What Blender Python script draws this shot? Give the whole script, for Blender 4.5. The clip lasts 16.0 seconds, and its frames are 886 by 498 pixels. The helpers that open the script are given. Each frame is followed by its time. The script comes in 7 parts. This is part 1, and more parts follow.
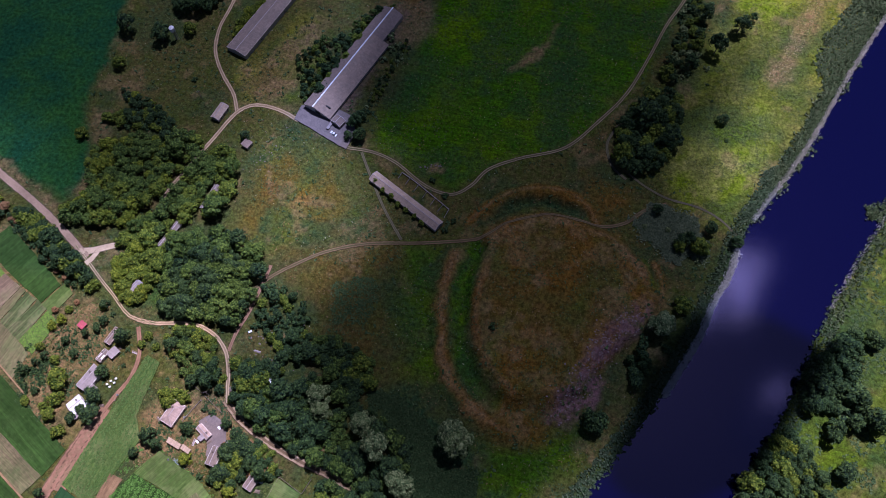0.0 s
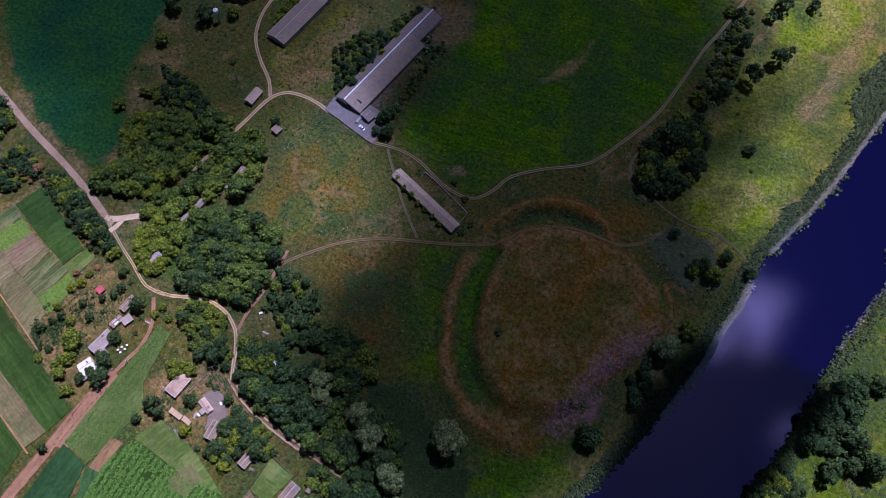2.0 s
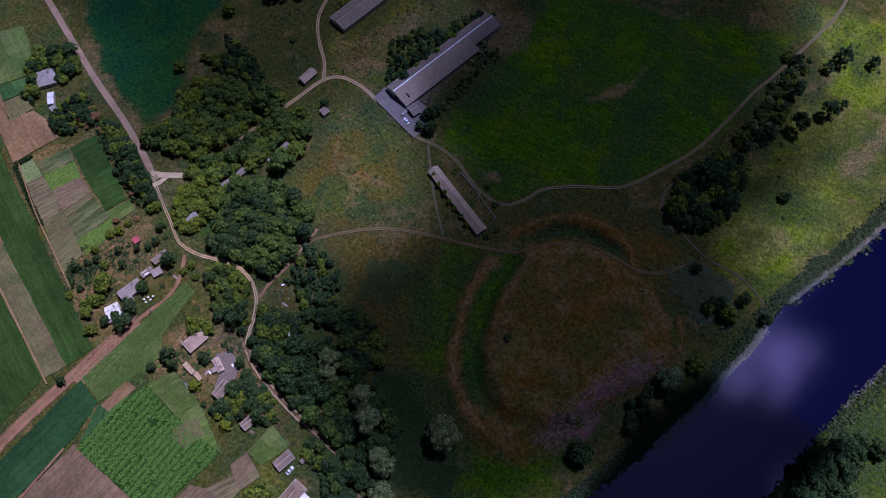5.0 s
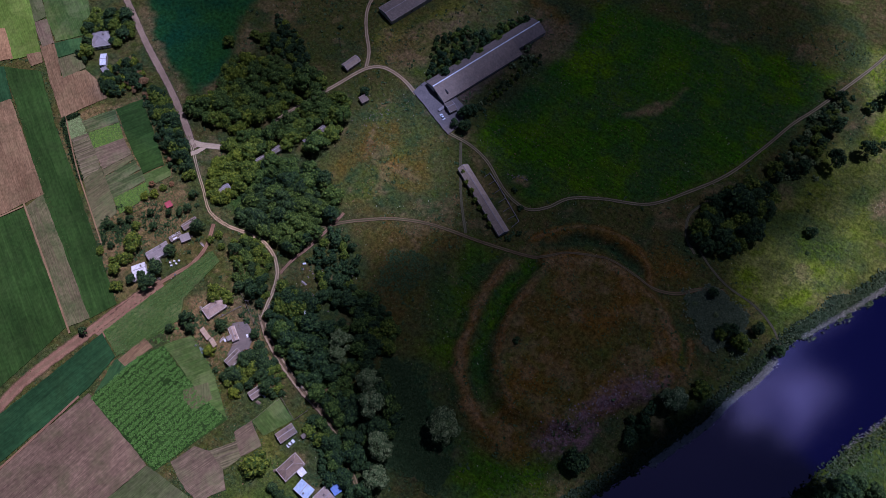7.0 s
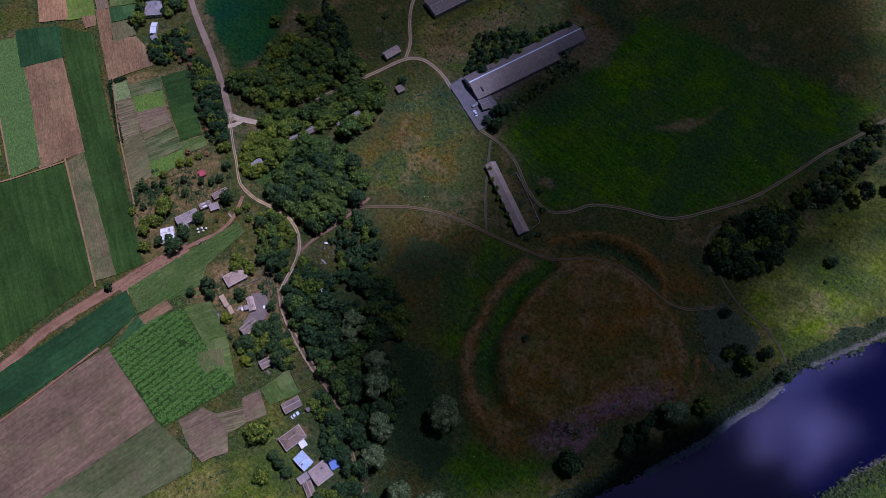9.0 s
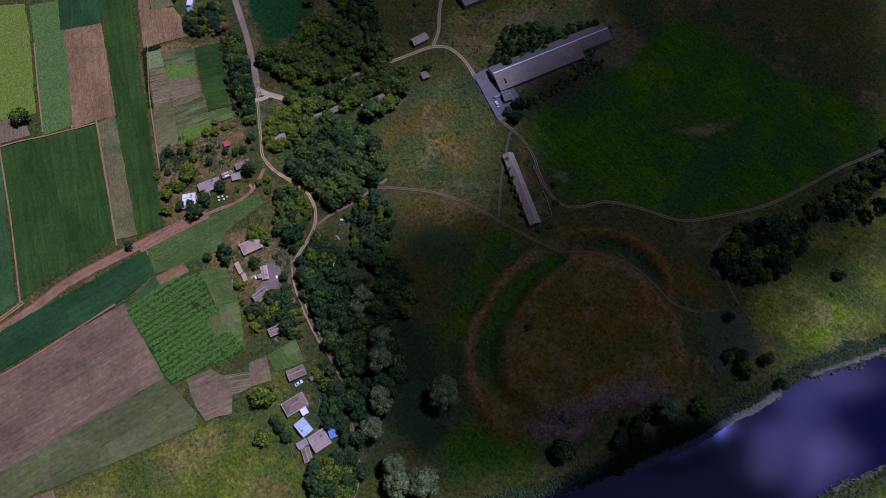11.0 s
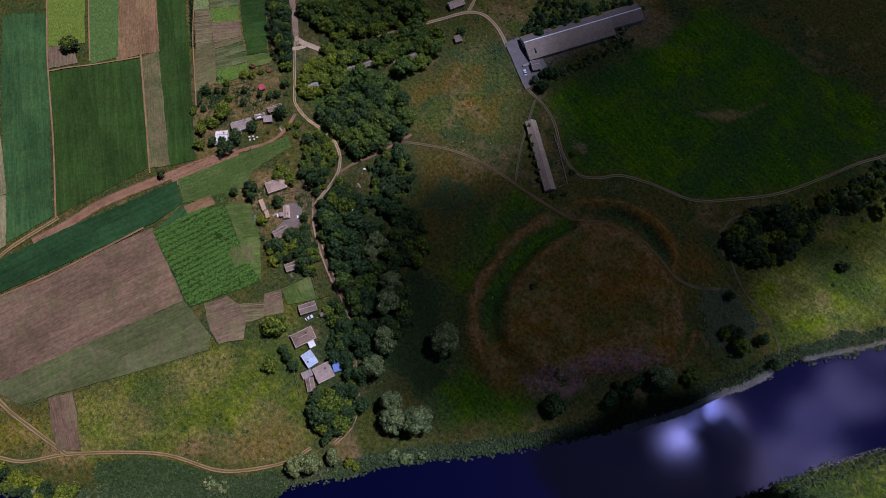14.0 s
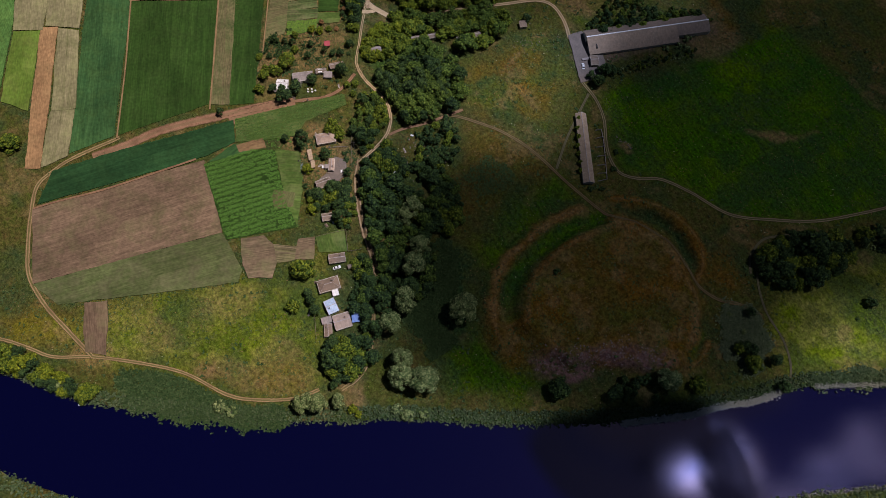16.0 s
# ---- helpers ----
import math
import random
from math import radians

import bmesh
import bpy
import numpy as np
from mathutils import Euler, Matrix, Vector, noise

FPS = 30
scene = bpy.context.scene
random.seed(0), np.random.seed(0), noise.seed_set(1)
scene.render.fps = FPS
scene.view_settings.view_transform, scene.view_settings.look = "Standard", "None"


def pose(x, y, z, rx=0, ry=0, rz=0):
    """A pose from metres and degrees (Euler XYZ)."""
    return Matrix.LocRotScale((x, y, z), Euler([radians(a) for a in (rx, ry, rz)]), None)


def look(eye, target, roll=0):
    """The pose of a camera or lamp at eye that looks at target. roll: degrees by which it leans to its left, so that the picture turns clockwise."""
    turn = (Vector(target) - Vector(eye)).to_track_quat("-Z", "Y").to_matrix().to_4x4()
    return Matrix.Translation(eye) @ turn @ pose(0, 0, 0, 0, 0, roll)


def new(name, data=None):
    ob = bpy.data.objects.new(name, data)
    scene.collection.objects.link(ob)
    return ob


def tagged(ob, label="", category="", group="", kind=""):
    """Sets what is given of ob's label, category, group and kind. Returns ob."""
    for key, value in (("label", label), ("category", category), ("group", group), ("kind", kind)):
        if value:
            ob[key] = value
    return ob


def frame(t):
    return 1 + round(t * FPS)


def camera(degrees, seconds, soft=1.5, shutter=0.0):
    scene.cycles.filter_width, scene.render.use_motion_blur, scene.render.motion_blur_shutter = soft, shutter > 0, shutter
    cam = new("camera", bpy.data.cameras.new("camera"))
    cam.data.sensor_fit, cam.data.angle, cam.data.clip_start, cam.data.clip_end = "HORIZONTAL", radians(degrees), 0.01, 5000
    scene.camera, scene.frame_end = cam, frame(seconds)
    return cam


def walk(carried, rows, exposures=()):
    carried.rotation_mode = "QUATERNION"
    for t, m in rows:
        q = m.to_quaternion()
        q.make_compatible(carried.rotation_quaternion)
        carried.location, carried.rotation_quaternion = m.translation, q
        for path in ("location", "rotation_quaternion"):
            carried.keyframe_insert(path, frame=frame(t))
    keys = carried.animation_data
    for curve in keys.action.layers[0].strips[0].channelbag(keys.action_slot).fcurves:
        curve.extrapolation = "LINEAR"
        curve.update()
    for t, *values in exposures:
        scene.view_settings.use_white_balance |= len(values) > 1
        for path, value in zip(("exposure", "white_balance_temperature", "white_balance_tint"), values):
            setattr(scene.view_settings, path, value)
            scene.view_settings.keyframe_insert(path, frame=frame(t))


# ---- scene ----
cam = camera(63.0, 16.0, 0.75)
PATH = [
    (0, (5.384, -4.093, 344.54), (5.22, -3.324, 342.701), -1.3),
    (0.5, (6.994, -4.42, 345.039), (6.813, -3.653, 343.201), -1.1),
    (1, (8.385, -4.78, 345.805), (8.187, -4.014, 343.968), -0.7),
    (1.5, (9.606, -5.139, 346.78), (9.393, -4.374, 344.945), -0.3),
    (2, (10.705, -5.472, 347.915), (10.475, -4.71, 346.08), 0.0),
    (2.5, (11.721, -5.765, 349.166), (11.477, -5.006, 347.332), 0.5),
    (3, (12.691, -6.013, 350.497), (12.433, -5.257, 348.663), 0.9),
    (3.5, (13.648, -6.214, 351.876), (13.376, -5.464, 350.042), 1.4),
    (4, (14.621, -6.377, 353.278), (14.335, -5.634, 351.443), 1.7),
    (6.5, (20.485, -7.166, 360.079), (20.12, -6.474, 358.238), 3.1),
    (7, (21.971, -7.47, 361.34), (21.589, -6.789, 359.499), 3.3),
    (7.5, (23.588, -7.878, 362.565), (23.191, -7.209, 360.723), 3.4),
    (8, (25.345, -8.414, 363.757), (24.932, -7.756, 361.914), 3.5),
    (8.5, (27.246, -9.097, 364.921), (26.818, -8.45, 363.077), 3.6),
    (9, (29.299, -9.944, 366.062), (28.855, -9.308, 364.218), 3.8),
    (11.5, (41.966, -16.924, 371.69), (41.48, -16.335, 369.841), 4.6),
    (12, (45.009, -18.829, 372.847), (44.519, -18.251, 370.996), 4.8),
    (12.5, (48.232, -20.853, 374.025), (47.739, -20.286, 372.171), 5.0),
    (13, (51.642, -22.953, 375.225), (51.146, -22.398, 373.369), 5.1),
    (13.5, (55.248, -25.076, 376.447), (54.747, -24.533, 374.588), 5.3),
    (14, (59.059, -27.156, 377.684), (58.555, -26.626, 375.823), 5.4),
    (14.5, (63.087, -29.113, 378.931), (62.576, -28.597, 377.067), 5.7),
    (15, (67.346, -30.853, 380.174), (66.811, -30.371, 378.308), 5.8),
    (15.5, (71.852, -32.267, 381.399), (71.3, -31.811, 379.531), 6.0),
    (16, (76.624, -33.229, 382.584), (76.058, -32.793, 380.716), 6.1),
]
walk(cam, [(t, look(eye, target, roll)) for t, eye, target, roll in PATH], [(0.0, 0.45, 5450, 42), (2.0, 0.3, 5400, 42), (4.0, -0.12, 5300, 42), (8.0, -0.4, 5150, 41), (12.5, -0.45, 5350, 37), (14.0, -0.4, 5700, 31), (16.0, -0.25, 6600, 20)])

# ---- light ----
SUN = Vector((0.135, 0.325, 0.936)).normalized()
world = bpy.data.worlds.new("sky")
scene.world = world
world.use_nodes = True
wn, wl = world.node_tree.nodes, world.node_tree.links
sky = wn.new("ShaderNodeTexSky")
sky.sky_type, sky.sun_disc = "NISHITA", False
sky.sun_elevation, sky.sun_rotation = math.asin(SUN.z), math.atan2(SUN.x, SUN.y)
sky.dust_density, sky.ozone_density = 0.4, 5.0
wn["Background"].inputs["Strength"].default_value = 0.0155
wl.new(sky.outputs[0], wn["Background"].inputs["Color"])
sun = new("sun", bpy.data.lights.new("sun", "SUN"))
sun.data.energy, sun.data.angle, sun.data.color = 4.75, radians(0.6), (1.0, 0.95, 0.92)
sun.matrix_world = look(SUN * 900, (0, 0, 0))
scene.view_settings.exposure = 0.0


# ---- materials ----
def node_mat(name):
    m = bpy.data.materials.new(name)
    m.use_nodes = True
    t = m.node_tree
    return m, t.nodes, t.links, t.nodes["Principled BSDF"]


def noise_node(n, l, vec, scale, detail=4, rough=0.6):
    a = n.new("ShaderNodeTexNoise")
    a.inputs["Scale"].default_value, a.inputs["Detail"].default_value = scale, detail
    a.inputs["Roughness"].default_value = rough
    l.new(vec, a.inputs["Vector"])
    return a.outputs["Fac"]


def ramp(n, l, fac, a, b, low=0.0, high=1.0):
    r = n.new("ShaderNodeMapRange")
    r.inputs["From Min"].default_value, r.inputs["From Max"].default_value = a, b
    r.inputs["To Min"].default_value, r.inputs["To Max"].default_value = low, high
    l.new(fac, r.inputs["Value"])
    return r.outputs["Result"]


def blend(n, l, fac, a, b, mode="MIX"):
    x = n.new("ShaderNodeMix")
    x.data_type, x.blend_type = "RGBA", mode
    for sock, v in ((x.inputs["Factor"], fac), (x.inputs["A"], a), (x.inputs["B"], b)):
        if isinstance(v, (int, float)):
            sock.default_value = v
        elif isinstance(v, tuple):
            sock.default_value = (*v, 1)
        else:
            l.new(v, sock)
    return x.outputs["Result"]


def calc(n, l, op, a, b=0.0):
    x = n.new("ShaderNodeMath")
    x.operation = op
    for sock, v in zip(x.inputs, (a, b)):
        if isinstance(v, (int, float)):
            sock.default_value = v
        else:
            l.new(v, sock)
    return x.outputs[0]


def bump(n, l, p, height, strength, distance):
    b = n.new("ShaderNodeBump")
    b.inputs["Strength"].default_value, b.inputs["Distance"].default_value = strength, distance
    l.new(height, b.inputs["Height"])
    l.new(b.outputs["Normal"], p.inputs["Normal"])


def mottle(n, l, col, fac, low, high, a=0.32, b=0.68):
    """Lightens and darkens a colour by a pattern."""
    v = n.new("ShaderNodeCombineColor")
    f = ramp(n, l, fac, a, b, low, high)
    for k in range(3):
        l.new(f, v.inputs[k])
    return blend(n, l, 1.0, col, v.outputs[0], "MULTIPLY")


def coords(n, which="Object"):
    return n.new("ShaderNodeTexCoord").outputs[which]


def surface(name, a, b, scale=0.5, rough=0.85, metal=0.0, fine=6.0, bump_h=0.04, stain=(0.12, 0.1, 0.09), stains=0.3):
    """A mottled, stained surface of two near colours."""
    m, n, l, p = node_mat(name)
    c = coords(n)
    c1 = blend(n, l, ramp(n, l, noise_node(n, l, c, scale), 0.35, 0.65), a, b)
    c2 = blend(n, l, ramp(n, l, noise_node(n, l, c, scale * 0.37, 6, 0.7), 0.5, 0.72, 0, stains), c1, stain)
    f = noise_node(n, l, c, fine, 5, 0.7)
    c3 = blend(n, l, ramp(n, l, f, 0.3, 0.7, 0, 0.35), c2, tuple(0.55 * v for v in a))
    c3 = mottle(n, l, c3, noise_node(n, l, c, 1.1, 5, 0.75), 0.75, 1.2)
    l.new(c3, p.inputs["Base Color"])
    p.inputs["Roughness"].default_value, p.inputs["Metallic"].default_value = rough, metal
    bump(n, l, p, f, 0.6, bump_h)
    return m


def sheet_roof(name, a, b, pitch=1.1, rough=0.8, metal=0.0, moss=(0.10, 0.09, 0.07), wear=0.45):
    """Corrugated sheets: courses, ribs, stains. Local x runs along the ridge."""
    m, n, l, p = node_mat(name)
    c = coords(n)
    s = n.new("ShaderNodeSeparateXYZ")
    l.new(c, s.inputs[0])
    ribs = n.new("ShaderNodeTexWave")
    ribs.wave_type, ribs.bands_direction = "BANDS", "X"
    ribs.inputs["Scale"].default_value = 2.4
    l.new(c, ribs.inputs["Vector"])
    br = n.new("ShaderNodeTexBrick")
    br.inputs["Scale"].default_value = 1.0
    br.inputs["Brick Width"].default_value, br.inputs["Row Height"].default_value = pitch, 1.5
    br.inputs["Mortar Size"].default_value, br.offset = 0.03, 0.0
    br.inputs["Color1"].default_value, br.inputs["Color2"].default_value = (*a, 1), (*b, 1)
    br.inputs["Mortar"].default_value = (*(0.72 * v for v in a), 1)
    l.new(c, br.inputs["Vector"])
    big = noise_node(n, l, c, 0.22, 6, 0.7)
    c1 = blend(n, l, ramp(n, l, big, 0.42, 0.68, 0, wear), br.outputs["Color"], moss)
    fine = noise_node(n, l, c, 2.5, 6, 0.75)
    c2 = blend(n, l, ramp(n, l, fine, 0.4, 0.75, 0, 0.45), c1, tuple(min(1, 1.35 * v) for v in b))
    c2 = mottle(n, l, c2, noise_node(n, l, c, 0.9, 5, 0.75), 0.75, 1.2)
    l.new(c2, p.inputs["Base Color"])
    p.inputs["Roughness"].default_value, p.inputs["Metallic"].default_value = rough, metal
    bump(n, l, p, calc(n, l, "ADD", calc(n, l, "MULTIPLY", ribs.outputs["Fac"], 0.4), fine), 0.4, 0.03)
    return m


def crop(name, a, b, row=1.0, lines=0.5, patch=(0.10, 0.09, 0.03), patches=0.3, scale=0.08, tuft=1.2):
    """A sown or ploughed field: rows along local x, patches, clods or leaves."""
    m, n, l, p = node_mat(name)
    c = coords(n)
    mp = n.new("ShaderNodeMapping")
    mp.inputs["Scale"].default_value = (0.05, 1.0, 1.0)
    l.new(c, mp.inputs["Vector"])
    streak = noise_node(n, l, mp.outputs[0], 1.3 / row, 3, 0.6)
    big = noise_node(n, l, c, scale, 5, 0.65)
    fine = noise_node(n, l, c, tuft, 4, 0.7)
    wide = noise_node(n, l, mp.outputs[0], 0.32, 4, 0.7)
    c0 = blend(n, l, ramp(n, l, wide, 0.38, 0.66, 0, 0.75), a, tuple(1.45 * v for v in b))
    c1 = blend(n, l, ramp(n, l, streak, 0.38, 0.62, 0, lines), c0, b)
    c1 = mottle(n, l, c1, noise_node(n, l, mp.outputs[0], 3.0 / row, 2, 0.6), 1 - 0.4 * lines, 1 + 0.36 * lines, 0.38, 0.62)
    c2 = blend(n, l, ramp(n, l, big, 0.45, 0.7, 0, patches), c1, patch)
    c3 = blend(n, l, ramp(n, l, fine, 0.35, 0.7, 0, 0.42), c2, tuple(0.45 * v for v in a))
    c3 = mottle(n, l, c3, noise_node(n, l, c, 0.6, 4, 0.7), 0.74, 1.25)
    c3 = mottle(n, l, c3, noise_node(n, l, c, 0.03, 4, 0.65), 0.72, 1.3)
    l.new(c3, p.inputs["Base Color"])
    p.inputs["Roughness"].default_value = 0.95
    p.inputs["Specular IOR Level"].default_value = 0.1
    bump(n, l, p, calc(n, l, "ADD", fine, streak), 0.8, 0.25)
    return m


def track(name, earth, pale, green, ruts=True, grassy=0.6):
    """A worn road: pale wheel lines, a greener crown, a ragged verge."""
    m, n, l, p = node_mat(name)
    uv = n.new("ShaderNodeUVMap").outputs[0]
    c = coords(n)
    s = n.new("ShaderNodeSeparateXYZ")
    l.new(uv, s.inputs[0])
    off = calc(n, l, "ABSOLUTE", calc(n, l, "SUBTRACT", s.outputs[0], 0.5))
    wob = calc(n, l, "ADD", off, calc(n, l, "MULTIPLY", calc(n, l, "SUBTRACT", noise_node(n, l, c, 0.5, 4), 0.5), 0.2))
    fine = noise_node(n, l, c, 1.6, 5, 0.7)
    col = blend(n, l, ramp(n, l, fine, 0.3, 0.7), earth, pale)
    if ruts:
        near = calc(n, l, "ABSOLUTE", calc(n, l, "SUBTRACT", wob, 0.24))
        mid = ramp(n, l, near, 0.075, 0.125, 0, grassy)
        col = blend(n, l, mid, col, green)
    # broad darker stretches: uneven earth, and patches of shade put into the colour
    col = blend(n, l, ramp(n, l, noise_node(n, l, c, 0.09, 5, 0.7), 0.42, 0.68, 0, 0.65), col, tuple(0.55 * v for v in earth))
    l.new(col, p.inputs["Base Color"])
    p.inputs["Roughness"].default_value = 0.95
    p.inputs["Specular IOR Level"].default_value = 0.1
    clear = n.new("ShaderNodeBsdfTransparent")
    mix = n.new("ShaderNodeMixShader")
    l.new(ramp(n, l, wob, 0.34, 0.48), mix.inputs[0])
    l.new(p.outputs[0], mix.inputs[1])
    l.new(clear.outputs[0], mix.inputs[2])
    l.new(mix.outputs[0], n["Material Output"].inputs["Surface"])
    bump(n, l, p, fine, 0.5, 0.1)
    return m


def leaf(name, a, b, tip):
    m, n, l, p = node_mat(name)
    oi = n.new("ShaderNodeObjectInfo")
    geo = n.new("ShaderNodeNewGeometry")
    tone = n.new("ShaderNodeAttribute")
    tone.attribute_name = "tone"
    each = calc(n, l, "FRACT", calc(n, l, "ADD", oi.outputs["Random"], tone.outputs["Fac"]))
    c1 = blend(n, l, each, a, b)
    c2 = blend(n, l, ramp(n, l, geo.outputs["Random Per Island"], 0.3, 1.0, 0, 0.9), c1, tip)
    l.new(c2, p.inputs["Base Color"])
    p.inputs["Roughness"].default_value = 0.75
    p.inputs["Specular IOR Level"].default_value = 0.15
    tr = n.new("ShaderNodeBsdfTranslucent")
    l.new(c2, tr.inputs["Color"])
    mix = n.new("ShaderNodeMixShader")
    mix.inputs[0].default_value = 0.08
    l.new(p.outputs[0], mix.inputs[1])
    l.new(tr.outputs[0], mix.inputs[2])
    l.new(mix.outputs[0], n["Material Output"].inputs["Surface"])
    return m


M = {
    "slate": sheet_roof("asbestos_sheet", (0.165, 0.116, 0.086), (0.215, 0.152, 0.113)),
    "slate_old": sheet_roof("old_sheet", (0.17, 0.128, 0.098), (0.235, 0.176, 0.135), wear=0.7),
    "slate_pale": sheet_roof("pale_sheet", (0.252, 0.212, 0.2), (0.319, 0.268, 0.252), wear=0.5),
    "tin_white": sheet_roof("white_tin", (0.66, 0.64, 0.64), (0.76, 0.74, 0.73), rough=0.45, wear=0.15),
    "tin_blue": sheet_roof("blue_tin", (0.36, 0.48, 0.66), (0.42, 0.54, 0.72), rough=0.4, wear=0.15),
    "tin_deep": sheet_roof("deep_blue_tin", (0.08, 0.16, 0.42), (0.10, 0.19, 0.46), rough=0.4, wear=0.15),
    "tin_red": sheet_roof("red_tin", (0.32, 0.02, 0.04), (0.38, 0.035, 0.05), rough=0.5, wear=0.2),
    "shed_roof": sheet_roof("sunburnt_sheet", (0.33, 0.237, 0.168), (0.41, 0.304, 0.217), wear=0.4),
    "roof_tan": sheet_roof("tan_sheet", (0.215, 0.147, 0.1), (0.275, 0.19, 0.131), wear=0.5),
    "roof_sand": sheet_roof("sand_sheet", (0.42, 0.304, 0.201), (0.5, 0.366, 0.246), wear=0.3),
    "roof_pink": sheet_roof("pink_sheet", (0.34, 0.242, 0.189), (0.42, 0.304, 0.238), wear=0.4),
    "ridge": surface("ridge_cap", (0.46, 0.40, 0.39), (0.36, 0.31, 0.30)),
    "plaster": surface("limewash", (0.72, 0.70, 0.64), (0.6, 0.58, 0.53), 0.8),
    "block": surface("limestone_block", (0.48, 0.42, 0.34), (0.38, 0.33, 0.27), 0.9),
    "wood": surface("weathered_wood", (0.24, 0.18, 0.13), (0.16, 0.12, 0.09), 1.5),
    "dark": surface("dark_opening", (0.03, 0.028, 0.03), (0.02, 0.02, 0.02), 2.0, stains=0),
    "concrete": surface("concrete", (0.19, 0.15, 0.129), (0.14, 0.112, 0.096), 0.25, stains=0.5),
    "white_paint": surface("white_paint", (0.8, 0.8, 0.8), (0.76, 0.76, 0.77), 1.0, 0.3, stains=0.05),
    "rubber": surface("rubber", (0.02, 0.02, 0.02), (0.03, 0.03, 0.03), 2.0, stains=0),
    "metal": surface("zinc", (0.55, 0.56, 0.58), (0.45, 0.46, 0.48), 1.0, 0.4, 0.8),
    "bark": surface("bark", (0.16, 0.12, 0.09), (0.10, 0.08, 0.06), 2.5),
    "rock": surface("limestone_rock", (0.22, 0.165, 0.155), (0.15, 0.11, 0.105), 0.6),
    "road_pale": track("pale_road", (0.371, 0.254, 0.144), (0.536, 0.384, 0.228), (0.175, 0.134, 0.065), True, 0.7),
    "road_bright": track("bright_road", (0.433, 0.317, 0.19), (0.577, 0.432, 0.274), (0.309, 0.24, 0.137), False),
    "lane_ruts": track("rutted_lane", (0.35, 0.25, 0.144), (0.494, 0.365, 0.22), (0.077, 0.082, 0.027), True, 0.92),
    "lane_soil": track("soil_lane", (0.268, 0.173, 0.091), (0.453, 0.322, 0.19), (0.129, 0.079, 0.038), True, 0.95),
    "road_wide": track("gravel_road", (0.278, 0.187, 0.118), (0.371, 0.259, 0.167), (0.309, 0.259, 0.152), False),
    "road_soil": track("red_soil_road", (0.2, 0.1, 0.06), (0.32, 0.185, 0.11), (0.16, 0.12, 0.06), True, 0.45),
    "headland": track("headland_soil", (0.216, 0.134, 0.065), (0.319, 0.211, 0.106), (0.124, 0.106, 0.038), False),
    "track_tan": track("tan_track", (0.247, 0.158, 0.076), (0.35, 0.24, 0.125), (0.093, 0.091, 0.027), True, 0.85),
    "track_grass": track("grass_track", (0.154, 0.096, 0.049), (0.221, 0.149, 0.076), (0.077, 0.077, 0.027), True, 0.9),
    "track_field": track("field_track", (0.206, 0.154, 0.087), (0.309, 0.235, 0.141), (0.062, 0.072, 0.023), True, 0.92),
    "path_faint": track("faint_path", (0.115, 0.1, 0.055), (0.16, 0.135, 0.08), (0.08, 0.085, 0.035), True, 0.7),
}
LEAF = {
    "broad": leaf("broadleaf", (0.024, 0.056, 0.007), (0.058, 0.1, 0.011), (0.252, 0.296, 0.03)),
    "dark": leaf("dark_leaf", (0.009, 0.026, 0.012), (0.018, 0.042, 0.014), (0.084, 0.145, 0.037)),
    "mid": leaf("grove_leaf", (0.016, 0.041, 0.009), (0.034, 0.071, 0.012), (0.162, 0.235, 0.038)),
    "silver": leaf("silver_leaf", (0.05, 0.092, 0.03), (0.095, 0.145, 0.04), (0.37, 0.415, 0.17)),
    "lime": leaf("lime_leaf", (0.054, 0.092, 0.007), (0.09, 0.133, 0.009), (0.3, 0.326, 0.026)),
    "reed": leaf("reed_leaf", (0.055, 0.092, 0.036), (0.055, 0.092, 0.036), (0.13, 0.16, 0.08)),
    "scrub": leaf("pale_weed", (0.075, 0.11, 0.06), (0.09, 0.125, 0.05), (0.26, 0.3, 0.15)),
    "weed": leaf("weed_leaf", (0.03, 0.066, 0.02), (0.03, 0.066, 0.02), (0.09, 0.13, 0.045)),
    # near-white reed: sun glare on the fringe, put into the leaf colour
    "glare_reed": leaf("reed_sun_glare", (0.66, 0.64, 0.58), (0.66, 0.64, 0.58), (0.82, 0.8, 0.75)),
    "rust": leaf("dry_leaf", (0.20, 0.10, 0.04), (0.24, 0.13, 0.05), (0.28, 0.17, 0.08)),
    "straw": leaf("dry_grass", (0.15, 0.10, 0.04), (0.15, 0.10, 0.04), (0.25, 0.18, 0.08)),
    "grass": leaf("grass_blade", (0.07, 0.095, 0.022), (0.07, 0.095, 0.022), (0.13, 0.145, 0.04)),
    "bloom": leaf("pale_umbels", (0.30, 0.30, 0.18), (0.30, 0.30, 0.18), (0.55, 0.53, 0.36)),
    "hay": leaf("mown_hay", (0.30, 0.24, 0.11), (0.30, 0.24, 0.11), (0.48, 0.41, 0.24)),
    "potato": leaf("potato_leaf", (0.05, 0.11, 0.022), (0.05, 0.11, 0.022), (0.11, 0.18, 0.045)),
    "cabbage": leaf("cabbage_leaf", (0.15, 0.22, 0.21), (0.15, 0.22, 0.21), (0.26, 0.34, 0.33)),
    "veg": leaf("vegetable_leaf", (0.06, 0.15, 0.02), (0.06, 0.15, 0.02), (0.12, 0.24, 0.05)),
}


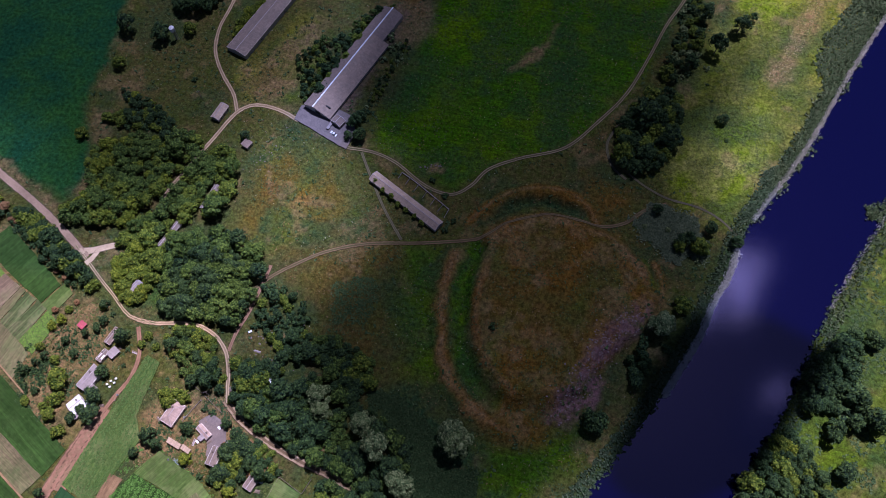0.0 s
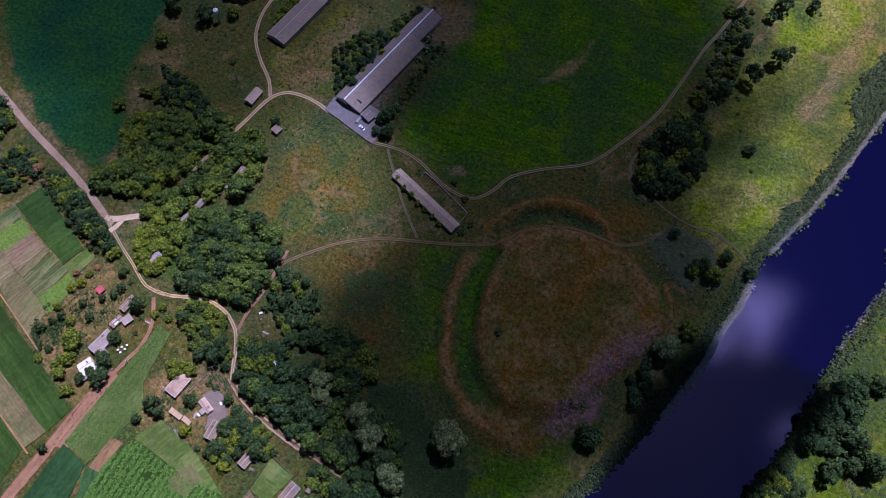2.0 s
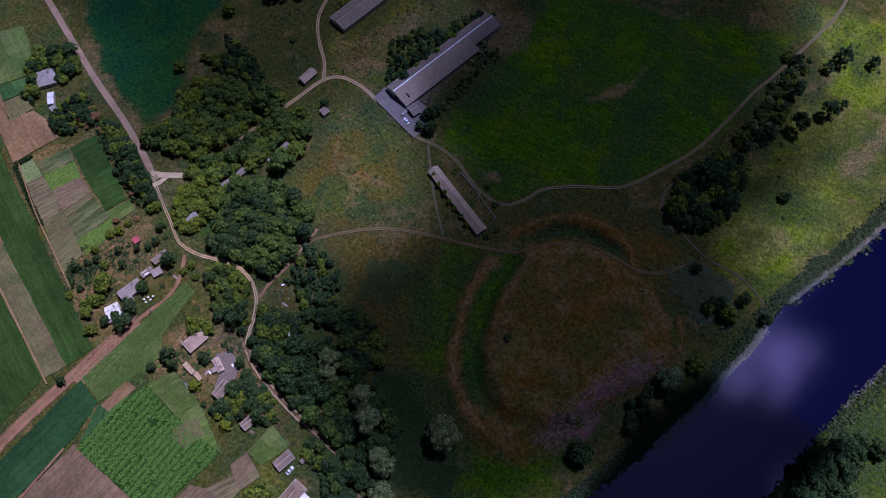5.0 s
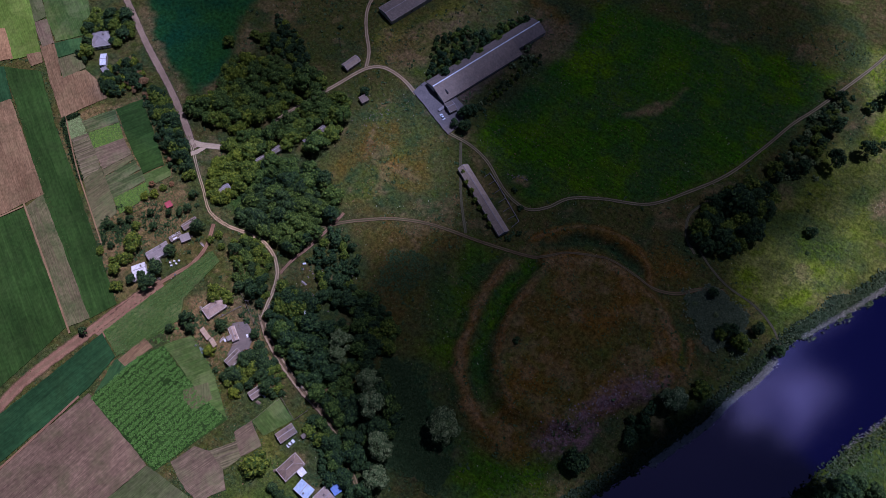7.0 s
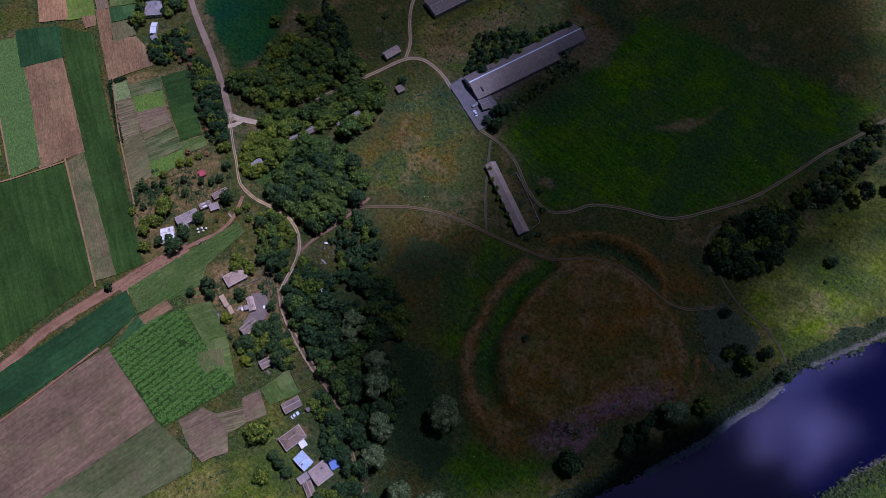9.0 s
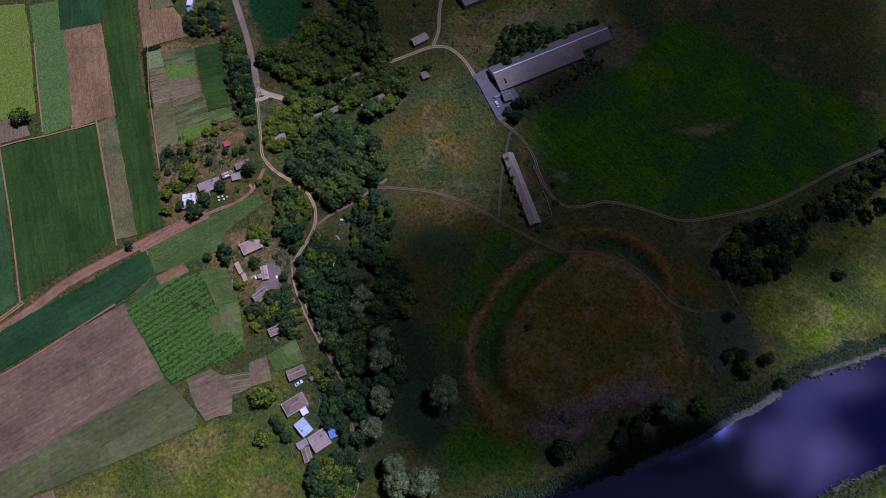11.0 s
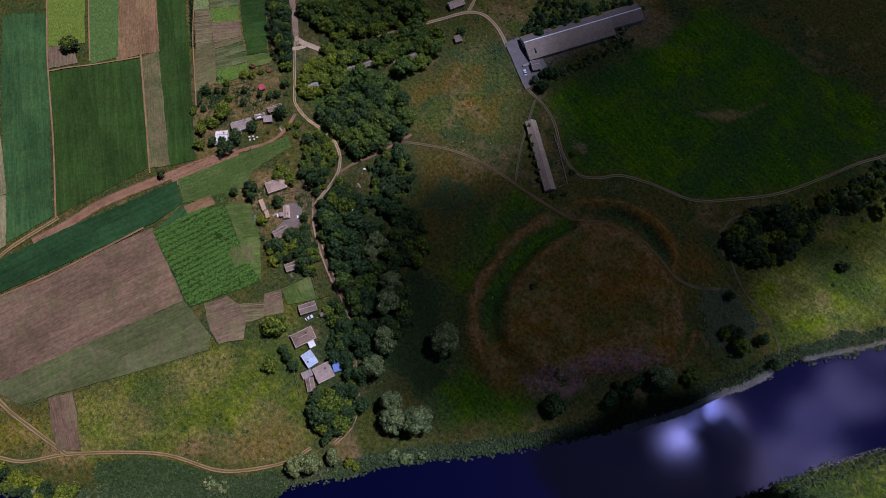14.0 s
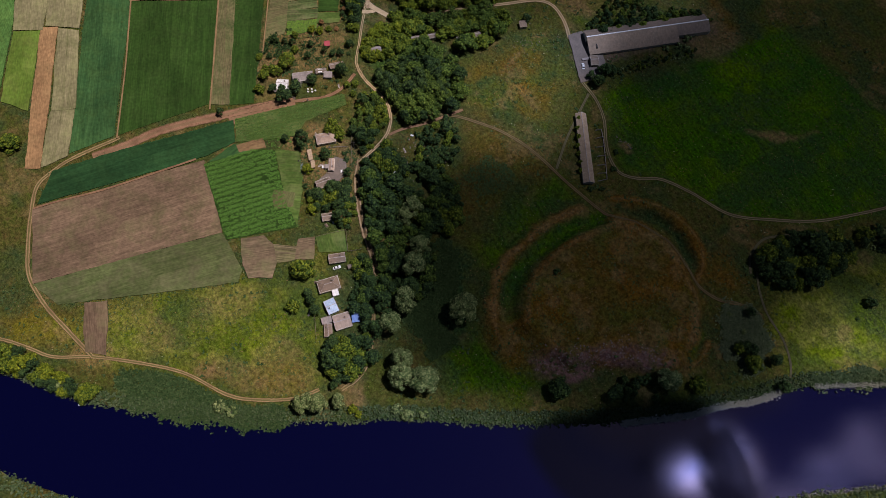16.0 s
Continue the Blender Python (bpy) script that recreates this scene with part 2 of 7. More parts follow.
# ---- plan: lines and areas on the ground ----
BANK = [(233.5, 396.1), (206.2, 337.6), (182.6, 288.8), (163.2, 244.8), (151, 220.8), (130.8, 185.4), (124, 168.3), (119.8, 151.6), (113, 136.5), (106.6, 116)] + [(91.8, 84.7), (70.7, 48.7), (55.2, 23.5), (41.4, 4.4), (26.6, -17.4), (19.9, -30.4), (2.2, -60.4), (-16.7, -89.4), (-29.6, -105.4), (-52.8, -135.5), (-75.1, -156.9), (-101.3, -177.2), (-144.3, -210.2)]
FAR = [(223.4, 245), (199.9, 200.6), (182.1, 166.5), (170.5, 142.8), (162.1, 123.5), (154, 99.5), (146.3, 81.8), (136.2, 63.7), (127.8, 48)] + [(104.7, 4.7), (76, -43.2), (37.3, -100.5), (2.2, -144.1), (-21.4, -169.3), (-38, -183), (-52.8, -194.7), (-92.9, -226.5)]
PLATEAU = [(-0.6, 148.2), (6.4, 156.7), (23.3, 163.9), (44.1, 163.8), (62.5, 156.8), (75, 146.4), (81.9, 132.2), (80, 119.8), (67.1, 108.5), (57.5, 95.2), (48.4, 79.4), (35.5, 74.2), (20.9, 72), (8.6, 80.3), (1.7, 93.2), (-1.3, 107.4), (-3.3, 125.4)]
CREST = [(-17.6, 136.9), (-21.6, 121.9), (-20.1, 103.9), (-16.3, 86.9), (-9.1, 71.3), (0.7, 62.2), (11.3, 56.1), (24.9, 54.7)]
DITCH = [(-6.4, 143.9), (-11.2, 123.9), (-9.9, 105.8), (-6, 88.9), (1, 76), (11.9, 68.4)]
NORTH_CREST = [(-8.2, 163.4), (-0.9, 174.3), (11.7, 181.8), (29.9, 182.4), (45.6, 176.8)]
NORTH_DITCH = [(-0.2, 160.8), (8.6, 171.6), (21.5, 177.1), (36.9, 174.5)]
SCARP = [(77.2, 120.7), (64.4, 108), (56.3, 93.5), (48.4, 79.4), (43.5, 64.9)]


def value_noise(x, y, seed=0):
    xi, yi = np.floor(x).astype(np.int64), np.floor(y).astype(np.int64)
    fx, fy = x - xi, y - yi
    fx, fy = fx * fx * (3 - 2 * fx), fy * fy * (3 - 2 * fy)

    def at(i, j):
        k = (i * 374761393 + j * 668265263 + seed * 144665) & 0xFFFFFFFF
        k = ((k ^ (k >> 13)) * 1274126177) & 0xFFFFFFFF
        return ((k ^ (k >> 16)) & 0xFFFF) / 65535.0

    a, b, c, d = at(xi, yi), at(xi + 1, yi), at(xi, yi + 1), at(xi + 1, yi + 1)
    return (a * (1 - fx) + b * fx) * (1 - fy) + (c * (1 - fx) + d * fx) * fy


def fbm(x, y, size, seed=0, octaves=4):
    v, amp, tot = 0, 1.0, 0
    for o in range(octaves):
        v = v + amp * value_noise(x / size, y / size, seed + o * 7)
        tot, amp, size = tot + amp, amp * 0.55, size / 2.1
    return v / tot


def step(a, b, v):
    t = np.clip((v - a) / (b - a), 0, 1)
    return t * t * (3 - 2 * t)


def line_dist(x, y, pts):
    d = np.full(np.shape(x), 1e9)
    for (ax, ay), (bx, by) in zip(pts, pts[1:]):
        ux, uy = bx - ax, by - ay
        t = np.clip(((x - ax) * ux + (y - ay) * uy) / (ux * ux + uy * uy + 1e-9), 0, 1)
        d = np.minimum(d, np.hypot(x - ax - t * ux, y - ay - t * uy))
    return d


def inside(x, y, pts):
    r = np.zeros(np.shape(x), bool)
    for (ax, ay), (bx, by) in zip(pts, pts[1:] + pts[:1]):
        if ay != by:
            r ^= ((ay > y) != (by > y)) & (x < (bx - ax) * (y - ay) / (by - ay) + ax)
    return r


def area(x, y, pts):
    """Signed distance to an outline, positive inside."""
    d = line_dist(x, y, pts + pts[:1])
    return np.where(inside(x, y, pts), d, -d)


def smooth_line(pts, gap=2.0):
    """Evenly spaced points on a rounded line through pts."""
    p = [Vector((*q[:2], 0)) for q in pts]
    p = [2 * p[0] - p[1]] + p + [2 * p[-1] - p[-2]]
    out = []
    for a, b, c, d in zip(p, p[1:], p[2:], p[3:]):
        k = max(1, int((c - b).length / gap))
        for i in range(k):
            t = i / k
            out.append(0.5 * (2 * b + (c - a) * t + (2 * a - 5 * b + 4 * c - d) * t * t + (3 * b - a - 3 * c + d) * t ** 3))
    out.append(p[-2])
    return [(v.x, v.y) for v in out]


BANK = [(BANK[0][0] + 330, BANK[0][1] + 420)] + BANK + [(BANK[-1][0] - 330, BANK[-1][1] + 40)]
FAR = [(FAR[0][0] + 330, FAR[0][1] + 420)] + FAR + [(FAR[-1][0] - 330, FAR[-1][1] + 40)]
RIVER = BANK + FAR[::-1]
WATER_Z = -0.9


def height(x, y):
    x, y = np.asarray(x, float), np.asarray(y, float)
    wob = 3.0 * (fbm(x, y, 14, 3) - 0.5)
    z = 0.5 * (fbm(x, y, 40, 11) - 0.5)
    z = z + 5.5 * step(-9, 1.5, area(x, y, PLATEAU) + 2 * wob)
    z = z + 2.6 * (1 - step(0, 8, line_dist(x, y, CREST) + wob)) - 1.3 * (1 - step(0, 6, line_dist(x, y, DITCH) + wob))
    z = z + 2.2 * (1 - step(0, 7, line_dist(x, y, NORTH_CREST) + wob)) - 2.4 * (1 - step(0, 6, line_dist(x, y, NORTH_DITCH) + wob))
    rocky = 1 - step(0, 9, line_dist(x, y, SCARP))
    z = z + rocky * 2.2 * (fbm(x, y, 4, 5) - 0.5)
    wet = area(x, y, RIVER) + 2.4 * (fbm(x, y, 6, 9) - 0.5)
    return z - 3.5 * step(-2.5, 4, wet)


def ground_z(x, y):
    return float(height(np.array([x]), np.array([y]))[0])


# ---- one object from a bmesh ----
def part(name, bm, material, parent=None, label=""):
    me = bpy.data.meshes.new(name)
    bm.to_mesh(me)
    bm.free()
    me.materials.append(material)
    ob = new(name, me)
    if parent:
        ob.parent = parent
    if label:
        ob["label"] = label
    return ob


def thing(name, m, label, category, group="", kind=""):
    ob = new(name)
    ob.matrix_world = m
    return tagged(ob, label, category, group, kind)


def raw_mesh(name, verts, faces, material):
    me = bpy.data.meshes.new(name)
    me.from_pydata(verts, [], faces)
    me.materials.append(material)
    return me


# ---- ground ----
def grow(lo, hi, a, b, n):
    """Fine steps from a to b, coarser ones out to lo and hi."""
    mid = np.linspace(a, b, n)
    out = np.geomspace(4, hi - b, 22)
    back = np.geomspace(4, a - lo, 22)
    return np.concatenate([a - back[::-1], mid, b + out])


gx, gy = grow(-3500, 3500, -400, 240, 480), grow(-3500, 3500, -230, 460, 510)
GX, GY = np.meshgrid(gx, gy)
GZ = height(GX, GY)
cols, rows_n = len(gx), len(gy)
gid = np.arange(cols * rows_n).reshape(rows_n, cols)
quads = np.stack([gid[:-1, :-1], gid[:-1, 1:], gid[1:, 1:], gid[1:, :-1]], -1).reshape(-1, 4)
gm = bpy.data.meshes.new("ground")
gm.vertices.add(cols * rows_n)
gm.vertices.foreach_set("co", np.stack([GX, GY, GZ], -1).ravel())
gm.loops.add(quads.size)
gm.loops.foreach_set("vertex_index", quads.ravel())
gm.polygons.add(len(quads))
gm.polygons.foreach_set("loop_start", np.arange(0, quads.size, 4))
gm.update()
gm.polygons.foreach_set("use_smooth", np.ones(len(quads), bool))

UPPER = [(-280, 150.6), (-310.7, 179.8), (-373.3, 271.3), (-301.8, 308.3), (-234.7, 301.3), (-240.7, 277), (-246.4, 258.1), (-241, 220.7), (-245.1, 197.8), (-241.7, 179), (-228.8, 163.8), (-224.3, 150.8), (-231.6, 131.9), (-250.5, 138.1)]
# what grows where: dry, lush, bare / meadow, rock, dark weeds
ragged = 9 * (fbm(GX, GY, 16, 21) - 0.5) + 5 * (fbm(GX, GY, 4, 23) - 0.5)


def cover(pts, soft=6.0, lined=0.0):
    if lined:
        return 1 - step(lined - soft, lined + soft, line_dist(GX, GY, pts) + ragged)
    return step(-soft, soft, area(GX, GY, pts) + ragged)


patchy = fbm(GX, GY, 22, 31)
speck = fbm(GX, GY, 3.5, 33, 3)
dry = 0.85 * cover(PLATEAU, 7) * (0.45 + 0.55 * step(0.36, 0.58, fbm(GX, GY, 30, 61)))
dry = np.maximum(dry, 0.9 * cover(CREST, 2.5, 2.5))
dry = np.maximum(dry, 0.8 * cover(NORTH_CREST, 3, 2.5))
dry = np.maximum(dry, 0.95 * cover([(-0.6, 148.2), (6.2, 157.7), (23.1, 165.2), (44, 164.8), (62.5, 156.8), (75, 146.4), (81.9, 132.2)], 3, 4))
dry = np.maximum(dry, 0.3 * cover([(-112.5, 111.1), (-90, 128.2), (-50.6, 140.5), (-47.6, 126.5), (-63.3, 117.2), (-42, 87.9), (-32.6, 83.9), (-35.7, 71.9), (-52.4, 71.5), (-61.2, 84.3), (-83.7, 104.1)], 9))
dry = np.maximum(dry, 0.3 * cover([(-145.7, 180), (-122.9, 203), (-89.4, 186.8), (-75.4, 168), (-52.4, 148.4), (-61.9, 136.7), (-109.6, 111.7), (-118.9, 122.7), (-141.3, 135.1), (-146.5, 161.8)], 10) * step(0.42, 0.6, patchy))
dry = np.maximum(dry, 0.35 * cover([(-162.6, 235.2), (-136.7, 278.2), (-125.5, 275.9), (-134.4, 220.3), (-151.9, 211.1), (-163.9, 222.8)], 6) * step(0.35, 0.55, patchy))
dry = np.maximum(dry, 0.7 * cover([(6, 71.4), (45.7, 78.9), (38.7, 50.8), (17.7, 49.4)], 7))
dry = np.maximum(dry, 0.7 * cover([(43.4, 197.2), (65.3, 190.8), (69.4, 177.9), (51.9, 174.6)], 7))
dry = np.maximum(dry, 0.4 * cover([(-41.9, -77.2), (-22.9, -40.5), (-8.9, -46.3), (-25.2, -75.6), (-45.5, -91.7), (-52.3, -88.5)], 6) * step(0.3, 0.6, patchy))
dry = np.maximum(dry, 0.4 * cover([(-129, -167.2), (-124.2, -147.2), (-95.8, -136.4), (-107.1, -119.1), (-103.3, -115.9), (-80.6, -134.8), (-102.2, -158.7), (-117.1, -171.5)], 6))
dry = np.maximum(dry, 0.62 * cover([(-132.4, 131.7), (-134.3, 182.7), (-110.6, 190.2), (-95.8, 186.5), (-79.5, 152.2), (-111.3, 120.2)], 9) * step(0.35, 0.6, patchy))
dry = np.maximum(dry, 0.8 * cover([(-104.6, 303.4), (-71.7, 305.7), (-66.1, 288.8), (-86.8, 295.4)], 5))
lush = cover([(-78.8, 196.1), (-66.7, 244.8), (-55.9, 329.2), (88.9, 355.6), (70.5, 278.2), (51.1, 242.9), (29.2, 212.5), (-0.5, 201.5), (-16.7, 186), (-27.5, 176.9), (-47.5, 183.8), (-64.6, 189.6)], 7)
lush = np.maximum(lush, 0.95 * cover(DITCH, 3, 4.5))
lush = np.maximum(lush, 0.8 * cover([(10.4, 45.4), (33.2, 52.4), (58.1, 65), (50.5, 40.3), (27.4, 21), (6.2, 24.3)], 8))
lush = np.maximum(lush, 0.7 * cover([(-44.5, 140), (-26.6, 140.1), (-22.4, 103.4), (-10, 68.4), (-30.9, 75.6), (-43, 105.6)], 8))
lush = np.maximum(lush, 0.6 * cover([(-167.1, 110.5), (-158.2, 102.5), (-156.7, 81.1), (-172.8, 84.2)], 4))
lush = np.maximum(lush, 0.45 * cover([(-103.3, -115.9), (-58.7, -14.4), (-19, -34.1), (-46.1, -78.4), (-83.9, -128.7)], 9))
lush = np.maximum(lush, 0.9 * cover([(-156.7, 84.2), (-161.7, 99.6), (-160.2, 116.3), (-152.3, 132), (-153.8, 115), (-155, 98.1)], 3))
meadow = (0.45 + 0.55 * step(0.38, 0.6, fbm(GX, GY, 35, 71))) * cover([(88.1, 257.5), (111.2, 315), (185.5, 401.8), (218.9, 379.4), (157.1, 247.4), (130.3, 206.4), (122.2, 181.1), (104.6, 181.1), (85.8, 198.1)], 9)
meadow = np.maximum(meadow, cover([(94.3, 385.2), (185.5, 401.8), (164, 342.2), (127.9, 309.5)], 8))
meadow = np.maximum(meadow, 0.3 * cover(FAR[1:10] + [(251.1, 71.1), (272.8, 265.2)], 9) * step(0.4, 0.6, patchy))
lush = np.maximum(lush, 0.5 * cover(FAR[1:10] + [(251.1, 71.1), (272.8, 265.2)], 9))
meadow = np.maximum(meadow, (0.3 + 0.4 * step(0.4, 0.62, fbm(GX, GY, 30, 72))) * cover([(-129, -167.2), (-105.6, -116.5), (-81.1, -51.4), (-73.4, -6.4), (-13.5, -25.2), (-2.4, -49.7), (-34.2, -87.4), (-80.6, -134.8), (-117.1, -171.5)], 9))
meadow = np.maximum(meadow, 0.3 * cover([(-135, 129.8), (-134.3, 182.7), (-110.6, 190.2), (-95.8, 186.5), (-79.5, 152.2), (-111.3, 120.2)], 8))
meadow = np.maximum(meadow, (0.3 + 0.5 * step(0.4, 0.6, fbm(GX, GY, 12, 74))) * cover([(-162.6, 235.2), (-136.7, 278.2), (-125.5, 275.9), (-116.3, 227.6), (-131.2, 209.1), (-151.3, 209.3), (-163.9, 222.8)], 7))
bare = 0.9 * cover([(-7.6, 257.7), (-2.6, 268.8), (10.3, 283.7), (13.9, 295), (13.1, 275.8), (0.3, 260.4)], 2.5)
bare = np.maximum(bare, 0.75 * cover([(136.6, 278.3), (147.5, 304.8), (164, 342.2), (170.9, 356.9), (174.1, 348.4), (163.8, 316.1), (150.8, 284.9), (139.8, 274.9)], 5) * (0.45 + 0.55 * step(0.3, 0.6, speck)))
bare = np.maximum(bare, 0.55 * cover(CREST, 1.5, 1.8) * step(0.3, 0.6, patchy))
bare = np.maximum(bare, 0.65 * cover([(-0.6, 148.2), (6.2, 157.7), (23.1, 165.2), (44, 164.8), (62.5, 156.8), (75, 146.4), (81.9, 132.2), (78.6, 121)], 2.5, 2.5) * step(0.3, 0.55, fbm(GX, GY, 9, 81)))
bare = np.maximum(bare, 0.4 * cover([(-1.3, 107.4), (-3.3, 125.4), (-0.6, 148.2)], 1.5, 1.2))
bare = np.maximum(bare, 0.35 * cover(PLATEAU, 4) * step(0.55, 0.7, fbm(GX, GY, 10, 83)))
bare = np.maximum(bare, 0.8 * cover([(-43.5, 187.4), (-37.6, 189.2), (-35.4, 186), (-41.3, 183.9)], 2))
bare = np.maximum(bare, 0.7 * cover([(-51.1, -92.3), (-47.7, -81), (-39.9, -79.8), (-38.9, -86.7), (-45.4, -93.3)], 3))
bare = np.maximum(bare, 0.8 * cover([(-147.8, 28), (-138.3, 44), (-113.1, 45.2), (-100.4, 30.4), (-105.6, 14.7), (-122.7, 14.6), (-145.3, 13.4)], 4))
bare = np.maximum(bare, 0.85 * cover([(-222, 36), (-214, 56), (-206, 72), (-196, 80), (-186, 72), (-176, 66), (-180, 50), (-186, 30), (-190, 16), (-204, 20)], 5) * (0.35 + 0.65 * step(0.35, 0.6, fbm(GX, GY, 9, 95))))
bare = np.maximum(bare, 0.9 * cover([(-150, 9), (-145, 17), (-136, 22), (-122, 12), (-126, 6), (-138, 8)], 3) * step(0.3, 0.5, fbm(GX, GY, 8, 97)))
bare = np.maximum(bare, 0.6 * cover([(-219, 40), (-199.4, 77.8), (-175.4, 72.5), (-181.9, 28.7), (-201.9, 27.3)], 4) * step(0.35, 0.55, patchy))
bare = np.maximum(bare, 0.7 * cover([(-3, -31), (0.6, -19.4), (14.9, -24.2), (12.9, -33.1)], 3))
bare = np.maximum(bare, 0.55 * cover([(-216.3, 124.4), (-227.1, 207.1), (-217.2, 212.9), (-218.1, 196.9), (-234.3, 186.1)], 4))
bare = np.maximum(bare, 0.55 * cover([(-296.5, 162.3), (-275.2, 147.4), (-246.4, 131.7), (-225.7, 119.2)], 2.5, 2.5))
bare = np.maximum(bare, 0.4 * cover([(-123.9, 206.6), (-134.8, 210), (-147.9, 209.1), (-155, 204.7)], 2, 3.0))
bare = np.maximum(bare, 0.5 * cover([(-138.5, 15.1), (-133.7, 16), (-129.8, 13.6), (-135.3, 12.2)], 2))
bare = np.maximum(bare, 0.5 * cover([(-119.5, 16.7), (-119.9, 21.7), (-112.2, 14.4), (-113, 8.7)], 2))
bare = np.maximum(bare, 0.75 * cover([(-163.1, 231.0), (-150.2, 239.6), (-140.5, 260.2), (-129.9, 279.4), (-121.1, 272.3), (-130.1, 241.2), (-128.0, 221.4), (-142.3, 212.9), (-156.8, 216.1)], 4) * (0.4 + 0.6 * step(0.35, 0.6, fbm(GX, GY, 7, 99))))
bare = np.maximum(bare, 0.6 * cover([(-103.0, 284.4), (-84.7, 296.6), (-61.1, 300.9), (-59.4, 275.1), (-70.1, 260.5), (-82.6, 270.8)], 4))
rock = 0.85 * cover(SCARP, 5, 4.5) * step(0.25, 0.55, speck)
rock = np.maximum(rock, 0.5 * cover([(-107.5, 194.5), (-84.7, 296.6), (-75.3, 285.1), (-89.8, 228.5), (-91.6, 208.8)], 4))
meadow = np.maximum(meadow, 0.8 * cover([(-83.7, -122.5), (-62.3, -90.3), (-45.6, -68.9), (-20.7, -48.4), (-14.3, -55.0), (-25.0, -72.5), (-50.7, -86.0), (-73.2, -111.2)], 4) * (0.5 + 0.5 * step(0.4, 0.6, speck)))
bare = np.maximum(bare, 0.35 * cover([(-52.3, -88.5), (-48.7, -73.9), (-33.0, -68.5), (-23.3, -47.0), (-9.9, -50.7), (-25.2, -75.6), (-39.5, -84.9)], 4))
bare = np.maximum(bare, 0.6 * cover([(-93.2, -146.8), (-91.2, -128.9), (-81.6, -125.0), (-74.0, -129.7), (-83.1, -144.6)], 3))
dry = np.maximum(dry, 0.35 * cover([(-119.6, -139.6), (-111.8, -126.8), (-91.4, -135.1), (-100.4, -144.0), (-122.7, -147.8)], 4))
weeds = 0.6 * step(0.5, 0.7, patchy)
weeds = np.maximum(weeds, cover([(-47.2, 61.3), (-23.3, 65.9), (-3.9, 50.6), (14.2, 38.4), (12.1, 20.5), (-18, 14.8)], 7))
weeds = np.maximum(weeds, 0.8 * cover(BANK, 5, 6))
weeds = np.maximum(weeds, 0.3 * cover([(-76.7, 111.6), (-60.4, 117.8), (-51.4, 104), (-56.4, 88.1), (-73.6, 87.8)], 4))
weeds = np.maximum(weeds, 0.5 * step(0.53, 0.68, fbm(GX, GY, 19, 85)))
weeds = np.maximum(weeds, 0.6 * cover([(-98.3, 209.4), (-78.8, 196.1), (-79.8, 186.8), (-99.1, 199.8)], 3))
bare = np.maximum(bare, 0.4 * step(0.62, 0.72, fbm(GX, GY, 13, 87)) * (1 - lush))
bare = np.maximum(bare, 0.5 * cover([(-115.7, 125.8), (-123.2, 156.9), (-132.9, 183.7), (-131.2, 189.9)], 1.2, 0.8))
bare = np.maximum(bare, 0.5 * cover([(-104.5, 278.2), (-89.7, 303.3), (-61, 288.2), (-65.3, 266), (-79.8, 265.6)], 4))
weeds = np.maximum(weeds, (0.25 + 0.45 * step(0.42, 0.6, fbm(GX, GY, 17, 89))) * cover([(-145.7, 180), (-122.4, 201.2), (-89, 185.1), (-75.4, 168), (-48.1, 142.6), (-90, 128.2), (-109.6, 111.7), (-121.8, 122.2), (-141.3, 135.1)], 8))
bare = np.maximum(bare, 0.32 * step(0.45, 0.65, fbm(GX, GY, 26, 93)) * cover([(-103.3, -115.9), (-58.7, -14.4), (-24.3, -19.2), (-6.3, -47.6), (-38, -82.4), (-81.1, -129.9)], 7))
bare = np.maximum(bare, 0.6 * cover([(-281.9, 74.3), (-244.1, 51.2), (-228, 40.7), (-208.5, 48.5), (-211.3, 82), (-254.4, 111.8), (-274.3, 85.7)], 2))
bare = np.maximum(bare, 0.55 * cover([(-203.9, 67.9), (-192.7, 64.8), (-195.2, 51.4), (-200.3, 37.6), (-204, 24.4), (-213.8, 33.5), (-211.8, 52.7)], 4) * step(0.35, 0.6, speck))
bare = np.maximum(bare, 0.6 * cover([(-144.5, 15.1), (-131.7, 16.2), (-118.6, 13.2), (-112.8, 6.9), (-121.5, 6.9), (-137.7, 10.2)], 3))
# worn lines and ditches of the earthwork
fray = 2.2 * (fbm(GX, GY, 9, 25) - 0.5) + 2.0 * (fbm(GX, GY, 3, 27) - 0.5)


def streak(pts, half, soft=1.2):
    return 1 - step(half - soft, half + soft, line_dist(GX, GY, smooth_line(pts, 4.0)) + fray)


OUTER = [(-17.7, 139.0), (-20.4, 123.5), (-21.0, 109.9), (-16.5, 95.7), (-16.5, 86.6), (-12.0, 76.7), (-3.5, 67.9), (7.2, 60.5), (17.4, 54.9), (24.2, 54.6)]
INNER = [(-1.1, 135.7), (-3.4, 120.5), (-2.9, 107.3), (0.7, 93.2), (6.7, 83.6), (15.6, 76.5), (21.4, 72.4)]
RIM = [(7.0, 154.4), (20.3, 158.9), (34.9, 160.2), (48.2, 156.6), (59.7, 151.6), (67.7, 143.2), (73.9, 132.8), (77.9, 126.9)]
NORTH = [(-15.1, 158.3), (-0.7, 174.4), (17.1, 183.6), (36.2, 183.9), (45.5, 177.0), (51.1, 168.6)]
MOAT = [(-15.1, 137.1), (-14.6, 119.3), (-9.5, 101.2), (-7.2, 88.8), (-0.8, 77.5), (11.2, 67.6)]
NORTH_MOAT = [(-7.9, 160.4), (5.6, 171.4), (21.9, 177.7), (37.4, 175.2), (47.4, 170.7)]
EAST = [(83.0, 151.3), (87.8, 142.3), (87.0, 132.5), (85.7, 126.5)]
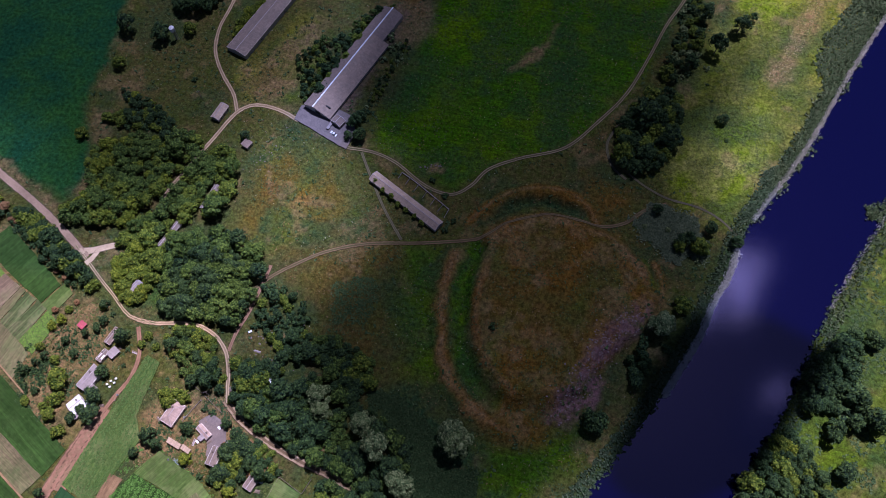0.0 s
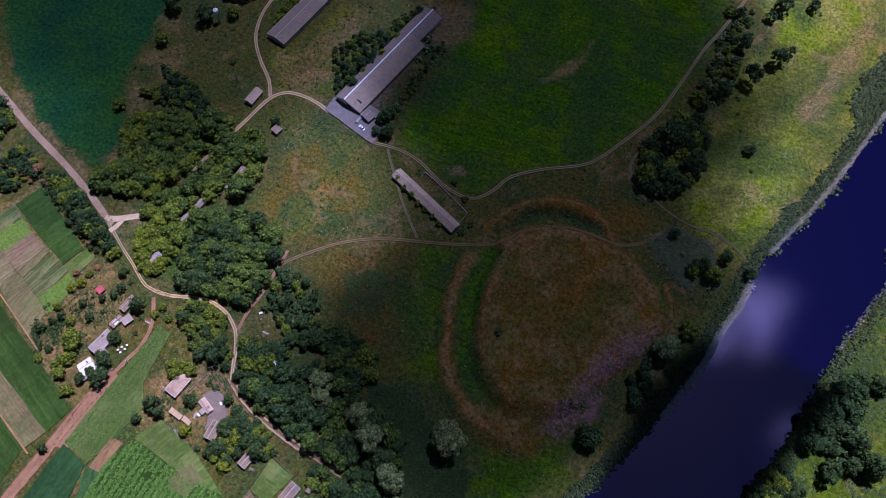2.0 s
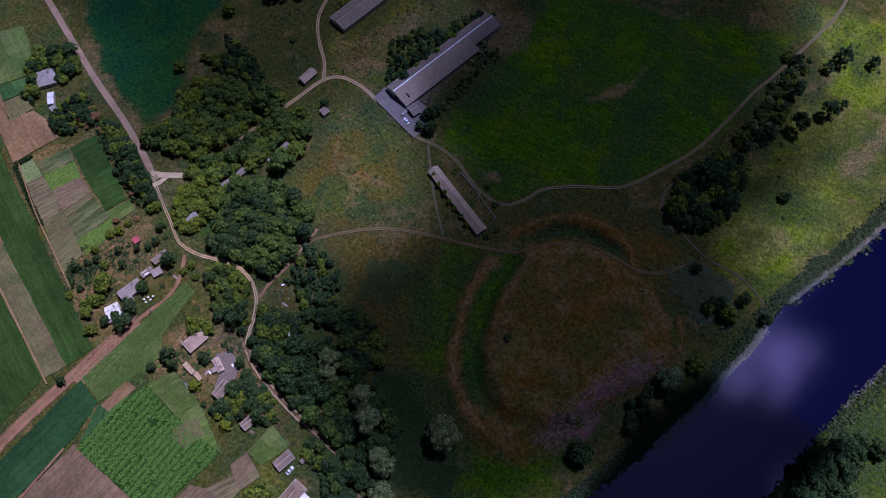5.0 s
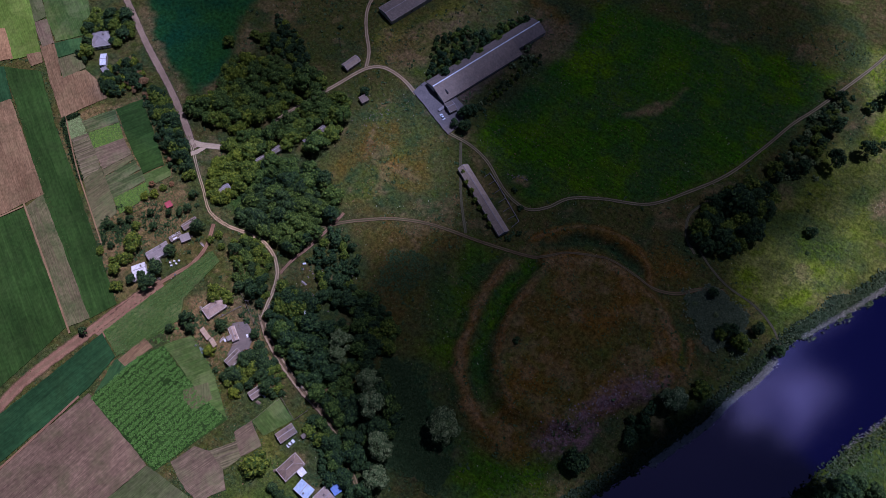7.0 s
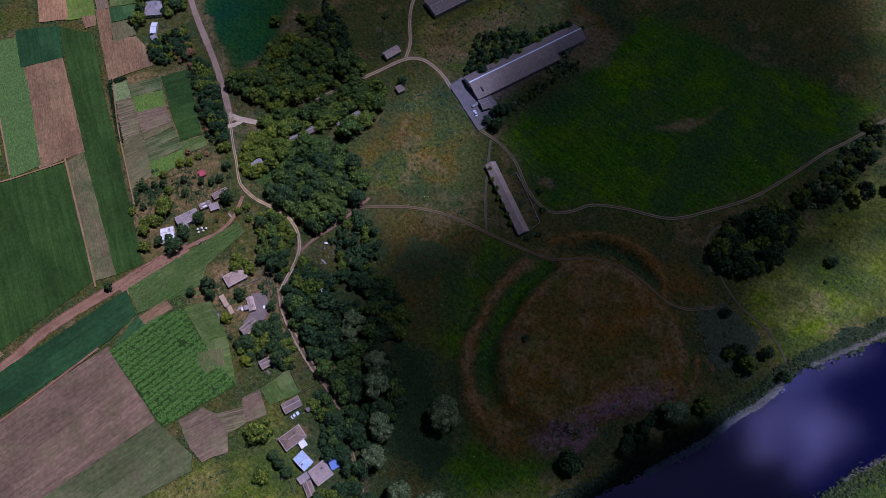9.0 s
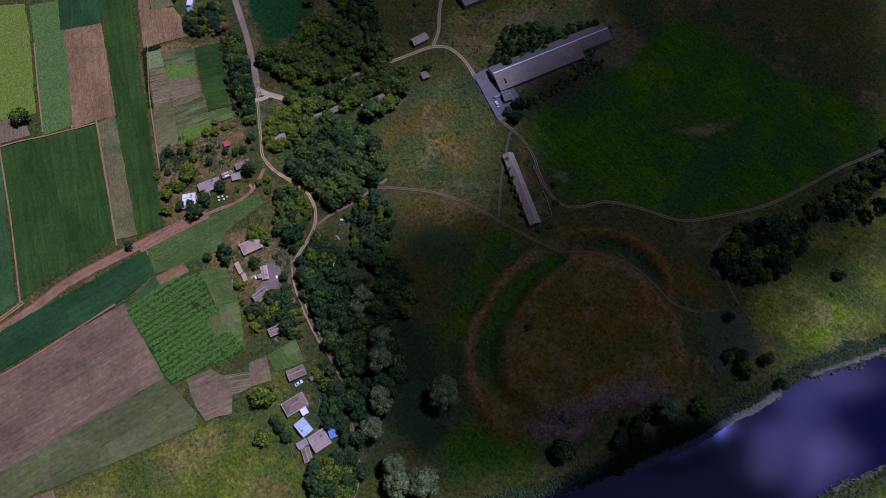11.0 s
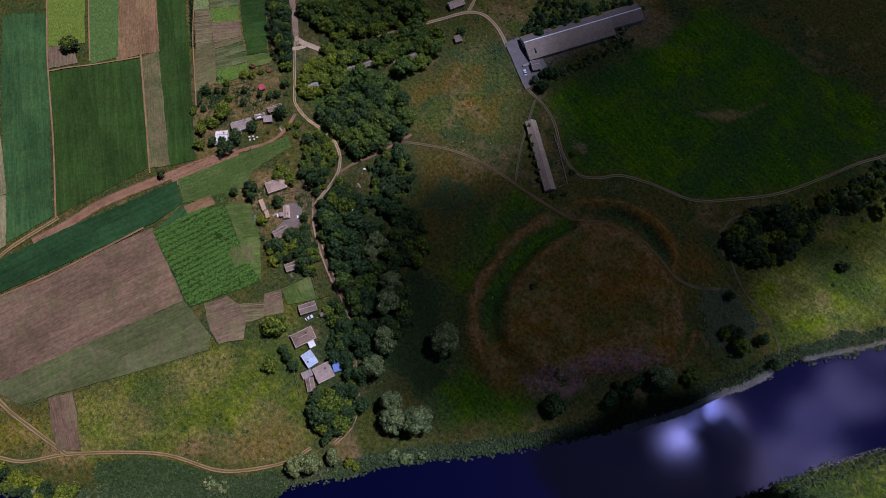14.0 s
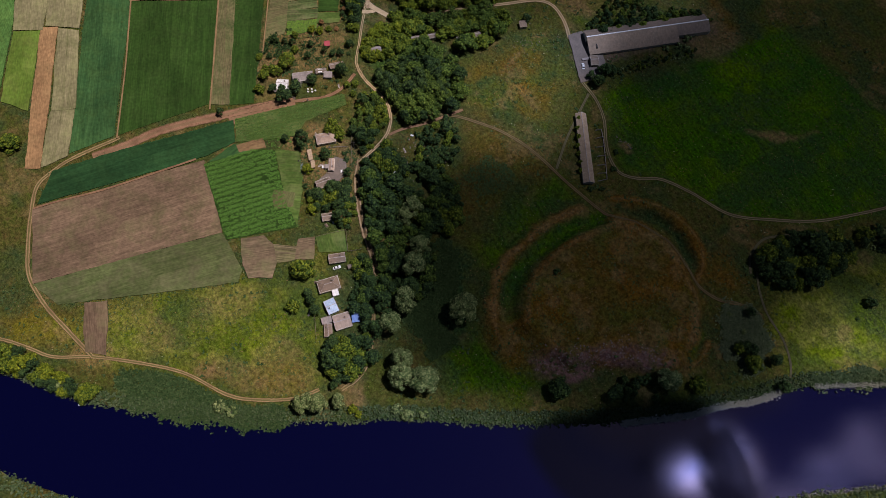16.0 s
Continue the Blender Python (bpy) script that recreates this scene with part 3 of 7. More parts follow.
EAST_GREEN = [(76.8, 150.1), (80.7, 141.0), (80.4, 131.3)]
RUST = [(39.1, 98.4), (58.3, 112.9), (71.6, 119.1), (66.1, 103.5), (55.8, 87.4), (46.3, 82.1), (45.1, 64.8), (33.2, 65.9), (22.2, 72.3), (36.1, 81.9)]
SCREE = [(64.3, 113.2), (77.6, 120.3), (75.0, 109.7), (61.4, 99.0), (59.2, 88.0), (65.8, 89.3), (61.9, 78.2), (50.2, 63.3), (41.1, 63.2), (44.6, 74.9), (47.8, 83.2), (56.6, 88.4), (57.0, 100.0)]
dry = np.maximum(dry * (1 - 0.5 * streak(MOAT, 5.0)), 0.95 * streak(OUTER, 2.2))
dry = np.maximum(dry, 0.95 * streak(INNER, 2.0))
dry = np.maximum(dry, 0.95 * streak(RIM, 5.5, 3.0))
dry = np.maximum(dry, 0.85 * streak(NORTH, 2.4))
dry = np.maximum(dry, 0.8 * streak(EAST, 2.0))
dry = np.maximum(dry, 0.9 * cover(RUST, 4))
bare = np.maximum(bare, 0.7 * streak(OUTER, 1.0, 0.8))
bare = np.maximum(bare, 0.5 * streak(INNER, 0.9, 0.8))
bare = np.maximum(bare, 0.55 * streak(RIM, 2.4, 2.0) * step(0.35, 0.55, fbm(GX, GY, 7, 29)))
bare = np.maximum(bare, 0.5 * streak(NORTH, 0.8, 0.8))
bare = np.maximum(bare, 0.6 * streak(EAST, 0.8, 0.8))
lush = np.maximum(lush, 0.95 * streak(MOAT, 3.2, 1.6))
lush = np.maximum(lush, 0.8 * streak(EAST_GREEN, 2.2, 1.4))
lush = np.maximum(lush, 0.55 * cover(PLATEAU, 3) * step(0.5, 0.62, fbm(GX, GY, 15, 35)))
weeds = np.maximum(weeds * (1 - 0.6 * cover(PLATEAU, 4)), 0.85 * streak(NORTH_MOAT, 3.6, 1.8))
rock = np.maximum(rock, 0.95 * cover(SCREE, 2.5) * step(0.3, 0.5, fbm(GX, GY, 5, 37, 3)))
sown = cover(UPPER, 3.5)
for name, chans in (("cover_a", (dry, lush, bare, sown)), ("cover_b", (meadow, rock, weeds, np.ones_like(dry)))):
    at = gm.attributes.new(name, "FLOAT_COLOR", "POINT")
    at.data.foreach_set("color", np.stack(chans, -1).astype(np.float32).ravel())

m, n, l, p = node_mat("grassland")
c = coords(n)
ca, cb = n.new("ShaderNodeAttribute"), n.new("ShaderNodeAttribute")
ca.attribute_name, cb.attribute_name = "cover_a", "cover_b"
sa, sb = n.new("ShaderNodeSeparateColor"), n.new("ShaderNodeSeparateColor")
l.new(ca.outputs["Color"], sa.inputs[0]), l.new(cb.outputs["Color"], sb.inputs[0])
big, mid = noise_node(n, l, c, 0.035, 6, 0.65), noise_node(n, l, c, 0.22, 5, 0.65)
fine, tiny = noise_node(n, l, c, 0.9, 5, 0.7), noise_node(n, l, c, 2.6, 3, 0.7)
broken = calc(n, l, "ADD", calc(n, l, "MULTIPLY", mid, 0.6), calc(n, l, "MULTIPLY", fine, 0.4))


def torn(mask, low=0.25, high=1.6):
    return calc(n, l, "MINIMUM", calc(n, l, "MULTIPLY", mask, ramp(n, l, broken, 0.36, 0.62, low, high)), 1.0)


far_tone = noise_node(n, l, c, 0.011, 5, 0.6)
col = blend(n, l, ramp(n, l, mid, 0.35, 0.65), (0.06, 0.066, 0.021), (0.105, 0.076, 0.036))
col = blend(n, l, ramp(n, l, big, 0.4, 0.62, 0, 0.5), col, (0.052, 0.08, 0.018))
green = blend(n, l, ramp(n, l, mid, 0.35, 0.7), (0.032, 0.092, 0.012), (0.06, 0.14, 0.02))
green = blend(n, l, ramp(n, l, big, 0.44, 0.64, 0, 0.85), green, (0.105, 0.175, 0.02))
drill = n.new("ShaderNodeMapping")
drill.inputs["Rotation"].default_value, drill.inputs["Scale"].default_value = (0, 0, 0.62), (0.06, 0.6, 1.0)
l.new(c, drill.inputs["Vector"])
green = mottle(n, l, green, noise_node(n, l, drill.outputs[0], 0.9, 4, 0.7), 0.6, 1.4)
green = blend(n, l, ramp(n, l, far_tone, 0.42, 0.62, 0, 0.7), green, (0.018, 0.06, 0.022))
col = blend(n, l, torn(sa.outputs[1], 0.6, 1.5), col, green)
hay = blend(n, l, ramp(n, l, mid, 0.35, 0.65), (0.12, 0.185, 0.024), (0.19, 0.215, 0.05))
hay = blend(n, l, ramp(n, l, big, 0.45, 0.6, 0, 0.7), hay, (0.23, 0.215, 0.085))
col = blend(n, l, torn(sb.outputs[0], 0.45, 1.5), col, hay)
col = blend(n, l, torn(sb.outputs[2]), col, (0.028, 0.058, 0.026))
brown = blend(n, l, ramp(n, l, mid, 0.35, 0.65), (0.205, 0.09, 0.034), (0.13, 0.078, 0.03))
brown = blend(n, l, ramp(n, l, big, 0.45, 0.65, 0, 0.8), brown, (0.066, 0.072, 0.022))
col = blend(n, l, torn(sa.outputs[0], 0.45, 1.5), col, brown)
soil = blend(n, l, ramp(n, l, fine, 0.3, 0.7), (0.185, 0.12, 0.062), (0.3, 0.215, 0.125))
col = blend(n, l, torn(sa.outputs[2], 0.2, 1.6), col, soil)
stone = blend(n, l, ramp(n, l, fine, 0.35, 0.65), (0.12, 0.066, 0.066), (0.23, 0.152, 0.155))
col = blend(n, l, torn(sb.outputs[1], 0.2, 1.7), col, stone)
col = blend(n, l, ramp(n, l, fine, 0.45, 0.66, 0, 0.7), col, (0.026, 0.034, 0.01))
col = blend(n, l, ramp(n, l, tiny, 0.6, 0.74, 0, 0.28), col, (0.24, 0.22, 0.11))
sown_c = blend(n, l, ramp(n, l, big, 0.4, 0.65), (0.014, 0.05, 0.024), (0.026, 0.072, 0.022))
col = blend(n, l, ca.outputs["Alpha"], col, sown_c)
col = mottle(n, l, col, noise_node(n, l, c, 0.5, 4, 0.7), 0.45, 1.55)
col = mottle(n, l, col, tiny, 0.75, 1.25)
hs = n.new("ShaderNodeHueSaturation")
hs.inputs["Saturation"].default_value = 1.18
l.new(col, hs.inputs["Color"])
l.new(hs.outputs[0], p.inputs["Base Color"])
p.inputs["Roughness"].default_value = 1.0
p.inputs["Specular IOR Level"].default_value = 0.05
bump(n, l, p, calc(n, l, "ADD", calc(n, l, "MULTIPLY", mid, 2.0), calc(n, l, "ADD", fine, calc(n, l, "MULTIPLY", tiny, 0.4))), 0.9, 0.5)
gm.materials.append(m)
tagged(new("ground", gm), "grassy river plain with a dry brown earthwork", "ground", kind="structure")

# ---- river ----
m, n, l, p = node_mat("river_water")
c = coords(n)
p.inputs["Base Color"].default_value = (0.0005, 0.0003, 0.017, 1)
p.inputs["Specular IOR Level"].default_value, p.inputs["Roughness"].default_value = 0.0, 1.0
gloss, both, rim = n.new("ShaderNodeBsdfGlossy"), n.new("ShaderNodeMixShader"), n.new("ShaderNodeFresnel")
gloss.distribution = "BECKMANN"
gloss.inputs["Roughness"].default_value, rim.inputs["IOR"].default_value = 0.094, 2.4
gloss.inputs["Color"].default_value = (0.64, 0.58, 1.0, 1)
wind = n.new("ShaderNodeMapping")
wind.inputs["Rotation"].default_value, wind.inputs["Scale"].default_value = (0, 0, 0.9), (0.45, 1.0, 1.0)
l.new(c, wind.inputs["Vector"])
rip = calc(n, l, "ADD", noise_node(n, l, wind.outputs[0], 1.7, 2, 0.7), calc(n, l, "MULTIPLY", noise_node(n, l, c, 0.12, 3), 0.5))
bump(n, l, p, rip, 0.034, 0.12)
l.new(p.inputs["Normal"].links[0].from_socket, gloss.inputs["Normal"])
ruffled, sheen = n.new("ShaderNodeBsdfGlossy"), n.new("ShaderNodeMixShader")
ruffled.distribution = "BECKMANN"
ruffled.inputs["Roughness"].default_value, ruffled.inputs["Color"].default_value = 0.122, (0.64, 0.58, 1.0, 1)
l.new(p.inputs["Normal"].links[0].from_socket, ruffled.inputs["Normal"])
l.new(ramp(n, l, noise_node(n, l, wind.outputs[0], 2.2, 2, 0.8), 0.42, 0.62, 0.0, 1.0), sheen.inputs[0])
l.new(gloss.outputs[0], sheen.inputs[1]), l.new(ruffled.outputs[0], sheen.inputs[2])
l.new(rim.outputs[0], both.inputs[0]), l.new(p.outputs[0], both.inputs[1]), l.new(sheen.outputs[0], both.inputs[2])
l.new(both.outputs[0], n["Material Output"].inputs["Surface"])
WX, WY = np.meshgrid(np.arange(-700, 701, 7.0), np.arange(-400, 801, 7.0))
wet = area(WX, WY, RIVER) > -9
wet = wet[:-1, :-1] | wet[1:, 1:]
bm = bmesh.new()
corner = {}


def water_vert(i, j):
    if (i, j) not in corner:
        corner[i, j] = bm.verts.new((WX[i, j], WY[i, j], WATER_Z))
    return corner[i, j]


for i, j in zip(*np.nonzero(wet)):
    bm.faces.new((water_vert(i, j), water_vert(i, j + 1), water_vert(i + 1, j + 1), water_vert(i + 1, j)))
tagged(part("water", bm, m), "deep blue river water with faint ripples", "river", kind="structure")


# ---- fields ----
FIELDS = []


def field(pts, material, label, z=0.2, rows_along=None):
    """A flat sown patch, with its rows along its first side."""
    rng = random.Random(len(pts) * 31 + int(pts[0][0] * 7))
    FIELDS.append(pts)
    z += 0.008 * len(FIELDS)
    v = [Vector((*q, 0)) for q in pts]
    o = sum(v, Vector()) / len(v)
    a, b = rows_along or (0, 1)
    ang = math.atan2(v[b].y - v[a].y, v[b].x - v[a].x)
    turn = Matrix.Rotation(-ang, 3, "Z")
    ring = []
    for q, r in zip(v, v[1:] + v[:1]):
        k = max(1, int((r - q).length / 2.5))
        side = Vector((-(r - q).y, (r - q).x, 0)).normalized()
        for i in range(k):
            w = q.lerp(r, i / k)
            w += side * (0.9 * (float(fbm(np.array([w.x]), np.array([w.y]), 11, 17)[0]) - 0.5) + rng.uniform(-0.2, 0.2)) * (i > 0) - o
            ring.append(turn @ (w + w.normalized() * 0.5))
    bm = bmesh.new()
    top = bm.faces.new([bm.verts.new((q.x, q.y, z)) for q in ring])
    if top.normal.z < 0 or (top.normal_update() or top.normal.z < 0):
        top.normal_flip()
    ext = bmesh.ops.extrude_face_region(bm, geom=[top])
    for g in ext["geom"]:
        if isinstance(g, bmesh.types.BMVert):
            g.co.z = -0.6
    bmesh.ops.triangulate(bm, faces=[f for f in bm.faces if len(f.verts) > 4])
    bmesh.ops.recalc_face_normals(bm, faces=bm.faces)
    ob = part("field", bm, material)
    ob.matrix_world = pose(o.x, o.y, 0.12, 0, 0, math.degrees(ang))
    return tagged(ob, label, "field", kind="structure")


def leafy(name, a, b, earth, gap=0.2, size=1.5):
    """Broad-leaved plants close together, with soil between."""
    m, n, l, p = node_mat(name)
    c = coords(n)
    v = n.new("ShaderNodeTexVoronoi")
    v.inputs["Scale"].default_value = size
    l.new(c, v.inputs["Vector"])
    tone = n.new("ShaderNodeSeparateColor")
    l.new(v.outputs["Color"], tone.inputs[0])
    col = blend(n, l, tone.outputs[0], a, b)
    col = blend(n, l, ramp(n, l, v.outputs["Distance"], 0.35, 0.75, 0, 0.8), col, earth)
    big = noise_node(n, l, c, 0.09, 5, 0.65)
    col = blend(n, l, ramp(n, l, big, 0.5, 0.7, 0, gap), col, earth)
    col = mottle(n, l, col, noise_node(n, l, c, 0.6, 4, 0.7), 0.78, 1.25)
    l.new(col, p.inputs["Base Color"])
    p.inputs["Roughness"].default_value = 0.9
    p.inputs["Specular IOR Level"].default_value = 0.1
    bump(n, l, p, calc(n, l, "SUBTRACT", 1.0, v.outputs["Distance"]), 0.8, 0.3)
    return m


CROP = {
    "leaf_bright": leafy("leafy_green", (0.075, 0.165, 0.018), (0.13, 0.22, 0.03), (0.06, 0.08, 0.028)),
    "leaf_pale": leafy("pale_cabbage", (0.13, 0.2, 0.065), (0.22, 0.29, 0.11), (0.1, 0.11, 0.045)),
    "leaf_yellow": leafy("yellow_leafy", (0.1, 0.18, 0.018), (0.17, 0.235, 0.03), (0.075, 0.105, 0.025)),
    "leaf_blue": leafy("green_leafy", (0.055, 0.135, 0.026), (0.1, 0.19, 0.042), (0.06, 0.085, 0.03)),
    "beds": crop("garden_beds", (0.11, 0.12, 0.045), (0.06, 0.1, 0.03), 2.4, 1.0, (0.2, 0.15, 0.09), 0.6),
    "ridged": crop("ridged_beds", (0.2, 0.15, 0.095), (0.12, 0.11, 0.05), 2.2, 1.0, (0.1, 0.11, 0.045), 0.5),
    "dark": crop("dark_wheat", (0.02, 0.05, 0.009), (0.03, 0.068, 0.012), 1.5, 0.4, (0.045, 0.07, 0.02)),
    "green": crop("green_crop", (0.026, 0.076, 0.024), (0.038, 0.092, 0.028), 1.2, 0.4, (0.07, 0.13, 0.03)),
    "bright": crop("bright_rows", (0.085, 0.18, 0.04), (0.05, 0.125, 0.03), 0.9, 0.8, (0.12, 0.18, 0.04)),
    "mixed": crop("weedy_crop", (0.055, 0.11, 0.02), (0.085, 0.125, 0.03), 1.0, 0.5, (0.16, 0.15, 0.07), 0.5),
    "pale": crop("ripening_crop", (0.19, 0.18, 0.085), (0.25, 0.215, 0.12), 1.0, 0.5, (0.13, 0.15, 0.05), 0.5),
    "yellow": crop("yellow_crop", (0.115, 0.18, 0.026), (0.085, 0.15, 0.022), 1.0, 0.5, (0.17, 0.19, 0.05), 0.5),
    "plough": crop("ploughed_soil", (0.13, 0.085, 0.055), (0.175, 0.118, 0.074), 0.8, 0.55, (0.11, 0.108, 0.045), 0.65),
    "stubble": crop("stubble", (0.18, 0.108, 0.052), (0.22, 0.14, 0.072), 0.8, 0.7, (0.12, 0.11, 0.045), 0.4),
    "straw": crop("dry_strip", (0.17, 0.135, 0.07), (0.10, 0.105, 0.04), 1.0, 0.6, (0.06, 0.095, 0.028), 0.75),
    "orange": crop("ripe_strip", (0.33, 0.19, 0.09), (0.26, 0.15, 0.07), 0.8, 0.6, (0.20, 0.16, 0.07), 0.3),
    "purple": crop("dug_bed", (0.2, 0.145, 0.088), (0.14, 0.1, 0.065), 1.6, 0.6, (0.1, 0.115, 0.045), 0.75),
    "tealish": crop("dense_green", (0.014, 0.048, 0.016), (0.02, 0.062, 0.02), 1.4, 0.4, (0.03, 0.065, 0.018)),
    "deep": crop("deep_green", (0.014, 0.05, 0.027), (0.019, 0.06, 0.03), 1.4, 0.4, (0.03, 0.075, 0.025), 0.6),
    "sick": crop("thin_green", (0.07, 0.095, 0.03), (0.092, 0.105, 0.042), 0.9, 0.5, (0.14, 0.12, 0.07), 0.6),
}
field([(-199.9, -70.7), (-285.3, -24.7), (-258.8, 21.5), (-192.4, -15.4)], CROP["dark"], "dark green wheat field beside a soil road")
field([(-202.9, -99.2), (-292.7, -52.7), (-340.7, -24.8), (-324.7, -4.4), (-200.9, -72.4)], CROP["green"], "green crop field between soil tracks")
field([(-191.7, -14.7), (-258.4, 22), (-256.4, 34.8), (-185.3, -4.3)], CROP["straw"], "narrow dry weedy strip between crops")
field([(-179.3, 8), (-280.3, 68.9), (-315.7, 92.8), (-336.3, 83.6), (-255.9, 33.9), (-185.4, -5.3)], CROP["dark"], "long dark green crop strip")
field([(-267.5, 11.1), (-329.4, 48.5), (-317.3, 69.4), (-256.4, 34.4)], CROP["stubble"], "brown stubble field with tractor lines")
field([(-275.3, -3.1), (-341.2, 36.3), (-359.8, 46.4), (-349.2, 61.4), (-328.6, 50), (-268.8, 13.1)], CROP["leaf_blue"], "leafy green vegetable field")
field([(-302.3, -15.5), (-355.7, 14.1), (-378.6, 26), (-362.9, 45.1), (-342.9, 34.5), (-290.7, 2.8)], CROP["leaf_yellow"], "bright yellow-green leafy crop field")
field([(-288.1, -23.7), (-301.5, -16.4), (-293.8, -4.7), (-280.5, -8.6)], CROP["purple"], "dug purple-brown soil patch")
field([(-330.1, 49.1), (-354.2, 64.3), (-336.8, 83.2), (-316.7, 69.8)], CROP["tealish"], "dark green square crop patch")
field([(-279.4, 74.9), (-275.3, 82.5), (-263.5, 76.0), (-268.2, 68.6)], CROP["leaf_pale"], "pale green cabbage bed in a garden", 0.1)
field([(-267.9, 68.4), (-263.3, 75.8), (-259.1, 73.7), (-263.8, 66.1)], CROP["ridged"], "narrow pale ridged garden bed", 0.1)
field([(-263.4, 65.3), (-258.4, 73.5), (-242.0, 63.5), (-244.6, 52.8)], CROP["ridged"], "brown dotted garden bed", 0.1)
field([(-271.3, 80.7), (-261.2, 96.5), (-253.7, 91.4), (-263.2, 76.9)], CROP["beds"], "dark green garden bed in rows", 0.1)
field([(-262.6, 76.7), (-253.2, 91.1), (-244.2, 84.8), (-252.8, 71.3)], CROP["leaf_bright"], "bright green leafy garden bed", 0.1)
field([(-252.4, 71.0), (-243.8, 84.5), (-233.5, 79.4), (-239.9, 63.7)], CROP["purple"], "purple-brown dug garden bed", 0.1)
field([(-239.4, 63.3), (-233.0, 79.0), (-229.7, 77.5), (-235.6, 61.2)], CROP["straw"], "tan strip of dry garden", 0.1)
field([(-260.5, 97.2), (-252.5, 110.8), (-213.5, 84.5), (-219.4, 73.6)], CROP["dark"], "dark green potato field", 0.1)
field([(-235.0, 60.8), (-228.7, 77.1), (-222.2, 74.6), (-230.1, 57.8)], CROP["beds"], "green garden bed in narrow rows", 0.1)
field([(-229.7, 57.5), (-221.2, 74.1), (-215.3, 70.8), (-221.9, 53.3)], CROP["beds"], "olive garden bed in narrow rows", 0.1)
field([(-221.5, 53.0), (-214.3, 70.0), (-207.3, 64.9), (-212.9, 48.0)], CROP["leaf_bright"], "weedy green garden bed", 0.1)
field([(-243.5, 52.5), (-240.7, 63.1), (-215.1, 47.5), (-217.6, 34.0)], CROP["straw"], "dry thin garden strip", 0.1)
field([(-218.2, 73.1), (-210.7, 85.8), (-205.6, 80.7), (-211.5, 68.7)], CROP["mixed"], "blue-green garden patch beside a hedge", 0.1)
field([(-283, 76.3), (-329.3, 106.3), (-322.6, 112.7), (-303.1, 97.2), (-294.8, 108), (-279.2, 105.7), (-270.7, 100.2)], CROP["stubble"], "bare brown garden plot by a farmhouse")
field([(-301.7, 97.2), (-313.4, 105.2), (-306, 115.6), (-296, 109.2)], CROP["straw"], "narrow garden beds beside a farmhouse")
field([(-314.6, 106.4), (-323.4, 112.7), (-313.4, 124.4), (-307.2, 117.8)], CROP["green"], "small green garden patch")
field([(-328.2, 107), (-344.7, 117.2), (-340.5, 123.1), (-324.6, 112.9)], CROP["purple"], "ridged dark soil bed")
field([(-345.9, 117.4), (-362.8, 126.4), (-356.4, 133.9), (-343, 124.6)], CROP["sick"], "pale green cabbage bed")
field([(-337.2, 89.5), (-372.3, 110.5), (-395.1, 127.9), (-380.9, 143), (-326, 102.9)], CROP["yellow"], "yellow-green crop strip")
field([(-324.1, 114.3), (-342.1, 125.2), (-357.1, 136.6), (-338.7, 154.3), (-320.2, 139.6), (-313.5, 127.4)], CROP["mixed"], "olive weedy plot beside a farmhouse")
field([(-348.4, 78.2), (-369.9, 94.3), (-356.9, 103.9), (-336.7, 90.9)], CROP["orange"], "ripe ochre crop strip")
field([(-323.3, 93.2), (-331.2, 97.5), (-326, 102.9), (-320.1, 98.3)], CROP["stubble"], "bare trampled patch")
field([(-180.8, -126.3), (-196.4, -111.2), (-189.5, -74.5), (-180.6, -35.7), (-174.4, -8.5), (-160.7, -14.1), (-161.1, -33.9)], CROP["tealish"], "dark green crop strip below a soil road", rows_along=(2, 3))
field([(-178.8, -129.7), (-158.7, -35), (-112.3, -45.9), (-137.3, -145.4)], CROP["plough"], "large ploughed brown field with tractor lines", rows_along=(0, 1))
field([(-136.7, -145.6), (-111.7, -46.2), (-86.4, -46.1), (-81.1, -51.4), (-118.8, -138.3)], CROP["sick"], "thin green end of a ploughed field", rows_along=(0, 1))
VEG = [(-107.2, -45.2), (-155.9, -35.4), (-150.6, -7.6), (-143.6, 3.4), (-112.6, -5.8), (-93.8, -7.9)]
field(VEG, CROP["dark"], "dark furrows between vegetable rows", rows_along=(1, 2))
field([(-143.3, 3.9), (-135, 15.5), (-112.4, 5.2), (-94.4, -7.5), (-112.2, -5.3)], CROP["mixed"], "weedy green kitchen garden")
field([(-174.2, -6.7), (-156.7, 57.3), (-149.7, 55), (-152.1, 28.4), (-146.9, 18.1), (-152.7, 2.3), (-159.8, -12.7)], CROP["mixed"], "green kitchen garden strip behind houses", rows_along=(0, 1))
field([(-156.2, -33), (-158.8, -15.4), (-154.1, -5.9), (-150.4, -8.5)], CROP["green"], "green vegetable patch")
field([(-157.8, -13.7), (-154.3, 1.2), (-148, -0.1), (-152.9, -14.3)], CROP["stubble"], "bare brown garden plot")
field([(-102.8, -37.9), (-98.0, -26.5), (-91.2, -24.9), (-86.4, -21.5), (-80.3, -28.0), (-73.6, -34.1), (-78.0, -39.9), (-80.1, -44.8), (-88.8, -43.8)], CROP["purple"], "bare dug garden plot by a house")
field([(-90.5, -24.2), (-83.0, -14.2), (-76.8, -18.1), (-79.8, -26.9)], CROP["ridged"], "trampled garden plot with thin beds")
field([(-86.1, -10.9), (-82.7, -2.4), (-71.9, -9.2), (-76.8, -17.8)], CROP["purple"], "small dug garden plot by a house")
field([(-73.6, -4.2), (-82.4, -1.6), (-78.2, 13.6), (-66.4, 9.2)], CROP["mixed"], "small green lawn behind a house")
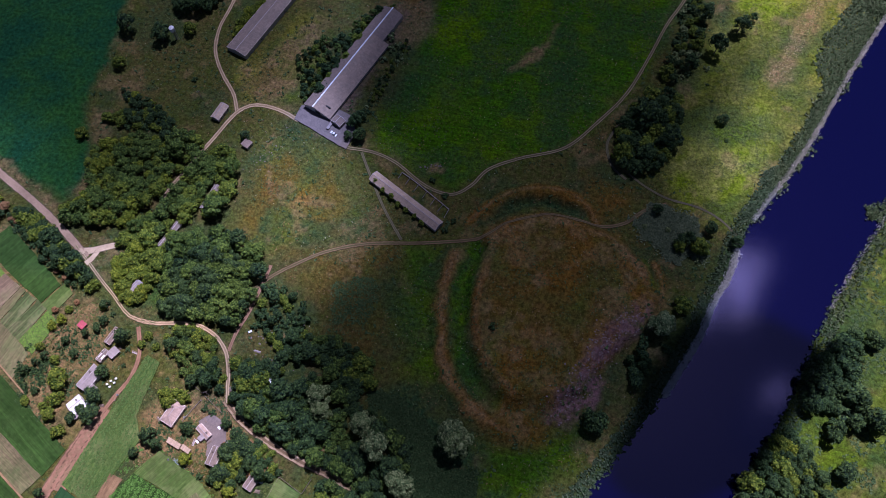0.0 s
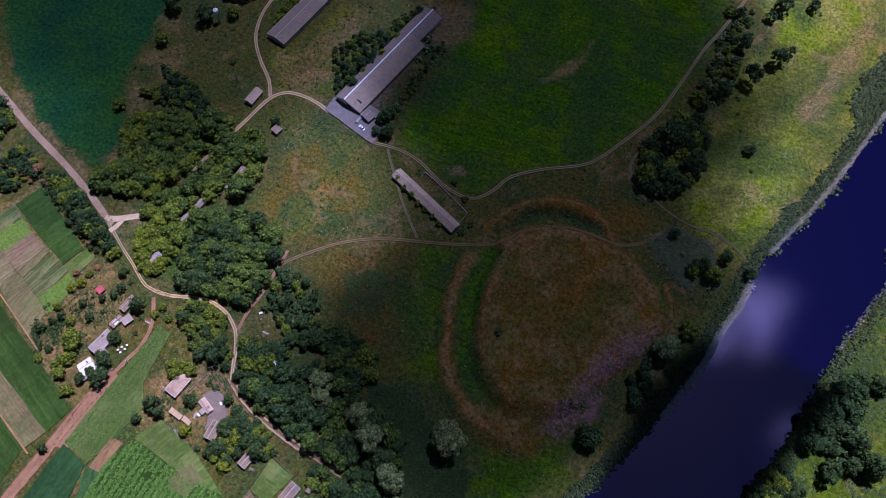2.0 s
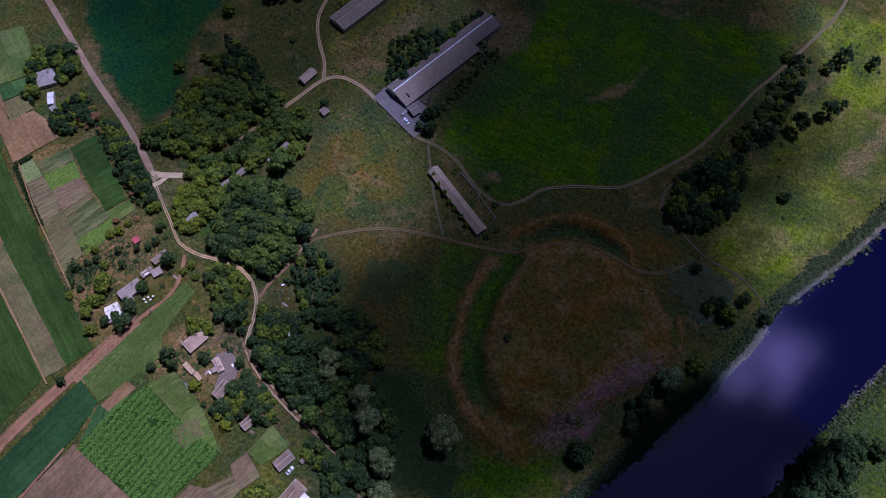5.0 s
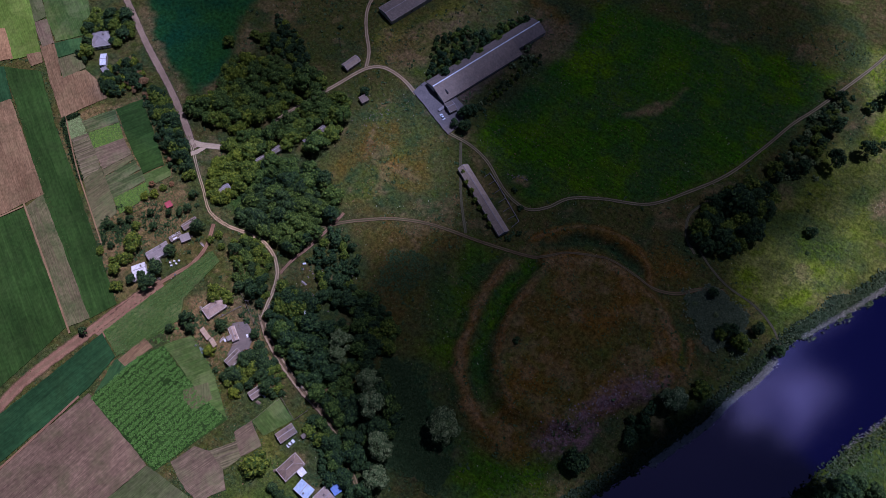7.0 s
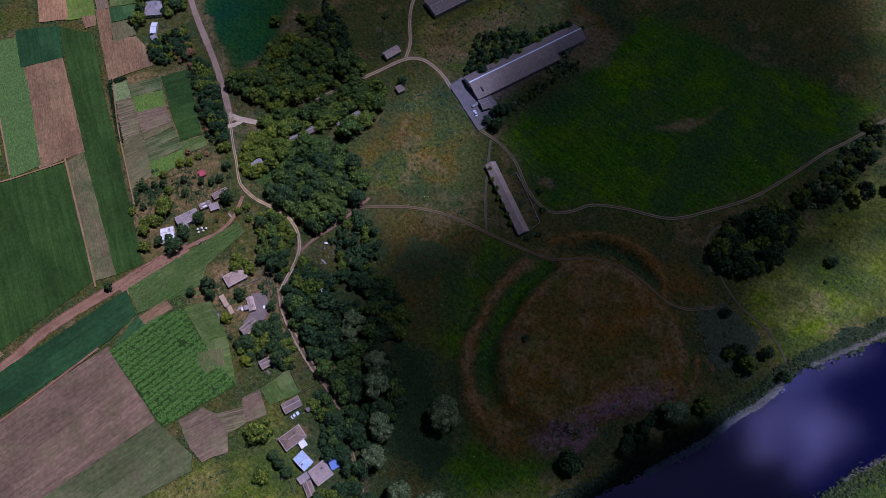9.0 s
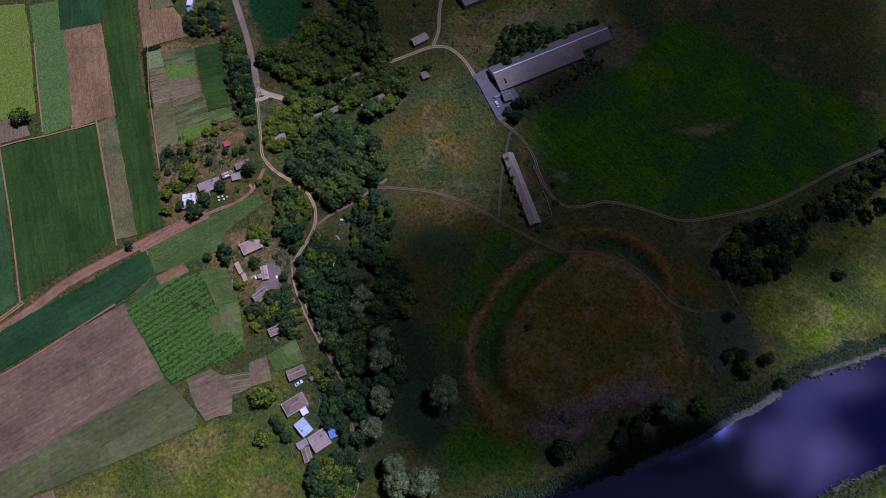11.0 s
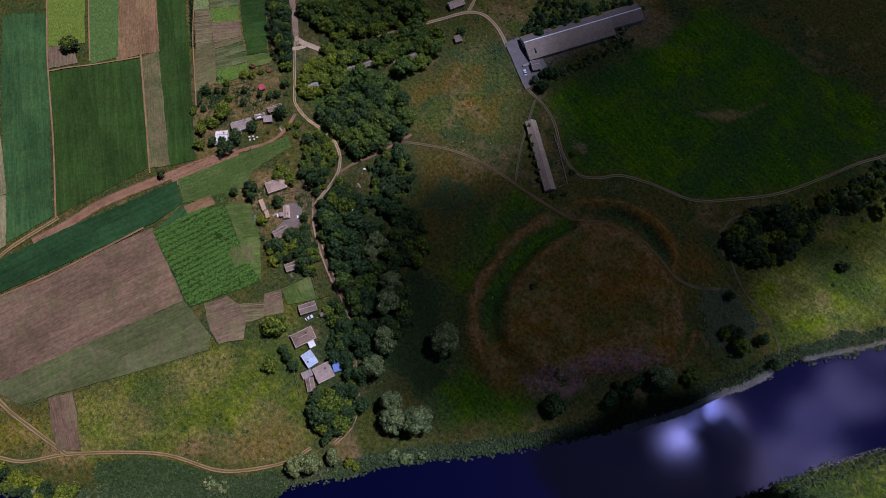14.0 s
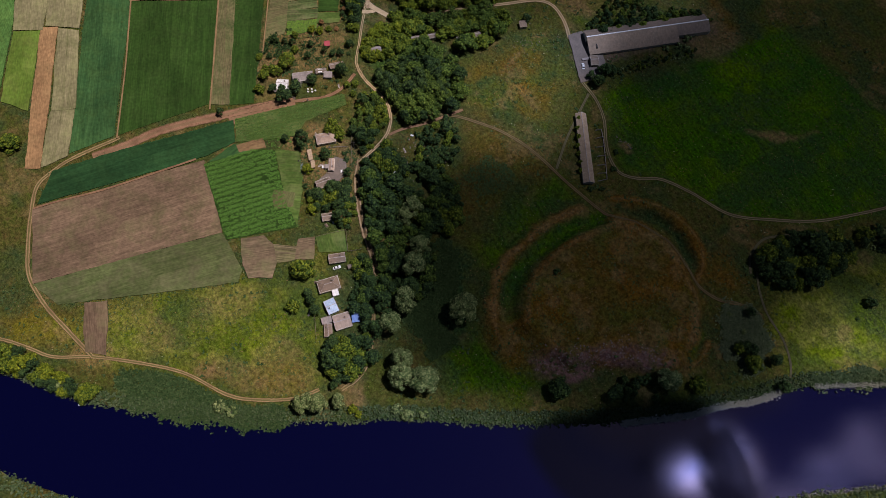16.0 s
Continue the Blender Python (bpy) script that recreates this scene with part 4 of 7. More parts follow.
field([(-206.3, -124.3), (-294.7, -81.4), (-289.3, -72.2), (-201.9, -116.9)], CROP["orange"], "ochre crop strip")
field([(-235, -97.3), (-288.3, -72.2), (-280.4, -62.1), (-229.4, -84.7)], CROP["pale"], "pale brown harvested strip")
field([(-117.5, -11.5), (-120.3, -8), (-112.8, 0.7), (-106.2, -4.3), (-109.9, -12.9)], CROP["straw"], "bare weedy patch in a kitchen garden")
field([(-202.3, -116.1), (-233.8, -98.4), (-228.2, -85.9), (-201.7, -100.7)], CROP["pale"], "thin green strip of crop")
field([(-255.8, -120.3), (-299.6, -96.6), (-292.3, -82.3), (-242, -109.2)], CROP["yellow"], "pale green crop patch")
field([(-301.2, -96), (-335, -80.9), (-325.1, -63.8), (-292.4, -80.8)], CROP["pale"], "green crop patch")
field([(-294.6, -77.8), (-324.7, -63.2), (-314.1, -44.7), (-282.8, -61.1)], CROP["pale"], "tan harvested patch")
field([(-263.9, -118.4), (-318.1, -113.2), (-345.9, -99.8), (-335.7, -82.2), (-299.6, -98.4)], CROP["bright"], "bright green crop patch")
field([(-87.6, -136), (-112.4, -126.5), (-107.3, -115.8), (-80.4, -127.7)], CROP["plough"], "abandoned dug strip in a meadow")


# ---- roads ----
ROADS, BUILT = [], []


def road(pts, width, material, label, name="road", lift=0.3):
    rng = random.Random(int(abs(pts[0][0]) * 11))
    line = smooth_line(pts, 2.2)
    ROADS.append((pts, width / 2))
    verts, faces, uvs = [], [], []
    run = 0.0
    for i, q in enumerate(line):
        a, b = line[max(0, i - 1)], line[min(len(line) - 1, i + 1)]
        d = Vector((b[0] - a[0], b[1] - a[1], 0)).normalized()
        s = Vector((-d.y, d.x, 0))
        w = width * rng.uniform(0.92, 1.08)
        for j in range(5):
            off = (j / 4 - 0.5) * w
            x, y = q[0] + s.x * off, q[1] + s.y * off
            verts.append((x, y, 0))
            uvs.append((j / 4, run / width))
        run += 2.2
    zz = height(np.array([v[0] for v in verts]), np.array([v[1] for v in verts]))
    verts = [(v[0], v[1], float(z) + lift) for v, z in zip(verts, zz)]
    for i in range(len(line) - 1):
        for j in range(4):
            k = i * 5 + j
            faces.append((k + 5, k + 6, k + 1, k))
    me = raw_mesh(name, verts, faces, material)
    uv = me.uv_layers.new(name="UVMap")
    uv.data.foreach_set("uv", [c for f in faces for v in f for c in uvs[v]])
    me.update()
    ob = new(name, me)
    return tagged(ob, label, "road", kind="structure")


road([(-432.4, 231.4), (-394.2, 210.3), (-354, 187.2)] + [(-289.8, 149.9), (-273.1, 140.5), (-244, 125.5), (-219.8, 110.9), (-206, 101.3)], 4.8, M["road_wide"], "pale gravel village road")
road([(-214, 106.5), (-206, 100.6), (-195, 91.8), (-184.5, 84), (-175.5, 76.9), (-170, 74.6), (-158.5, 74)], 2.1, M["lane_ruts"], "narrow two-rut village lane between trees")
road([(-172, 75), (-165, 73.8), (-158.5, 74), (-146, 76.4), (-138, 77), (-132, 75.6), (-125.5, 72.4), (-119.3, 66.2), (-115.6, 58.3), (-113.4, 50), (-111, 42.4)], 2.5, M["road_pale"], "worn dirt lane between gardens")
road([(-113, 44), (-102.6, 36), (-91, 30.3), (-78, 25.4), (-67, 22.3), (-56, 19.9), (-46, 16.5)], 4.4, M["lane_soil"], "brown dirt lane with two pale ruts")
road([(-56, 19.9), (-46, 16.5), (-36.3, 10.1), (-20.3, -0.6), (-7.6, -9.6), (-0.6, -20.1), (0.3, -31.2)], 2.7, M["track_tan"], "dirt lane down to the river")
road([(-211.5, 104.2), (-205.7, 105), (-200.3, 107.5), (-193, 110.8)], 4.2, M["road_bright"], "short pale dirt spur")
road([(-205, 97.8), (-203, 101), (-201.5, 105.5)], 3.4, M["road_bright"], "pale trampled corner of a road")
road([(-120, 202), (-128.6, 205.7), (-138.2, 207.8), (-147.4, 207.3), (-154.3, 202.5), (-158.5, 194.8), (-162.1, 185.1), (-166.2, 174.7), (-170.8, 162.2), (-175.6, 150.7), (-178.2, 141.8)], 3.0, M["road_pale"], "pale dirt lane to the cowshed yard")
road([(-155.4, 200.8), (-161, 212.2), (-170.7, 223.5), (-178.3, 234.4), (-182.1, 244.1), (-183.6, 257.4), (-182.2, 269.9), (-180.7, 288), (-178.7, 311.5)], 2.7, M["road_pale"], "pale dirt track past a ruined barn")
road([(-88.6, 189.9), (-74.1, 189.7), (-60.5, 185.7), (-45.4, 176.4), (-34.3, 172.2), (-25.1, 172.5), (-17.1, 179.6), (-9.7, 190.8), (5.9, 200.6), (29.3, 211.8), (45.8, 232.4), (59.6, 254.2), (70.2, 282.2), (78.3, 306.8), (87.7, 328.2)] + [(107, 379.3), (112.5, 405.5), (119.8, 450.7)], 2.5, M["track_field"], "two-rut field track")
road([(-117.4, 97.7), (-108.7, 108.7), (-96.6, 118.9), (-83.8, 127.7), (-64.6, 135.5), (-32.9, 142.1), (-7.4, 149.5), (5.8, 160.3), (22.8, 167.5), (37.6, 168.6), (52.6, 167.4), (65.5, 171.8), (75.1, 181), (86.5, 187.2)], 2.5, M["track_grass"], "two-rut dirt track over the grassland")
road([(63.6, 245.2), (55.6, 229.3), (51.7, 217.5), (56.1, 204.5), (64, 198.2)], 1.9, M["path_faint"], "faint grass track", "path")
road([(64.9, 201.9), (73.9, 195.9), (86.3, 190.6), (102.8, 188.2), (114.8, 183), (123.8, 174.8)], 1.6, M["path_faint"], "faint grass track", "path")
road([(-110.5, 114.7), (-112.1, 101.8), (-114.4, 87.6), (-117.4, 76.6), (-118.3, 67.1)], 2.2, M["road_soil"], "reddish soil footpath", "path")
road([(-80.2, 188.5), (-72.4, 175.6), (-60.4, 157), (-47.7, 141)], 1.9, M["path_faint"], "faint path beside a long shed", "path")
road([(-193.4, -88.7), (-190.8, -69.8), (-189.8, -48.6), (-184.7, -26.6), (-181.1, -14.3), (-176.1, 5.1), (-170, 23.3)], 6.8, M["road_soil"], "reddish soil farm road")
road([(-175.2, -10.2), (-173.6, 5.8), (-170.1, 19.2), (-167.7, 29.4)], 8.5, M["road_soil"], "wide trampled red soil beside a yard")
road([(-170.8, 20.7), (-165, 36.1), (-161, 45.9), (-160.9, 57.6), (-166.2, 70.7)], 2.6, M["road_soil"], "narrow soil path behind gardens", "path")
road([(-197.6, -70.3), (-198.6, -98.4), (-196.4, -111.2), (-191.9, -122.7), (-176.9, -132), (-158.3, -140.7), (-142.2, -146), (-122.6, -144.7), (-103.2, -139.7), (-82.8, -133.9)], 3.0, M["track_tan"], "worn field track")
road([(-132.2, -190.3), (-117.1, -171.5), (-104.9, -160.7), (-93.5, -151.3), (-82.8, -133.9), (-64.7, -111.7), (-49.3, -96.3), (-29, -83.5), (-18.8, -72.4), (-8.6, -54.7), (-5.8, -41.2)], 2.4, M["track_tan"], "two-rut riverside track")
road([(-349.9, 11.2), (-311, -11.2), (-286.9, -24.5), (-242.1, -47.4), (-197.6, -71.9)], 1.1, M["headland"], "narrow soil headland between crops", "path", 0.85)
road([(-286.2, -25.7), (-280.9, -14.9), (-272.2, -0.7), (-259.7, 22.6)], 1.1, M["headland"], "narrow soil headland between crops", "path", 0.85)
road([(-260.7, 24), (-224.1, 3.5), (-188, -16.9)], 1.2, M["headland"], "narrow pale headland between crops", "path", 0.85)
road([(-332.9, 31.7), (-305.9, 15.2), (-276.2, -2.2)], 1.1, M["headland"], "narrow soil headland between crops", "path", 0.85)
road([(-179.4, -129.8), (-177.1, -117.9), (-170.3, -91.4), (-165.3, -62.3), (-161.6, -38.2)], 1.4, M["road_soil"], "narrow soil edge of a ploughed field", "path", 0.9)
road([(-282.2, 78.5), (-253.8, 57.4), (-228.7, 41.5), (-208.1, 28.6)], 0.9, M["headland"], "trodden edge of garden beds", "path", 0.9)


# ---- buildings ----
def slab(bm, pts, thick):
    """A plate of the outline pts, thickened downwards along its normal."""
    v = [Vector(q) for q in pts]
    nrm = (v[1] - v[0]).cross(v[2] - v[0]).normalized()
    if nrm.z < 0:
        v.reverse()
        nrm = -nrm
    a = [bm.verts.new(q) for q in v]
    b = [bm.verts.new(q - nrm * thick) for q in v]
    bm.faces.new(a), bm.faces.new(b[::-1])
    for i in range(len(v)):
        j = (i + 1) % len(v)
        bm.faces.new((a[j], a[i], b[i], b[j]))
    return bm


def box(bm, x0, y0, z0, x1, y1, z1):
    bmesh.ops.create_cube(bm, size=1, matrix=Matrix.LocRotScale(((x0 + x1) / 2, (y0 + y1) / 2, (z0 + z1) / 2), None, (x1 - x0, y1 - y0, z1 - z0)))
    return bm


def opening(parent, name, x, y, z, w, h, face, material, sill=True):
    """A door or window with its frame, on a wall that faces +-x or +-y."""
    d = 0.06
    bm = bmesh.new()
    fx, fy = face
    if fy:
        box(bm, x - w / 2, y - d, z, x + w / 2, y + d, z + h)
    else:
        box(bm, x - d, y - w / 2, z, x + d, y + w / 2, z + h)
    pane = part(name, bm, material, parent)
    bm = bmesh.new()
    for a, b, c, e in ((-w / 2 - 0.08, -w / 2, 0, h), (w / 2, w / 2 + 0.08, 0, h), (-w / 2 - 0.08, w / 2 + 0.08, h, h + 0.08)):
        if fy:
            box(bm, x + a, y - 0.09, z + c, x + b, y + 0.09, z + e)
        else:
            box(bm, x - 0.09, y + a, z + c, x + 0.09, y + b, z + e)
    part("frame", bm, M["wood"], pane)


def building(name, pts, eave, rise, roof, wall, label, category="house", hip=False, chimney=True, ridge="ridge", over=0.35, group="", tilt=False):
    """A house on three corners A, B, C of its roof, its ridge along AB."""
    a, b, c = (Vector((*q, 0)) for q in pts[:3])
    u, w = (b - a), (c - b)
    ang = math.atan2(u.y, u.x)
    L, W = u.length, abs(w.dot(Vector((-math.sin(ang), math.cos(ang), 0))))
    L, W = max(L, 1.6), max(W, 1.4)
    o = (a + c) / 2
    BUILT.append((o.x, o.y, W * 0.5, ang, L * 0.5))
    z0 = ground_z(o.x, o.y)
    t = thing(name, pose(o.x, o.y, z0, 0, 0, math.degrees(ang)), label, category, group)
    l2, w2 = L / 2 - over, W / 2 - over
    th = 0.28
    for s in (-1, 1):
        bm = bmesh.new()
        box(bm, -l2, s * w2 - th / 2, -0.3, l2, s * w2 + th / 2, eave)
        part("wall", bm, M[wall], t)
        bm = bmesh.new()
        top = eave if hip else eave + rise * 0.96
        prof = [(-w2 + th / 2, -0.3), (w2 - th / 2, -0.3), (w2 - th / 2, eave), (0, top), (-w2 + th / 2, eave)] if not tilt else [(-w2 + th / 2, -0.3), (w2 - th / 2, -0.3), (w2 - th / 2, eave), (-w2 + th / 2, eave)]
        f0 = [bm.verts.new((s * l2 - th / 2, y, z)) for y, z in prof]
        f1 = [bm.verts.new((s * l2 + th / 2, y, z)) for y, z in prof]
        bm.faces.new(f0[::-1]), bm.faces.new(f1)
        for i in range(len(prof)):
            j = (i + 1) % len(prof)
            bm.faces.new((f0[i], f0[j], f1[j], f1[i]))
        part("gable_wall", bm, M[wall], t)
    R, h0 = eave + rise, eave - rise * over / max(0.5, w2)
    x1, y1 = L / 2, W / 2
    if tilt:
        part("roof", slab(bmesh.new(), [(-x1, -y1, eave), (x1, -y1, eave), (x1, y1, eave + rise), (-x1, y1, eave + rise)], 0.1), M[roof], t)
    elif hip:
        k = max(0.2, x1 - y1)
        for s in (-1, 1):
            part("roof_slope", slab(bmesh.new(), [(-x1, s * y1, h0), (x1, s * y1, h0), (k, 0, R), (-k, 0, R)], 0.1), M[roof], t)
            part("hip_slope", slab(bmesh.new(), [(s * x1, -y1, h0), (s * x1, y1, h0), (s * k, 0, R)], 0.1), M[roof], t)
        part("ridge_cap", box(bmesh.new(), -k, -0.14, R - 0.03, k, 0.14, R + 0.09), M[ridge], t)
        for s in (-1, 1):
            for e in (-1, 1):
                part("hip_cap", slab(bmesh.new(), [(s * x1 - 0.13 * s, e * y1, h0 + 0.1), (s * x1, e * y1 - 0.13 * e, h0 + 0.1), (s * k, 0, R + 0.1)], 0.1), M[ridge], t)
    else:
        for s in (-1, 1):
            part("roof_slope", slab(bmesh.new(), [(-x1, s * y1, h0), (x1, s * y1, h0), (x1, 0, R), (-x1, 0, R)], 0.1), M[roof], t)
        part("ridge_cap", box(bmesh.new(), -x1, -0.14, R - 0.04, x1, 0.14, R + 0.08), M[ridge], t)
        for s in (-1, 1):
            for e in (-1, 1):
                part("verge_board", slab(bmesh.new(), [(s * x1 - 0.08, e * y1, h0 + 0.05), (s * x1 + 0.08, e * y1, h0 + 0.05), (s * x1 + 0.08, 0, R + 0.05), (s * x1 - 0.08, 0, R + 0.05)], 0.16), M[ridge], t)
    if eave > 1.9:
        opening(t, "door", 0, -w2 - th / 2, 0, 0.95, 1.95, (0, 1), M["wood"])
        for q in (-0.3, 0.3):
            if L > 5:
                opening(t, "window", q * L, -w2 - th / 2, 0.9, 1.0, 1.0, (0, 1), M["dark"])
                opening(t, "window", q * L, w2 + th / 2, 0.9, 1.0, 1.0, (0, 1), M["dark"])
    if chimney and L > 6 and not tilt:
        ch = part("chimney", box(bmesh.new(), L * 0.18, W * 0.12, R - rise * 0.6, L * 0.18 + 0.5, W * 0.12 + 0.5, R + 0.7), M["block"], t)
        part("chimney_cap", box(bmesh.new(), L * 0.18 - 0.08, W * 0.12 - 0.08, R + 0.7, L * 0.18 + 0.58, W * 0.12 + 0.58, R + 0.8), M["concrete"], ch)
    return t


G1 = "village houses"
building("house", [(-58.5, -14.7), (-55.6, -2.9), (-47.9, -4)], 2.8, 1.9, "slate", "plaster", "house with a brown-grey slate hip roof", hip=True, group=G1)
building("outbuilding", [(-69, -1), (-65.5, 7.5), (-60.2, 5.2)], 2.3, 0.9, "slate", "block", "stone outbuilding with a grey sheet roof", "outbuilding", group=G1)
building("summer_kitchen", [(-45.6, -10.6), (-46.2, -16.6), (-38, -17.6)], 2.5, 1.4, "tin_blue", "plaster", "small house with a pale blue metal roof", group=G1)
building("house", [(-36.6, -16.2), (-34.5, -7.3), (-26.1, -9.9)], 2.7, 1.3, "roof_pink", "plaster", "house with a weathered brown sheet roof", group=G1)
building("lean_to", [(-33.2, -6.7), (-31.5, -2.7), (-26.1, -4.8)], 2.2, 0.4, "tin_deep", "block", "lean-to with a deep blue metal roof", "outbuilding", tilt=True)
building("shed", [(-38.7, -22.1), (-37.2, -16.7), (-33.8, -17.9)], 2.1, 0.5, "slate_pale", "block", "low shed with a pale sheet roof", "shed", tilt=True)
building("shed", [(-28.4, -25.7), (-34.8, -22.5), (-33.3, -18.2)], 2.1, 0.6, "slate", "block", "low shed with a brown sheet roof", "shed")
building("porch", [(-49.4, -9.7), (-48.5, -6.3), (-45.2, -7.1)], 2.2, 0.5, "tin_white", "plaster", "white roofed porch between two houses", "outbuilding", tilt=True)
building("house", [(-139.8, 28.3), (-136, 39.2), (-128.8, 37.9)], 2.9, 1.9, "roof_pink", "plaster", "house with a pinkish-brown hip roof", hip=True, group=G1)
building("house", [(-112.7, 12.6), (-111.4, 21.2), (-105.3, 23)], 2.7, 1.7, "slate_old", "plaster", "old house with a grey slate roof among trees", group=G1)
building("shed", [(-92.7, 7.6), (-90.2, 13.9), (-85.6, 12.1)], 2.3, 1.0, "slate_old", "block", "grey roofed shed under trees", "shed")
building("house", [(-185.6, 27.3), (-181.4, 33.2), (-175.4, 29.2)], 2.7, 1.4, "tin_white", "plaster", "small house with a bright white metal roof", group=G1)
building("porch", [(-178.2, 28.2), (-176.2, 31.2), (-173.2, 29.2)], 2.3, 0.5, "tin_white", "plaster", "white roofed porch of a small house", "outbuilding", tilt=True)
building("shed", [(-181.8, 23.4), (-179.8, 26.2), (-177, 24.2)], 2.0, 0.5, "slate_pale", "block", "low pale roofed shed behind a white roofed house", "shed", tilt=True)
building("house", [(-184.5, 37.2), (-179.9, 48.6), (-173.8, 46)], 2.8, 1.8, "slate_pale", "plaster", "long house with a mauve-grey slate roof", group=G1)
building("lean_to", [(-179.6, 35), (-177.6, 39.4), (-174.2, 38)], 2.1, 0.5, "slate_pale", "plaster", "lean-to with a mauve-grey roof", "outbuilding", tilt=True)
building("summer_kitchen", [(-180.4, 51.2), (-177.8, 57), (-174.6, 55.4)], 2.4, 0.9, "slate_old", "plaster", "small dark roofed house in a crowded yard", group=G1)
building("porch", [(-178.8, 52), (-177.8, 54.2), (-175.8, 53.2)], 2.7, 0.4, "tin_white", "plaster", "white sheet roofed porch in a crowded yard", "outbuilding", tilt=True)
building("outbuilding", [(-179.6, 60.2), (-176.7, 68.4), (-172.9, 66.8)], 2.4, 1.0, "slate", "block", "mauve-brown roofed outbuilding in a yard", "outbuilding")
building("shed", [(-176, 54.6), (-173.2, 59), (-169.8, 56.6)], 2.1, 0.6, "slate_pale", "block", "low pale roofed yard shed", "shed", tilt=True)
building("shack", [(-195.6, 65.3), (-194.1, 68.5), (-191, 66.9)], 2.0, 0.6, "tin_red", "wood", "small red metal roofed garden shack", "shed", tilt=True)
building("outbuilding", [(-132.4, 22.2), (-125.6, 20), (-126.4, 17.6)], 2.1, 0.6, "roof_sand", "block", "narrow outbuilding with a sandy sheet roof", "outbuilding", tilt=True)
building("outbuilding", [(-125, 20.4), (-120.5, 18.6), (-121.3, 16.4)], 2.1, 0.6, "roof_sand", "block", "narrow outbuilding with a sandy sheet roof", "outbuilding", tilt=True)
building("summer_kitchen", [(-119.8, 31.4), (-113.2, 27.2), (-114.8, 23.8)], 2.3, 0.8, "roof_pink", "plaster", "small mauve roofed house in a yard", group=G1)
building("shed", [(-119.4, 24.2), (-117.4, 27.6), (-115.4, 26.2)], 2.2, 0.4, "slate_pale", "block", "small pale roofed shed in a yard", "shed", tilt=True)
building("shed", [(-168.4, 194.2), (-165.6, 204.4), (-160.2, 202.6)], 2.6, 1.3, "shed_roof", "block", "stone shed with a pinkish sheet roof", "shed", chimney=False)
building("house", [(-308.9, 129.4), (-301.4, 137), (-292.7, 129.5)], 2.8, 1.9, "slate_pale", "plaster", "farmhouse with a pale grey roof under trees", hip=True, group=G1)
building("outbuilding", [(-294.7, 120.5), (-291.8, 122.8), (-284.4, 117.8)], 2.3, 0.8, "tin_white", "block", "white roofed outbuilding beside a farmhouse", "outbuilding")
building("shed", [(-286.3, 113.2), (-284.8, 117), (-281, 115.1)], 2.1, 0.5, "slate_pale", "block", "small pale roofed farmyard shed", "shed", tilt=True)
building("shed", [(-146.1, 180.5), (-144.2, 184.9), (-140.4, 182.1)], 2.2, 0.7, "slate", "block", "small grey shed beside the lane", "shed", tilt=True)
building("shed", [(-156.3, 139.2), (-152.7, 154.2), (-148.9, 152.1)], 2.5, 1.0, "slate_old", "block", "long old shed overgrown by trees", "shed", chimney=False)
building("shed", [(-171.3, 114.5), (-165.9, 129.5), (-162.6, 127.1)], 2.5, 1.0, "slate_old", "block", "long old shed overgrown by trees", "shed", chimney=False)
building("shed", [(-177.3, 88), (-174.9, 94), (-170.9, 92.7)], 2.5, 1.0, "slate_pale", "block", "pale roofed stone shed under trees", "shed", chimney=False)
building("shed", [(-94.5, 55.5), (-94.1, 58.1), (-92.3, 57.6)], 2.1, 0.6, "tin_white", "wood", "small pale hut in the bushes", "shed", tilt=True)
building("shed", [(-58, 5.1), (-55.9, 12), (-53.9, 11)], 1.9, 0.5, "wood", "wood", "wooden lean-to by the lane", "shed", tilt=True)
building("long_shed", [(-69.1, 177.5), (-28.3, 154.3), (-30.7, 148)], 2.9, 1.6, "shed_roof", "block", "long narrow livestock shed with a pinkish sheet roof", "barn", chimney=False)


